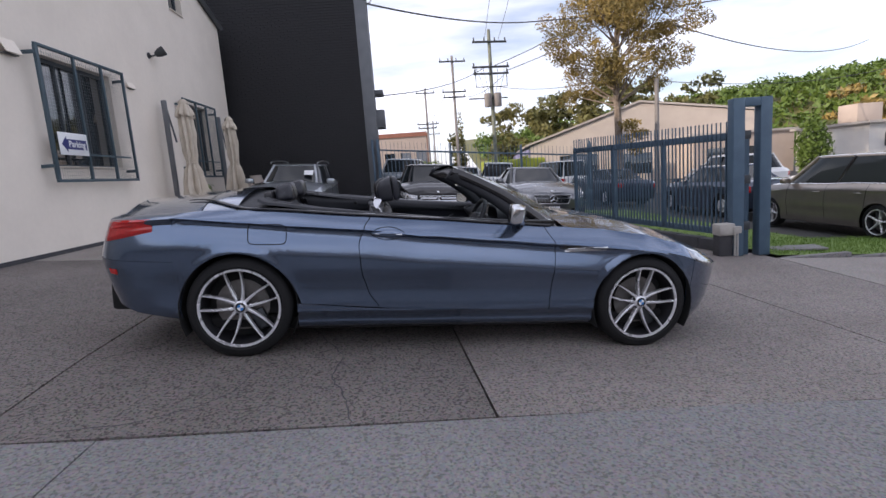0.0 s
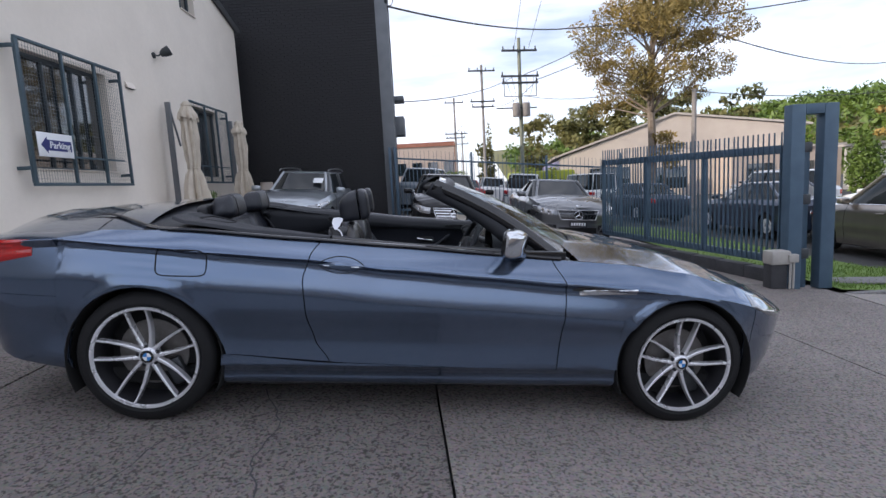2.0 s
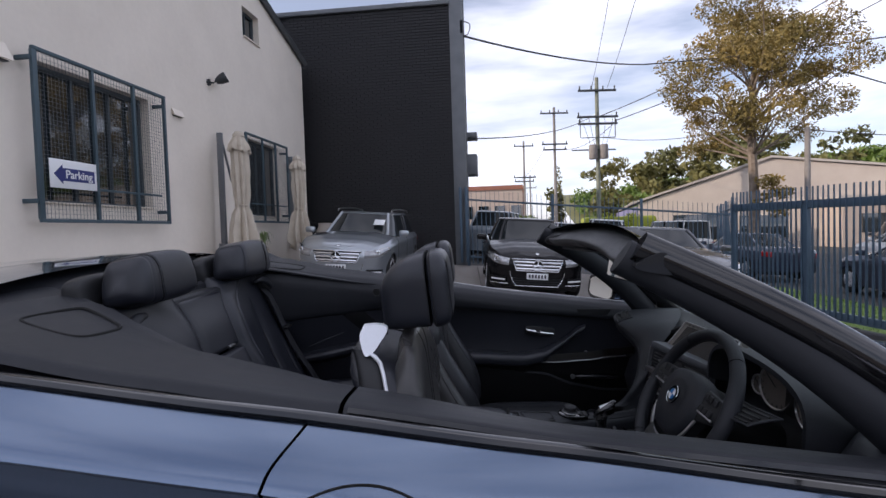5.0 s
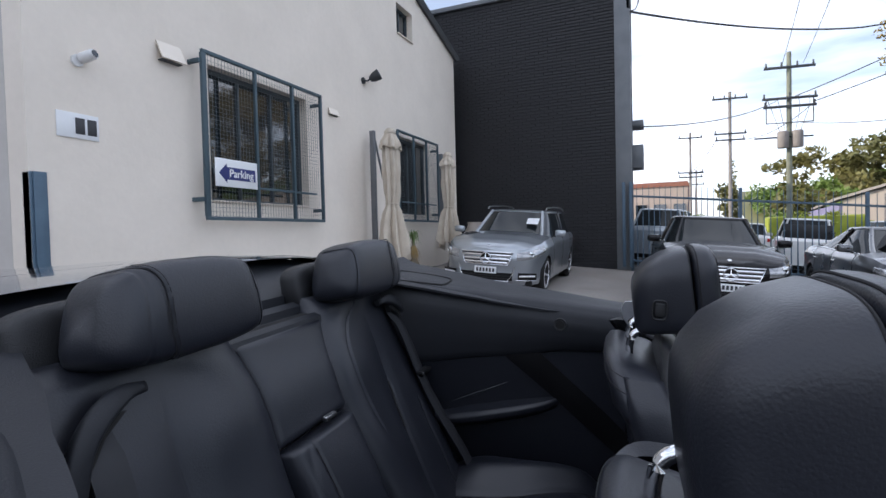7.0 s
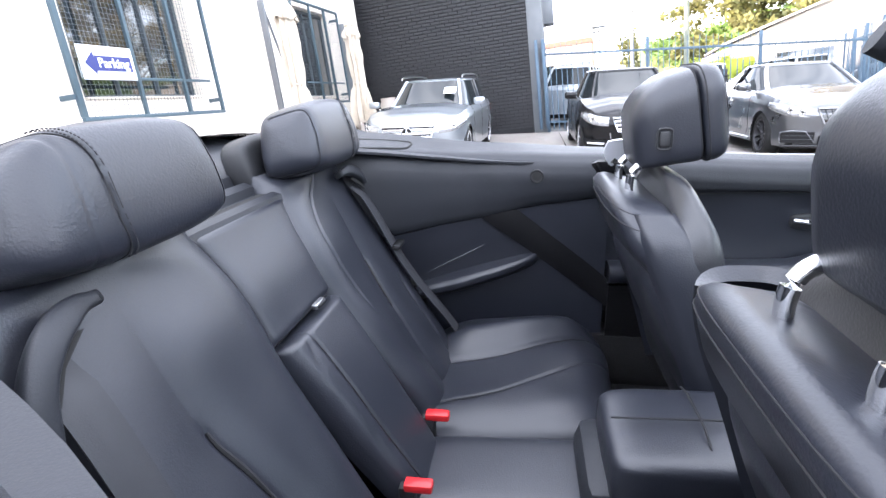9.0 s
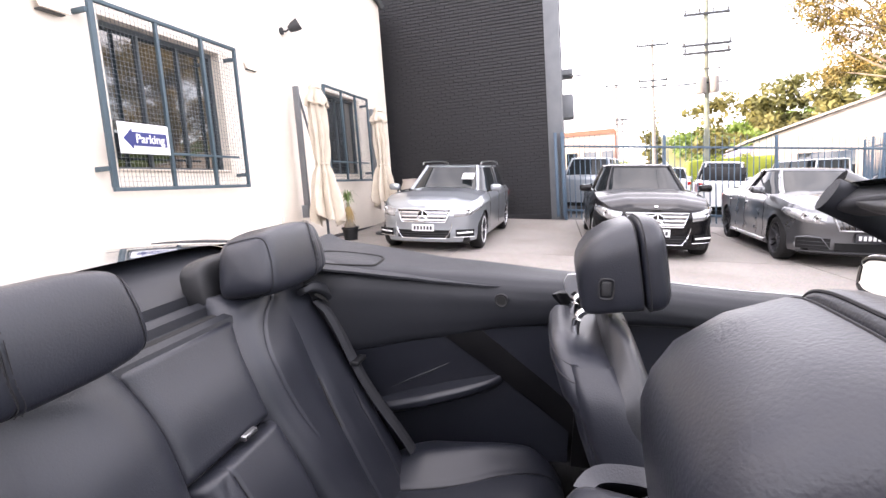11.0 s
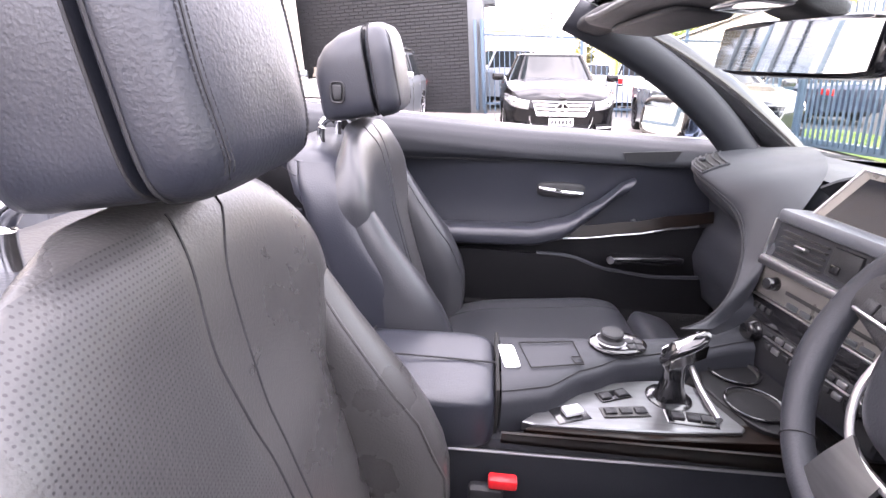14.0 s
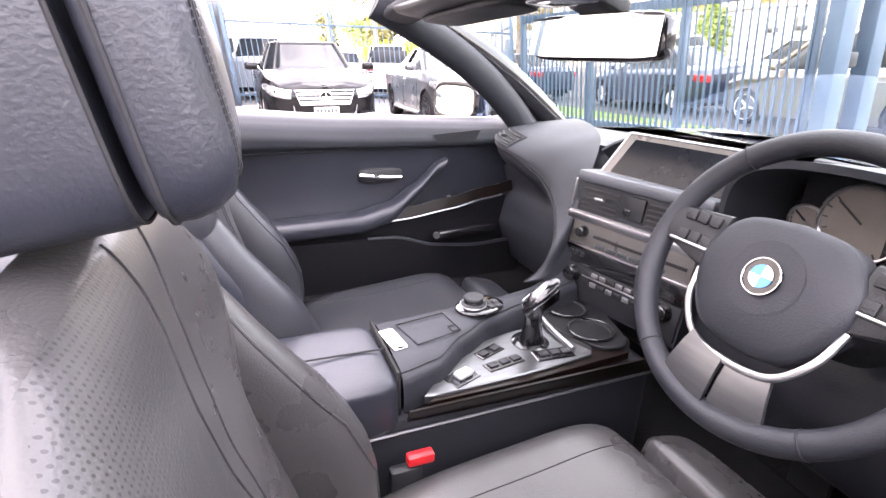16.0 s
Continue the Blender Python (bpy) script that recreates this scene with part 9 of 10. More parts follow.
for k in (-1, 1):
    rings = []
    for t in span(0, 1, 0.2):
        x, y = lerp(0.088, 0.176, t), lerp(0.020, 0.030, t)
        rings.append([Vector((k * x, y + lerp(0.042, 0.026, t) * sgn(math.cos(a), 0.7), 0.004 + 0.009 * sgn(math.sin(a), 0.7))) for a in [2 * math.pi * i / 14 for i in range(14)]])
    sp = loft("wheel_spoke", rings, "plastic", wheel_ob, "black spoke with switches")
    for i in range(6):
        x, y = 0.104 + 0.020 * (i % 3), 0.046 - 0.030 * (i // 3)
        boxes("spoke_key", [((k * x, y, 0.015), (0.017, 0.016, 0.005))], "plastic", sp, bevel=0.002)
    boxes("spoke_strip", [((k * 0.128, 0.006, 0.014), (0.07, 0.005, 0.006))], "satin", sp, bevel=0.002)
# lower double spoke with bright trim
for k in (-1, 1):
    trim = spline([Vector((k * x, y, z)) for x, y, z in ((0.097, -0.018, 0.008), (0.088, -0.060, 0.012), (0.062, -0.096, 0.012), (0.030, -0.108, 0.011), (0.0, -0.110, 0.011))], 20)
    tube("bright_trim", trim, 0.005, "satin", wheel_ob, "satin lower spoke trim", squash=0.7)
    def plate(u, v):
        a = radians(lerp(-66, -89.5, u))
        inn_ = Vector((lerp(0.056, 0.002, u), lerp(-0.094, -0.110, u) - 0.004 * math.sin(math.pi * u), 0.009))
        rim_ = Vector((0.180 * math.cos(a), 0.178 * math.sin(a), 0.004))
        p_ = inn_.lerp(rim_, v) + Vector((0, 0, 0.003 * math.sin(math.pi * v)))
        return Vector((k * p_.x, p_.y, p_.z))
    sheet("lower_spoke", plate, 10, 8, "plate_metal", wheel_ob, "satin silver lower spoke", thick=0.006)
lathe("steering_column", [(0.05, 0), (0.065, -0.04), (0.06, -0.22), (0.0, -0.22)], 24, SWM @ pose(0, 0, -0.015), "plastic", car, "black steering column shroud")
for k in (-1, 1):
    tube("column_stalk", [SWM @ Vector((k * 0.04, 0.02, -0.05)), SWM @ Vector((k * 0.15, 0.045, -0.045))], [0.009, 0.007], "plastic", car, "black column stalk")
# pedals
for y, w in ((-0.30, 0.075), (-0.44, 0.05)):
    boxes("pedal", [((0.62, y, 0.40), (0.02, w, 0.10))], "plastic", car, "black foot pedal", bevel=0.006)

# ---- interior mirror ----
SETTLE[0] = BACK
mm = Matrix.Translation((0.240, 0.004, 1.154)) @ pose(0, 0, 0, 0, 6, 15.8)
im = cushion("interior_mirror", 0.020, 0.140, 0.037, mm, "black_gloss", car, "frameless black interior mirror", 0.35, 0.35, 40, 14)
sheet("mirror_glass", lambda u, v: mm @ Vector((-0.0215, 0.134 * sgn(2 * u - 1, 0.9), 0.032 * (2 * v - 1) * (1 - 0.12 * abs(2 * u - 1) ** 6))), 14, 6, "mirror", im, "mirror glass", thick=0.001)
tube("mirror_stalk", spline([(0.250, 0.004, 1.165), (0.255, 0.0, 1.195), (0.235, 0.0, 1.235)], 8), 0.015, "plastic", im)

SETTLE[0] = None
# post covers closing the gap between the doors and the rear side panels
for k in (-1, 1):
    sheet("post_cover", lambda u, v: (lerp(-0.590, -0.530, u), k * (0.745 + 0.004 * math.sin(math.pi * u)), lerp(0.93, 0.30, v)), 4, 8, "plastic", car, "black plastic post cover", thick=0.006)

# ---- the other cars ----
def stand(x, y, heading):
    """A pose on the falling ground; heading in degrees is where the car's nose points."""
    a = radians(heading)
    f, s = Vector((math.cos(a), math.sin(a), 0)), Vector((-math.sin(a), math.cos(a), 0))
    h = lambda p: ground_z(p.x, p.y)  # noqa: E731
    c = Vector((x, y, 0))
    f = (f + Vector((0, 0, (h(c + f * 1.4) - h(c - f * 1.4)) / 2.8))).normalized()
    s = (s + Vector((0, 0, (h(c + s * 0.75) - h(c - s * 0.75)) / 1.5))).normalized()
    u = f.cross(s).normalized()
    s = u.cross(f)
    z = (h(c + f * 1.4) + h(c - f * 1.4)) / 2
    return Matrix(((f.x, s.x, u.x, x), (f.y, s.y, u.y, y), (f.z, s.z, u.z, z), (0, 0, 0, 1)))


STYLES = {
    # windscreen base, rear base, roof front, roof rear, roof height, half width at waist and roof, boot lid start
    "saloon": (0.98, -1.72, 0.20, -0.95, 1.43, 0.765, 0.585, -1.55),
    "estate": (0.98, -2.28, 0.20, -1.95, 1.45, 0.765, 0.60, None),
    "coupe": (0.92, -1.85, 0.10, -0.75, 1.39, 0.755, 0.555, -1.70),
    "mpv": (1.25, -2.05, 0.45, -1.75, 1.60, 0.80, 0.62, None),
    "suv": (1.05, -2.15, 0.40, -1.75, 1.68, 0.82, 0.64, None),
    "ute": (1.15, -0.35, 0.50, -0.25, 1.76, 0.80, 0.62, None),
    "van": (1.75, -2.25, 1.15, -2.2, 1.98, 0.82, 0.72, None),
}


def parked_car(style, m, paint, label, detail=True, face=None, rim="alloy", group="", width=1.0):
    t = thing("parked_car", label, "car", m, group)
    xf, xr, rf, rr, zr, wb, wr, boot = STYLES[style]
    up = {"mpv": 0.04, "suv": 0.12, "ute": 0.14, "van": 0.10}.get(style, 0.0)
    W_ = width
    body = Body(
        plan=[(-2.38, 0), (-2.36, -0.40 * W_), (-2.28, -0.68 * W_), (-2.08, -0.83 * W_), (-1.38, -0.885 * W_), (0, -0.885 * W_), (1.38, -0.88 * W_), (1.74, -0.82 * W_), (2.00, -0.68 * W_), (2.12, -0.42 * W_), (2.16, 0)],
        top=[(-2.38, 0.95 + up), (-1.6, 0.985 + up), (-0.9, 0.985 + up), (0, 0.955 + up), (0.9, 0.945 + up), (1.4, 0.905 + up), (1.75, 0.845 + up), (1.95, 0.795 + up), (2.08, 0.755 + up), (2.16, 0.735 + up)],
        low=[(-2.38, 0.30), (-2.0, 0.24), (-1.0, 0.20), (1.0, 0.20), (1.8, 0.20), (2.16, 0.19)],
        crease=[(-2.38, 0.86 + up), (-1.0, 0.85 + up), (0.8, 0.81 + up), (1.5, 0.77 + up), (2.16, 0.64 + up)],
        arches=[(-1.38, 0.325, 0.350), (1.38, 0.325, 0.350)],
        section=[(0.10, -0.07), (0.20, -0.035), (0.30, -0.012), (0.42, -0.018), (0.58, 0.0), (5.03, -0.010), (5.0, 0.0)], shoulder=0.07)
    nz, st = (14, 0.08) if detail else (8, 0.16)
    for mir in (False, True):
        body.panel("body_side", 0.0, body.length, paint, t, "", mirror=mir, nz=nz, step=st)
    body.deck("bonnet", body.s_at(0.86), body.length - 0.01, lambda x: table([(0.8, 0.075), (1.5, 0.080), (1.85, 0.062), (2.02, 0.040), (2.11, 0.022), (2.16, 0.0)], x), paint, t, "", nu=20, power=2.4, crease=0.010, step=st * 0.6)
    if style == "ute":
        boxes("tray_floor", [((-1.35, 0, 0.80), (1.9, 1.6, 0.05))], "plastic", t)
        boxes("tonneau_frame", [((-0.50, 0, 1.28), (0.06, 1.3, 0.5)), ((-0.9, 0.6, 1.30), (0.7, 0.05, 0.05)), ((-0.9, -0.6, 1.30), (0.7, 0.05, 0.05))], "plastic", t)
    else:
        body.deck("rear_deck", 0.01, body.s_at(boot if boot else xr + 0.25), lambda x: 0.055, paint, t, "", nu=16, power=3, step=st)
    boxes("underbody", [((0, 0, 0.26), (4.0, 1.45, 0.20))], "under", t, bevel=0.04)
    zb = body.top(0) - 0.01
    # glasshouse
    def ring(h, grow=0.0):
        k = h ** 0.9
        a, b, w = lerp(xf, rf, k) + grow, lerp(xr, rr, k) - grow, (lerp(wb, wr, h ** 1.1) + grow) * W_
        z = lerp(zb, zr - 0.045, h)
        out = []
        for i in range(48):
            th = 2 * math.pi * i / 48
            cx_, sx_ = sgn(math.cos(th), 0.40), sgn(math.sin(th), 0.40)
            bow = 0.06 * (1 - sx_ * sx_) * (1 if math.cos(th) > 0 else -0.5) * (1 - 0.4 * h)
            out.append(Vector(((a + b) / 2 + (a - b) / 2 * cx_ + bow, w * sx_, z + (body.top(max(-2.3, min(2.1, (a + b) / 2 + (a - b) / 2 * cx_))) - 0.02 - zb) * (1 - h))))
        return out
    loft("glasshouse", [ring(h) for h in (0, 0.25, 0.5, 0.75, 0.97)], "car_glass", t, "dark tinted windows", caps=False)
    top = []
    base = ring(0.955, 0.006)
    c = sum(base, Vector()) / 48
    for f_, dz in ((1.0, -0.012), (1.0, 0.012), (0.96, 0.030), (0.80, 0.043), (0.45, 0.052), (0.05, 0.054)):
        top.append([Vector((lerp(c.x, p.x, f_), lerp(c.y, p.y, f_), p.z + dz)) for p in base])
    loft("roof", top, paint, t, angle=60)
    lo, hi = ring(0.0, 0.004), ring(0.97, 0.006)
    mids = [ring(h, 0.005) for h in (0.25, 0.5, 0.75)]
    for i in (5, 19, 29, 43):                                   # corner pillars
        tube("window_pillar", [lo[i], *[r[i] for r in mids], hi[i]], [0.040, 0.036, 0.034, 0.034, 0.034], paint, t, sides=8)
    for i in ((12, 36) if style != "ute" else ()):
        tube("window_pillar", [lo[i], *[r[i] for r in mids], hi[i]], 0.03, "black_gloss", t, sides=6)
    for y in (-1, 1):
        tube("waist_trim", [Vector((x, y * abs(body.at(x, body.top(x)).y) * 1.003, body.top(x) + 0.004)) for x in span(xr + 0.3, 0.95, 0.2)], 0.010, "chrome" if detail else "black_gloss", t, sides=6)
    for x in (-1.38, 1.38):
        for y in (-1, 1):
            if detail:
                wheel(t, x, y * 0.755 * W_, 0.325, y, rim, 5, 0.232, 0.22, False, turn=20 * x, pair=(rim != "alloy"))
            else:
                w = lathe("wheel", [(0.0, 0.09), (0.2, 0.085), (0.21, 0.10), (0.29, 0.105), (0.325, 0.07), (0.325, -0.09), (0.2, -0.10)], 28, pose(x, y * 0.765 * W_, 0.325, -90 * y, 0, 0), "rubber", t)
                lathe("rim", [(0.0, 0.004), (0.19, 0.0), (0.2, -0.01)], 10, pose(x, y * 0.765 * W_, 0.325, -90 * y, 0, 0) @ Matrix.Translation((0, 0, 0.092)), rim, w)
    for mir in (False, True):
        body.patch("head_lamp", (1.60, 2.100, 0.735 + up, 0.800 + up, 0.595 + up, 0.720 + up, 0.014), "lamp_clear", t, "clear headlamp", 0.014, mir)
        if detail:
            for ex, ez in ((1.98, 0.700), (2.065, 0.672)) if face == "bold" else ((1.97, 0.700),):
                eye_ = body.at(ex, ez + up, 0.010)
                em = Matrix.Translation((eye_.x, eye_.y * (-1 if mir else 1), eye_.z)) @ pose(0, 0, 0, 0, 90, 38 if mir else -38)
                lamp_ = lathe("lamp_eye", [(0.050, 0.0), (0.050, 0.012), (0.044, 0.014), (0.036, 0.006), (0.020, 0.010), (0.0, 0.013)], 24, em, "chrome", t, "bright round headlamp reflector")
                lathe("lamp_pupil", [(0.018, 0.010), (0.014, 0.017), (0.0, 0.020)], 18, em, "black_gloss", lamp_)
        body.patch("tail_lamp", (-2.30, -1.98, 0.70 + up, 0.86 + up, 0.74 + up, 0.88 + up), "lamp_red", t, "red tail lamp", 0.014, mir)
        k = 1 if mir else -1
        dm = cushion("door_mirror", 0.075, 0.10, 0.06, Matrix.Translation((0.78, k * 0.97 * W_, 1.02 + up)), paint, t, "", 0.5, 0.6, 16, 10)
        tube("mirror_foot", [(0.78, k * 0.86 * W_, 0.96 + up), (0.78, k * 0.93 * W_, 1.0 + up)], 0.02, "black_gloss", dm, sides=6)
        if detail:
            for x0 in (0.86, -0.18, -1.12):
                tube("door_gap", [body.at(x0 - 0.06 * ((z - 0.6) / 0.4) ** 2, z, 0.0008) * 1 if not mir else Vector((1, -1, 1)) * body.at(x0 - 0.06 * ((z - 0.6) / 0.4) ** 2, z, 0.0008) for z in span(0.30, body.top(x0) - 0.01, 0.06)], 0.004, "under", t, sides=4)
            for x0 in (0.0, -1.0):
                p = body.at(x0, 0.80 + up, 0.02)
                tube("door_handle", [Vector((p.x - 0.09, p.y * -k, p.z)), Vector((p.x + 0.09, p.y * -k, p.z))], 0.013, paint, t, sides=6)
    zf = up
    if face:
        # grille with bright slats and a round star badge, bumper openings, plate
        nose = lambda y: body.plan(body.length - abs(y) * 1.0)[0].x  # noqa: E731
        dark = "black_gloss" if face == "bold" else "plastic"
        gw, z0, z1 = (0.44, 0.515, 0.715)
        def grille(u, v, off=0.0):
            w = lerp(gw * 0.82, gw, v)
            y = lerp(-w, w, u)
            return Vector((nose(y) + 0.012 + off - 0.035 * v * v, y, lerp(z0, z1, v) + zf))
        g = sheet("grille", lambda u, v: grille(u, v), 14, 6, dark, t, "front grille with slats", thick=0.02)
        tube("grille_rim", [grille(u, 0, 0.006) for u in span(0, 1, 0.1)] + [grille(1, v, 0.006) for v in span(0.2, 1, 0.2)] + [grille(1 - u, 1, 0.02) for u in span(0.1, 1, 0.1)] + [grille(0, 1 - v, 0.006) for v in (0.25, 0.5, 0.75)], 0.010, "chrome" if face != "bold" else "satin", g, closed=True, sides=6)
        if face == "bold":
            for i in range(11):
                u = (i + 1) / 12
                tube("grille_slat", [grille(u, 0.05, 0.010), grille(u, 0.9, 0.010)], 0.005, "dark_metal", g, sides=6)
        else:
            for v in (0.17, 0.46, 0.75):
                tube("grille_slat", [grille(u, v, 0.012) for u in span(0.02, 0.98, 0.08)], 0.0175, "chrome", g, sides=6, squash=1.2)
        cz, cxn = (z0 + z1) / 2 + zf, nose(0) + 0.030
        tube("star_badge", [(cxn, 0.088 * math.cos(a), cz + 0.088 * math.sin(a)) for a in [2 * math.pi * i / 32 for i in range(32)]], 0.008, "chrome", g, "round chrome badge", closed=True, sides=6)
        for a in (90, 210, 330):
            tube("star_point", [(cxn, 0, cz), (cxn, 0.085 * math.cos(radians(a)), cz + 0.085 * math.sin(radians(a)))], [0.018, 0.005], "chrome", g, sides=6)
        lathe("badge_disc", [(0.0, 0.0), (0.088, 0.0), (0.088, -0.01)], 28, pose(cxn - 0.008, 0, cz, 0, 90, 0), "black_gloss", g)
        def lower(name, y0, y1, za, zb_, mat, dx=0.006):
            return sheet(name, lambda u, v: (nose(lerp(y0, y1, u)) + dx, lerp(y0, y1, u), lerp(za, zb_, v)), 12, 4, mat, t, "", thick=0.012)
        if face == "bold":
            lower("lower_intake", -0.40, 0.40, 0.235, 0.350, "plastic_dark")
            for k in (-1, 1):
                lower("side_intake", k * 0.45, k * 0.80, 0.255, 0.405, "plastic_dark", 0.008)
                for z in (0.305, 0.355):
                    tube("intake_blade", [(nose(k * y) + 0.018, k * y, z) for y in span(0.46, 0.79, 0.06)], 0.006, "plastic", t, sides=6)
                tube("intake_rim", [(nose(k * y) + 0.016, k * y, z) for y, z in ((0.44, 0.25), (0.55, 0.41), (0.70, 0.425), (0.81, 0.40), (0.82, 0.33), (0.80, 0.25))], 0.008, paint, t, sides=6)
                tube("side_skirt", [(x, k * 0.872 * W_, 0.235) for x in span(-0.98, 0.98, 0.2)], 0.030, paint, t, sides=8)
            tube("front_splitter", [(nose(y) + 0.020, y, 0.215) for y in span(-0.80, 0.80, 0.1)], 0.016, "plastic", t, sides=8)
        else:
            lower("lower_intake", -0.44, 0.44, 0.260, 0.385, "plastic_dark")
            for z in (0.295, 0.335):
                tube("intake_blade", [(nose(y) + 0.012, y, z) for y in span(-0.43, 0.43, 0.08)], 0.006, "plastic", t, sides=6)
            for k in (-1, 1):
                lower("side_intake", k * 0.53, k * 0.80, 0.285, 0.395, "plastic_dark", 0.006)
                tube("day_lamp", [(nose(k * y) + 0.016, k * y, 0.325 + 0.03 * y) for y in span(0.55, 0.78, 0.05)], 0.015, "white_plastic", t, "pale lamp strip", sides=8)
                tube("bumper_blade", spline([(nose(0.43) + 0.012, k * 0.47, 0.50), (nose(0.46) + 0.014, k * 0.46, 0.43), (nose(0.45) + 0.014, k * 0.42, 0.33), (nose(0.40) + 0.016, k * 0.36, 0.255)], 12), 0.008, "chrome", t, sides=6)
                tube("bumper_blade", [(nose(k * y) + 0.014, k * y, 0.275) for y in span(0.50, 0.80, 0.06)], 0.006, "chrome", t, sides=6)
            tube("bumper_blade", [(nose(y) + 0.014, y, 0.250) for y in span(-0.38, 0.38, 0.1)], 0.007, "chrome", t, sides=6)
        pl = boxes("number_plate", [((nose(0) + 0.018, 0, 0.425), (0.012, 0.37, 0.11))], "sign_white" if face != "bold" else "ink", t, "number plate", bevel=0.003)
        for i in range(6):
            boxes("plate_bar", [((nose(0) + 0.025, -0.135 + 0.054 * i, 0.425), (0.004, 0.034, 0.06))], "ink" if face != "bold" else "sign_white", pl, bevel=0.001)
        raw("bonnet_badge", *lathe_data([(0.0, 0.004), (0.028, 0.002), (0.03, 0.0)], 16, pose(2.02, 0, body.top(2.02) + 0.034, 0, 24, 0)), "chrome", t)
        # wipers and wiper well
        for y0, y1 in ((-0.6, -0.02), (0.05, 0.55)):
            tube("wiper", [Vector((xf + 0.085 - 0.10 * abs(y), y, zb + 0.012)) for y in span(y0, y1, 0.1)], 0.010, "plastic", t, sides=6)
    return t


silver = parked_car("estate", stand(-3.10, 9.22, -89), "paint_silver", "silver grey estate car with roof rails, parked at the brick wall", face="bright", group="parked cars")
for y in (-0.58, 0.58):
    tube("roof_rail", spline([(0.20, y, 1.43), (0.05, y, 1.475), (-0.9, y * 1.0, 1.495), (-1.75, y, 1.475), (-1.9, y, 1.43)], 20), 0.014, "satin", silver, "silver roof rail", sides=8)
card_ = boxes("paper_notice", [((0.55, 0.42, 1.17), (0.004, 0.22, 0.20))], "sign_white", silver, "white paper notice behind the windscreen", bevel=0.001)
card_.matrix_basis = Matrix.Translation((0.60, 0.42, 1.20)) @ pose(0, 0, 0, 0, -58, 0) @ Matrix.Translation((-0.55, -0.42, -1.17)) @ Matrix.Translation((0.02, 0, 0))
parked_car("saloon", stand(0.36, 9.45, -87), "paint_black", "black saloon car parked nose out before the fence", face="bright", group="parked cars")
parked_car("coupe", stand(3.10, 9.35, -90), "paint_grey", "dark grey sports coupe with black wheels, parked nose out", face="bold", rim="alloy_dark", group="parked cars", width=1.03)
parked_car("mpv", stand(9.12, 5.66, 90), "paint_bronze", "bronze grey people carrier parked beyond the lawn", group="parked cars")
parked_car("saloon", stand(9.3, 10.6, 90), "paint_navy", "dark blue saloon parked behind the gate", False, group="parked cars")
parked_car("estate", stand(12.6, 9.4, 90), "paint_white", "white hatchback in the car park", False, group="parked cars")
parked_car("suv", stand(12.4, 15.0, 90), "paint_white", "white off-roader in the car park", False, group="parked cars")
parked_car("saloon", stand(16.2, 7.0, 90), "paint_silver", "silver car further off in the car park", False, group="parked cars")
parked_car("saloon", stand(19.5, 5.0, 90), "paint_white", "white car further off in the car park", False, group="parked cars")
parked_car("saloon", stand(8.0, 16.6, 100), "paint_navy", "dark blue car beside the corner fence", False, group="parked cars")
parked_car("ute", stand(3.9, 19.0, 82), "paint_white", "white utility truck with open tray beyond the fence", False, group="parked cars")
parked_car("van", stand(8.6, 25.5, 100), "paint_white", "white van beside the yellow hedge", False, group="parked cars")
for x, y, a, st_, c in ((-0.2, 17.5, 80, "suv", "paint_silver"), (-0.4, 23.5, 85, "saloon", "paint_grey"), (1.6, 25, 95, "saloon", "paint_red"), (3.4, 28.5, 90, "suv", "paint_white"), (1.0, 33, 90, "saloon", "paint_silver"),
                        (4.6, 36, 85, "estate", "paint_navy"), (2.4, 43, 90, "saloon", "paint_white"), (5.6, 47, 92, "suv", "paint_grey"), (0.4, 50, 90, "van", "paint_white"), (3.8, 57, 90, "saloon", "paint_red"), (15.5, 20, 70, "suv", "paint_grey"), (20, 14, 60, "saloon", "paint_white")):
    parked_car(st_, stand(x, y, a), c, f"{ {'paint_silver': 'silver', 'paint_grey': 'grey', 'paint_red': 'red', 'paint_white': 'white', 'paint_navy': 'dark blue'}[c] } {'van' if st_ == 'van' else 'car'} standing along the far street", False, group="cars along the street")

# ---- trees, poles and far buildings ----
def leaf_cloud(name, clumps, leaf, per, mat, parent, seed, flat=0.5):
    """Many small bent leaves in uneven clumps; clumps are (centre, radius)."""
    r = np.random.RandomState(seed)
    vs, fs = [], []
    k = 0
    for (cx_, cy_, cz_), rad in clumps:
        n = max(6, int(per * rad * rad))
        d = r.normal(size=(n, 3))
        d /= np.linalg.norm(d, axis=1)[:, None]
        rr = rad * r.uniform(0.25, 1.0, n)[:, None] ** 0.6
        c = np.array([cx_, cy_, cz_]) + d * rr * np.array([1, 1, flat])
        a, b = r.normal(size=(n, 3)), r.normal(size=(n, 3))
        a /= np.linalg.norm(a, axis=1)[:, None]
        b = np.cross(a, b)
        b /= np.linalg.norm(b, axis=1)[:, None]
        s = leaf * r.uniform(0.6, 1.4, n)[:, None]
        quad = np.stack([c - a * s, c - b * s * 0.45, c + a * s, c + b * s * 0.45], 1).reshape(-1, 3)
        vs.append(quad)
        fs.append(np.arange(n * 4).reshape(-1, 4) + k)
        k += n * 4
    ob = raw(name, np.concatenate(vs).tolist(), np.concatenate(fs).tolist(), mat, parent, smooth=False)
    return ob


def limb(path, r0, r1, parent, name="limb", mat="bark"):
    pts = spline(path, 12)
    return tube(name, pts, [lerp(r0, r1, i / 11) for i in range(12)], mat, parent, sides=8)


gum = thing("gum_tree", "tall gum tree with golden olive leaves and pale trunk", "tree")
gx, gy, gz0 = 11.4, 23.2, -0.5
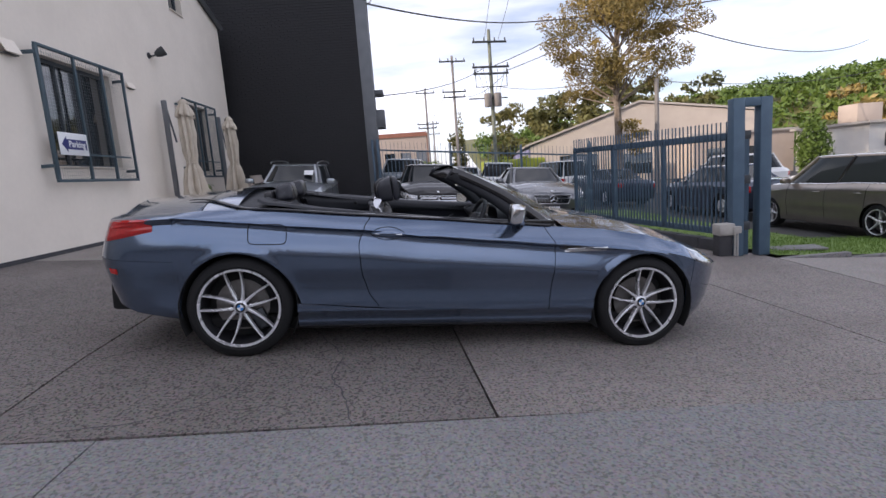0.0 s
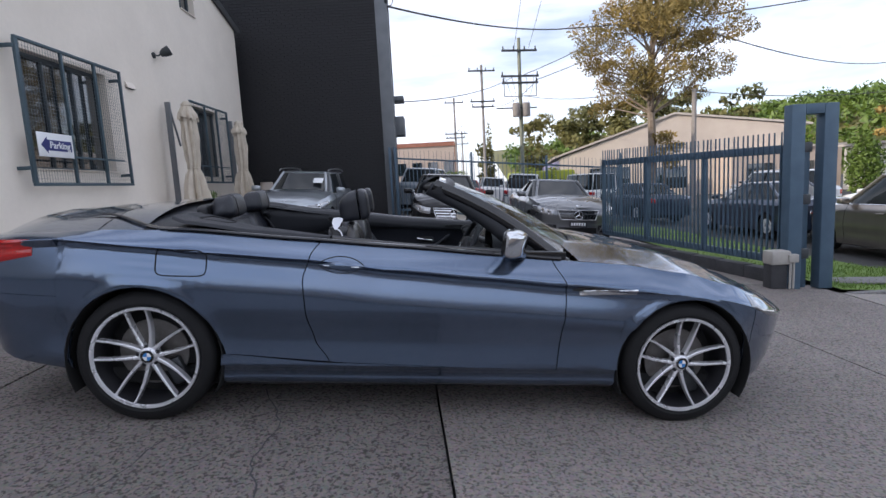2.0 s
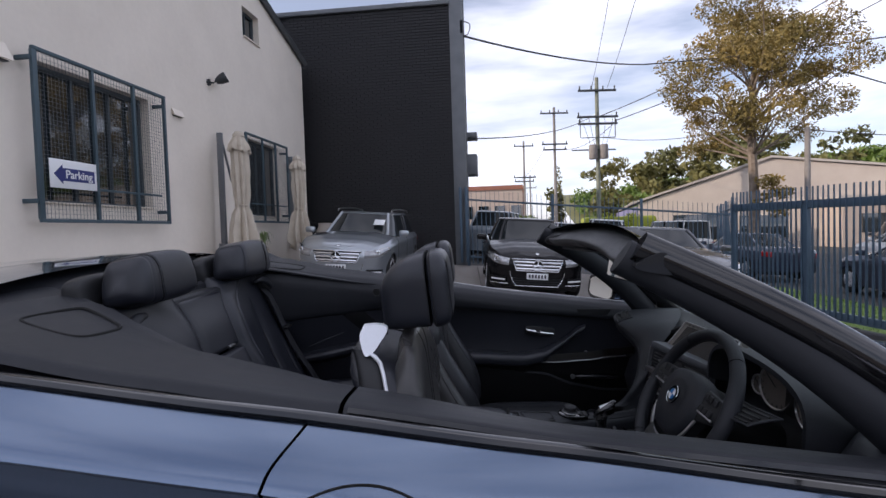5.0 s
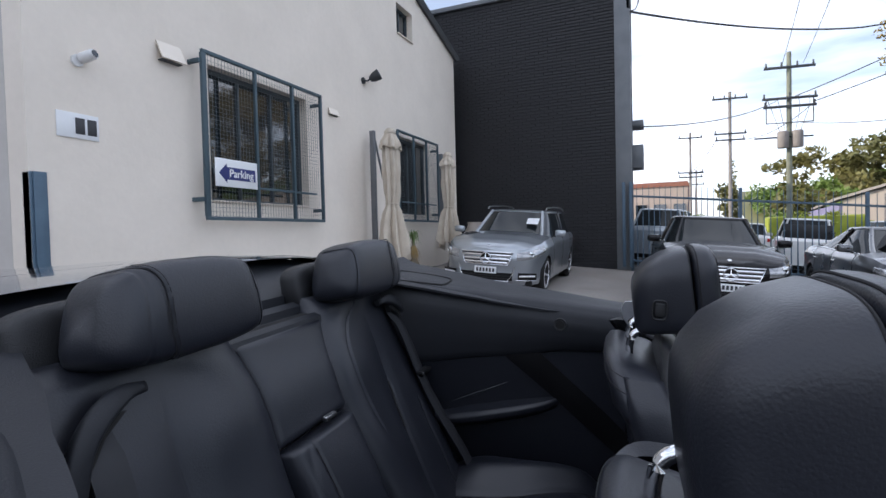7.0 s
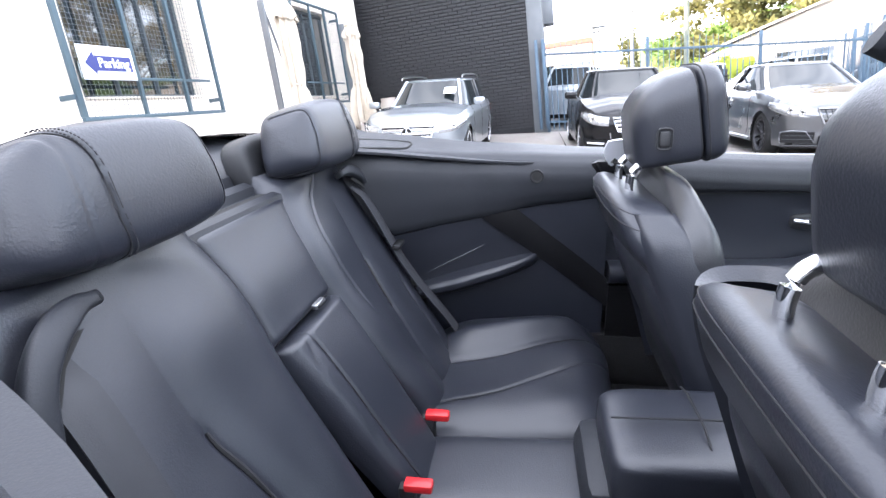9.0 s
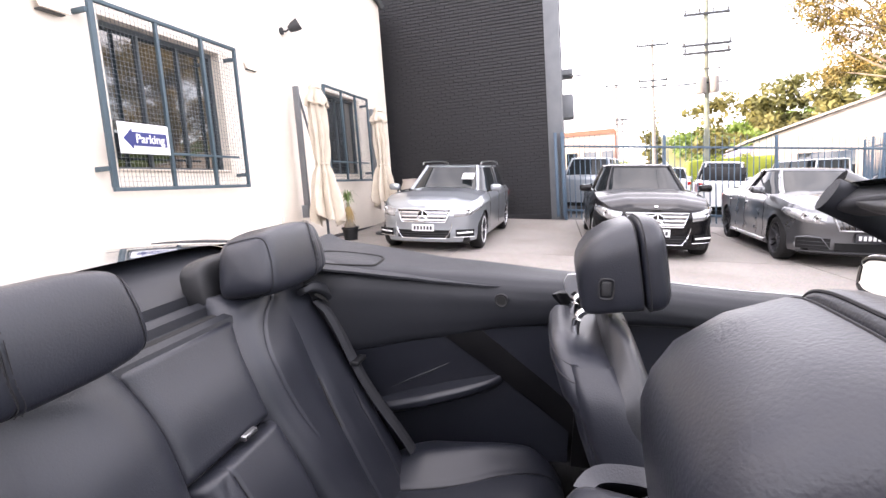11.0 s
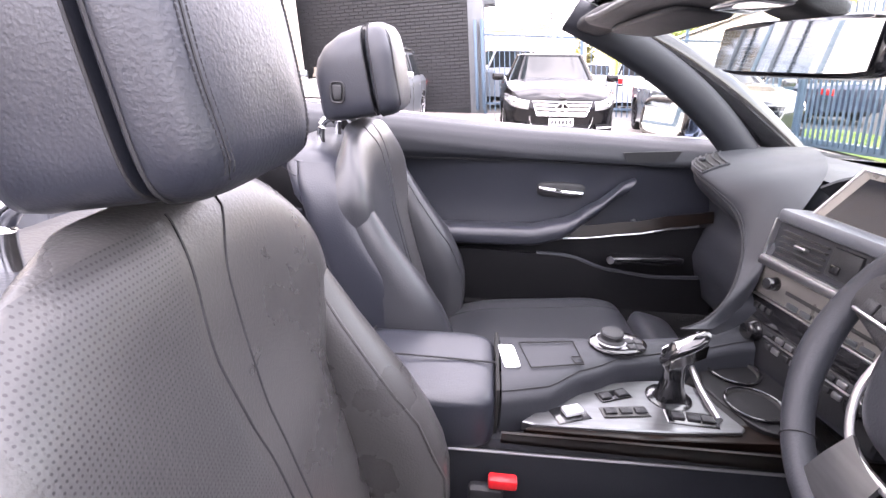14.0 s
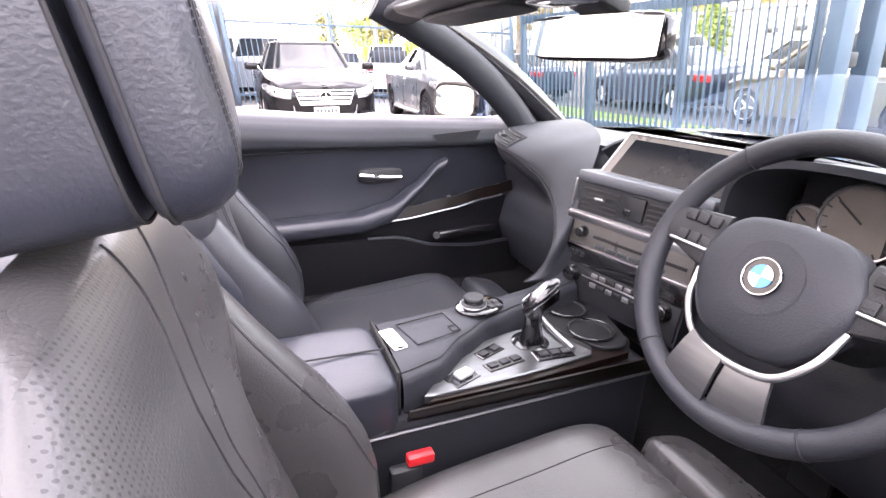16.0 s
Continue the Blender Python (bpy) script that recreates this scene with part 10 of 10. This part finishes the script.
limb([(gx, gy, gz0), (gx + 0.05, gy, 2.5), (gx - 0.05, gy, 5.5), (gx + 0.1, gy, 8.2)], 0.26, 0.13, gum, "trunk")
rnd = random.Random(11)
clumps = []
for i in range(34):
    a = i * 2.4 + rnd.uniform(-0.3, 0.3)
    z0 = rnd.uniform(4.2, 7.6)
    ln = rnd.uniform(1.6, 3.9) * (1 - 0.25 * (z0 > 6.5))
    if z0 < 5.2:
        ln = min(ln, 3.0)
    tip = Vector((gx + ln * math.cos(a), gy + ln * math.sin(a), z0 + rnd.uniform(0.6, 3.4)))
    mid = Vector((gx + 0.45 * ln * math.cos(a + 0.2), gy + 0.45 * ln * math.sin(a + 0.2), z0 + 0.35 * (tip.z - z0)))
    limb([(gx, gy, z0 - 0.2), mid, tip], 0.060, 0.014, gum)
    clumps.append((tip, rnd.uniform(0.55, 1.05)))
    for _ in range(3):
        q = mid.lerp(tip, rnd.uniform(0.3, 1.1)) + Vector((rnd.uniform(-0.9, 0.9), rnd.uniform(-0.9, 0.9), rnd.uniform(-0.7, 0.7)))
        clumps.append((q, rnd.uniform(0.30, 0.75)))
for _ in range(26):
    a, rr = rnd.uniform(0, 6.28), rnd.uniform(0, 2.6)
    clumps.append(((gx + rr * math.cos(a), gy + rr * math.sin(a), rnd.uniform(8.0, 11.5)), rnd.uniform(0.6, 1.1)))
leaf_cloud("crown", clumps, 0.068, 620, "leaf_gold", gum, 5, 0.7)
shrub = thing("shrub", "yellow-green shrub at the foot of the gum tree", "shrub")
leaf_cloud("foliage", [((gx + 0.5 + rnd.uniform(-0.7, 0.7), gy - 0.4 + rnd.uniform(-0.5, 0.5), rnd.uniform(1.6, 3.1)), 0.5) for _ in range(9)], 0.09, 420, "leaf_gold", shrub, 9)
limb([(gx + 0.5, gy - 0.4, -0.5), (gx + 0.5, gy - 0.4, 2.0)], 0.06, 0.03, shrub, "stem")


def far_tree(x, y, z0, h, w, mat, seed, label, leaf=0.32):
    t = thing("tree", label, "tree", group="far trees")
    rd = random.Random(seed)
    limb([(x, y, z0), (x + 0.1, y, z0 + h * 0.5)], 0.22, 0.1, t, "trunk")
    cl = []
    for _ in range(16):
        a, rr, zz = rd.uniform(0, 6.28), rd.uniform(0, w), rd.uniform(0.35, 1.0)
        rr *= math.sin(math.pi * min(1, zz * 0.9)) ** 0.5
        cl.append(((x + rr * math.cos(a), y + rr * math.sin(a), z0 + zz * h), rd.uniform(0.3, 0.5) * w))
    leaf_cloud("crown", cl, leaf, 38, mat, t, seed)
    return t


for i, (x, y, h, w) in enumerate(((13, 62, 9, 3.4), (16, 58, 8, 3.0), (19, 60, 10, 3.6), (23, 62, 11, 4), (27, 60, 11.5, 4), (31, 62, 12, 4), (20, 52, 7.5, 3), (25, 54, 9, 3.2), (30, 55, 10, 3.5), (35, 56, 10.5, 3.6))):
    far_tree(x, y, -0.5, h, w, "leaf_dark", 20 + i, "dark olive pine tree behind the shed")
for i, (x, y, h, w) in enumerate(((62, 52, 14, 4.4), (68, 54, 17, 4.2), (57, 50, 10, 3.6), (73, 50, 13, 4.2), (52, 52, 8, 3.2))):
    far_tree(x, y, -0.5, h, w, "leaf_gold", 50 + i, "tall olive pine tree below the hill", 0.36)
far_tree(6.6, 66, -0.5, 6.5, 2.0, "leaf_dark", 70, "small street tree far along the road")
for i, (x, y, h) in enumerate(((7.9, 70, 9.5),)):
    t = thing("conifer", "slim dark conifer far along the street", "tree")
    leaf_cloud("crown", [((x, y, 0.5 + h * j / 14), 0.95 * (1 - j / 15) + 0.15) for j in range(14)], 0.22, 120, "leaf_dark", t, 90 + i, 0.9)
    limb([(x, y, -0.5), (x, y, 2)], 0.15, 0.1, t, "trunk")
cyp = thing("cypress", "green conical cypress beside the car park", "tree")
leaf_cloud("crown", [((21.0, 21.3, -0.2 + 2.9 * j / 12), 0.85 * math.sin(math.pi * (0.18 + 0.80 * j / 12)) + 0.08) for j in range(13)], 0.10, 420, "leaf_green", cyp, 101, 0.7)
limb([(21, 21.3, -0.8), (21, 21.3, 0.4)], 0.1, 0.07, cyp, "trunk")

# wooded hill
hill = thing("hillside", "wooded green hillside in the distance", "hill", kind="structure")


def hill_z(x, y):
    d = (y - 70) * 0.6 + (x - 40) * 0.55
    return -1 + 16.0 * smooth(10, 75, d) + 4.0 * smooth(60, 130, x)


sheet("slope", lambda u, v: (lerp(20, 260, u), lerp(60, 220, v), hill_z(lerp(20, 260, u), lerp(60, 220, v)) - 1.5), 40, 30, "leaf_dark", hill)
rd = random.Random(77)
cl = []
for _ in range(1500):
    x, y = rd.uniform(24, 190), rd.uniform(66, 170)
    z = hill_z(x, y)
    if z > 1.5 and rd.random() < 0.75:
        cl.append(((x, y, z + rd.uniform(-0.5, 1.6)), rd.uniform(1.6, 3.2)))
woods = leaf_cloud("woods", cl, 0.62, 9.0, "leaf_green", hill, 33, 0.75)
woods["kind"] = "stuff"

# sheds and far buildings
shed = thing("shed", "cream gabled shed with pale metal roof", "building")
sx0, sx1, ze, zp = 10.4, 27.0, 2.6, 5.6


def gable(u):
    x = lerp(sx0, sx1, u)
    return lerp(ze + 0.2, zp, u * 2) if u < 0.5 else lerp(zp, zp - 1.5, u * 2 - 1)


sheet("gable_wall", lambda u, v: (lerp(sx0, sx1, u), 34.0 + 5 * (1 - u), lerp(-0.7, gable(u), v)), 21, 4, "shed", shed, thick=0.2)
sheet("roof", lambda u, v: (lerp(sx0 - 0.5, sx1 + 0.5, u) + v * 4, lerp(33.7 + 5.2 * (1 - u), 62, v), gable(u) + 0.15), 21, 3, "shed_roof", shed, thick=0.15)
sheet("side_wall", lambda u, v: (lerp(sx0, sx0 + 3.5, u), lerp(39.0, 62, u), lerp(-0.7, ze, v)), 8, 3, "violet_wall", shed, thick=0.2)
for i in range(6):
    boxes("shed_window", [((sx0 - 0.15 + 0.32 * i, 40.5 + 2.1 * i, 1.6), (0.1, 1.2, 0.9))], "window", shed)
boxes("shop_front", [((13.5, 36.0, 0.9), (3.0, 0.3, 1.8)), ((17.5, 35.0, 0.8), (3.0, 0.3, 1.6))], "window", shed)
hedge = thing("hedge", "clipped yellow-green hedge beside the street", "hedge")
boxes("hedge_core", [((8.4, 37.0, 0.7), (5.0, 2.0, 2.3))], "yellow_hedge", hedge, bevel=0.2)
leaf_cloud("leaves", [((6.1 + 0.45 * i, 36.0 + 0.2 * math.sin(i * 2.1), 0.4 + 0.5 * (i % 4)), 0.55) for i in range(11)], 0.10, 220, "yellow_hedge", hedge, 44)
bush = thing("bush", "yellow-green bush beyond the fence", "shrub")
leaf_cloud("foliage", [((0.9 + 0.5 * i, 40 + 0.3 * i, 1.7 + 0.3 * (i % 2)), 0.6) for i in range(4)], 0.10, 300, "leaf_green", bush, 45)
red = thing("brick_factory", "red brick factory with cream front far along the street", "building")
boxes("front_wall", [((-2.4, 66, 3.1), (10.4, 0.4, 6.6))], "far_cream", red, bevel=0)
boxes("side_wall", [((2.95, 76, 3.2), (0.4, 20, 6.9))], "far_brick", red, bevel=0)
boxes("parapet", [((-2.4, 65.9, 6.55), (10.5, 0.5, 0.55))], "far_brick", red, bevel=0)
for i in range(5):
    boxes("factory_window", [((-6.5 + 2.1 * i, 65.75, 3.4), (1.3, 0.1, 1.6))], "window", red, bevel=0)
low_ = thing("white_block", "long white flat-roofed building with small windows", "building")
boxes("wall", [((37, 29.0, 0.75), (17, 6, 3.1))], "far_white", low_, bevel=0)
boxes("roof", [((37, 29.0, 2.38), (17.6, 6.6, 0.16))], "shed_roof", low_, bevel=0)
for i in range(6):
    w_ = boxes("window", [((30.0 + 2.4 * i, 25.93, 1.25), (0.95, 0.12, 0.85))], "window", low_, bevel=0)
    boxes("frame", [((30.0 + 2.4 * i, 25.90, 1.25), (0.06, 0.14, 0.85))], "far_white", w_, bevel=0)
for i, (x, s_) in enumerate(((31.5, 1.3), (36.5, 1.6), (40, 1.2), (44, 1.8))):
    boxes("roof_plant", [((x, 30.0, 2.46 + s_ / 2), (s_ * 1.4, 1.6, s_))], "far_brick" if i % 2 else "far_cream", low_, bevel=0.02)
tan = thing("tan_block", "tan brick building behind the cypress", "building")
boxes("wall", [((25.5, 36.0, 0.9), (8, 5, 3.2))], "far_cream", tan, bevel=0)
boxes("roof", [((25.5, 36.0, 2.58), (8.4, 5.4, 0.16))], "shed_roof", tan, bevel=0)
for x in (23.5, 26.5):
    boxes("shop_window", [((x, 33.4, 0.9), (1.8, 0.1, 1.2))], "window", tan, bevel=0)


# ---- poles and wires ----
def power_pole(x, y, h, arms, label, mat="timber_pole", kit=False, r=0.16, turn=8):
    p = thing("power_pole", label, "power pole", group="power poles")
    zb = -0.6
    tube("pole", [(x, y, zb), (x, y, h)], [r, r * 0.72], mat, p, sides=14)
    c, s = math.cos(radians(turn)), math.sin(radians(turn))
    for z, w, ins in arms:
        boxes("cross_arm", [((x, y - 0.12, z), (w, 0.11, 0.13), turn)], "dark_metal", p)
        for i in range(ins):
            d = lerp(-w / 2 + 0.1, w / 2 - 0.1, i / max(1, ins - 1))
            lathe("insulator", [(0.0, -0.02), (0.05, 0.0), (0.06, 0.08), (0.035, 0.12), (0.055, 0.17), (0.03, 0.24), (0.0, 0.25)], 10, pose(x + d * c, y - 0.12 + d * s, z + 0.06), "dark_metal", p)
    if kit:
        z = arms[1][0]
        for d in (-1, 1):
            tube("drop_rod", [(x + d * 1.15 * c, y - 0.12 + d * 1.15 * s, z), (x + d * 1.15 * c, y - 0.12 + d * 1.15 * s, z - 1.35)], 0.03, "dark_metal", p, sides=6)
        tube("tie_rod", [(x - 1.15 * c, y - 0.12 - 1.15 * s, z - 1.35), (x + 1.15 * c, y - 0.12 + 1.15 * s, z - 1.35)], 0.03, "dark_metal", p, sides=6)
        for d in (-0.34, 0.34):
            lathe("transformer", [(0.0, 0), (0.26, 0.0), (0.28, 0.05), (0.28, 0.85), (0.24, 0.92), (0.0, 0.95)], 18, pose(x + d * 1.0, y - 0.25, z - 2.75), "pole_grey", p)
        boxes("lower_arm", [((x - 0.3, y - 0.2, z - 2.15), (2.9, 0.08, 0.08), turn)], "dark_metal", p)
        for j in range(5):
            tube("jumper", spline([(x - 1.1 + 0.5 * j, y - 0.15, z + 0.1), (x - 0.9 + 0.45 * j, y - 0.2, z - 0.5 - 0.15 * (j % 2)), (x - 0.5 + 0.25 * j, y - 0.25, z - 1.8)], 10), 0.014, "cable", p, sides=5)
    return p


power_pole(6.35, 33.0, 10.9, [(10.05, 2.5, 4), (8.35, 2.7, 3), (7.9, 2.6, 3)], "green-stained timber power pole with transformer and three cross arms", kit=True)
power_pole(5.05, 47.0, 12.3, [(11.75, 2.6, 4), (8.9, 2.4, 2), (8.4, 2.2, 2)], "timber power pole further down the street", "pole_grey")
power_pole(2.9, 62.0, 11.8, [(11.2, 2.4, 2), (7.4, 2.6, 3), (6.9, 2.4, 2)], "timber power pole far down the street", "pole_grey")
power_pole(5.2, 90.0, 10.5, [(10, 2.2, 2), (8.2, 2.2, 2)], "thin power pole in the far distance", "pole_grey")
stub = thing("flag_pole", "plain pale pole beside the gum tree", "pole")
tube("pole", [(12.4, 20.8, -0.6), (12.4, 20.8, 5.0)], [0.12, 0.10], "pole_grey", stub, sides=12)


def wire(a, b, sag, r=0.022, name="power_line"):
    w = thing(name, "dark overhead cable slung between timber poles", "cable", group="overhead cables")
    pts = [Vector(a).lerp(Vector(b), t) - Vector((0, 0, 4 * sag * t * (1 - t))) for t in span(0, 1, 0.06)]
    tube("cable", pts, r, "cable", w, sides=5)


wire((-1.05, 12.5, 6.60), (6.4, 22.0, 8.3), 0.22, 0.030)
wire((6.4, 22.0, 8.3), (26, 24.0, 10.5), 0.35, 0.030)
wire((6.6, 32.8, 8.4), (19, 22.0, 13.5), 0.6, 0.028)
wire((7.4, 32.8, 8.0), (23, 24.0, 14.0), 0.6, 0.028)
wire((6.0, 32.9, 10.2), (4.4, 14.0, 14.5), 0.5, 0.014)
wire((7.0, 32.9, 10.2), (6.0, 14.0, 14.8), 0.5, 0.014)
wire((5.9, 46.9, 8.4), (7.4, 33, 7.9), 0.5)
wire((4.0, 46.9, 8.4), (2.2, 62, 7.0), 0.5)
wire((6.6, 32.8, 7.0), (11.4, 23.2, 5.6), 0.4, 0.018)
wire((13.5, 22, 7.9), (60, 60, 14), 1.5, 0.035)
wire((12.4, 20.8, 4.9), (40, 34, 7.2), 0.8, 0.02)
wire((-0.8, 13.2, 3.9), (6.0, 32.9, 8.4), 0.35, 0.018)
bx = thing("wall_bracket", "service bracket with cable ends on the warehouse corner", "bracket")
boxes("bracket", [((-1.02, 12.42, 6.8), (0.10, 0.08, 0.35))], "dark_metal", bx)
tube("loop", spline([(-1.0, 12.4, 6.95), (-0.8, 12.4, 6.85), (-0.85, 12.4, 6.6), (-1.0, 12.4, 6.55)], 10), 0.015, "cable", bx, sides=5)

# ---- bricks of the charcoal wall: the lowest courses near the cars as pieces, the rest joined ----
def brick_mesh():
    bm = bmesh.new()
    box(bm, 0.222, 0.024, 0.070, None, 0.006, 1)
    return bm


first_brick, stuff_v, stuff_f = None, [], []
src = brick_mesh()
src.verts.ensure_lookup_table()
src.verts.index_update()
bv, bf = [v.co.copy() for v in src.verts], [[v.index for v in f.verts] for f in src.faces]
src.free()
count = 0
z, row = 0.30, 0
while z < BTOP - 0.06:
    x = BX1 - 0.115 + (0.116 if row % 2 else 0)
    while x > -6.0:
        jx, jy = random.uniform(-0.002, 0.002), random.uniform(-0.003, 0.003)
        if count < 300 and z < 1.75 and x > -4.1:
            if first_brick is None:
                ob = part("brick", brick_mesh(), "brick", black)
                first_brick = ob.data
            else:
                ob = new("brick", first_brick)
                ob.parent = black
            ob.location = (x + jx, BY + 0.008 + jy, z)
            count += 1
        else:
            k = len(stuff_v)
            stuff_v += [(c.x + x + jx, c.y + BY + 0.008 + jy, c.z + z) for c in bv]
            stuff_f += [[i + k for i in q] for q in bf]
        x -= 0.232
    z += 0.080
    row += 1
upper = raw("brickwork", stuff_v, stuff_f, "brick", black, smooth=False)
upper["kind"] = "stuff"
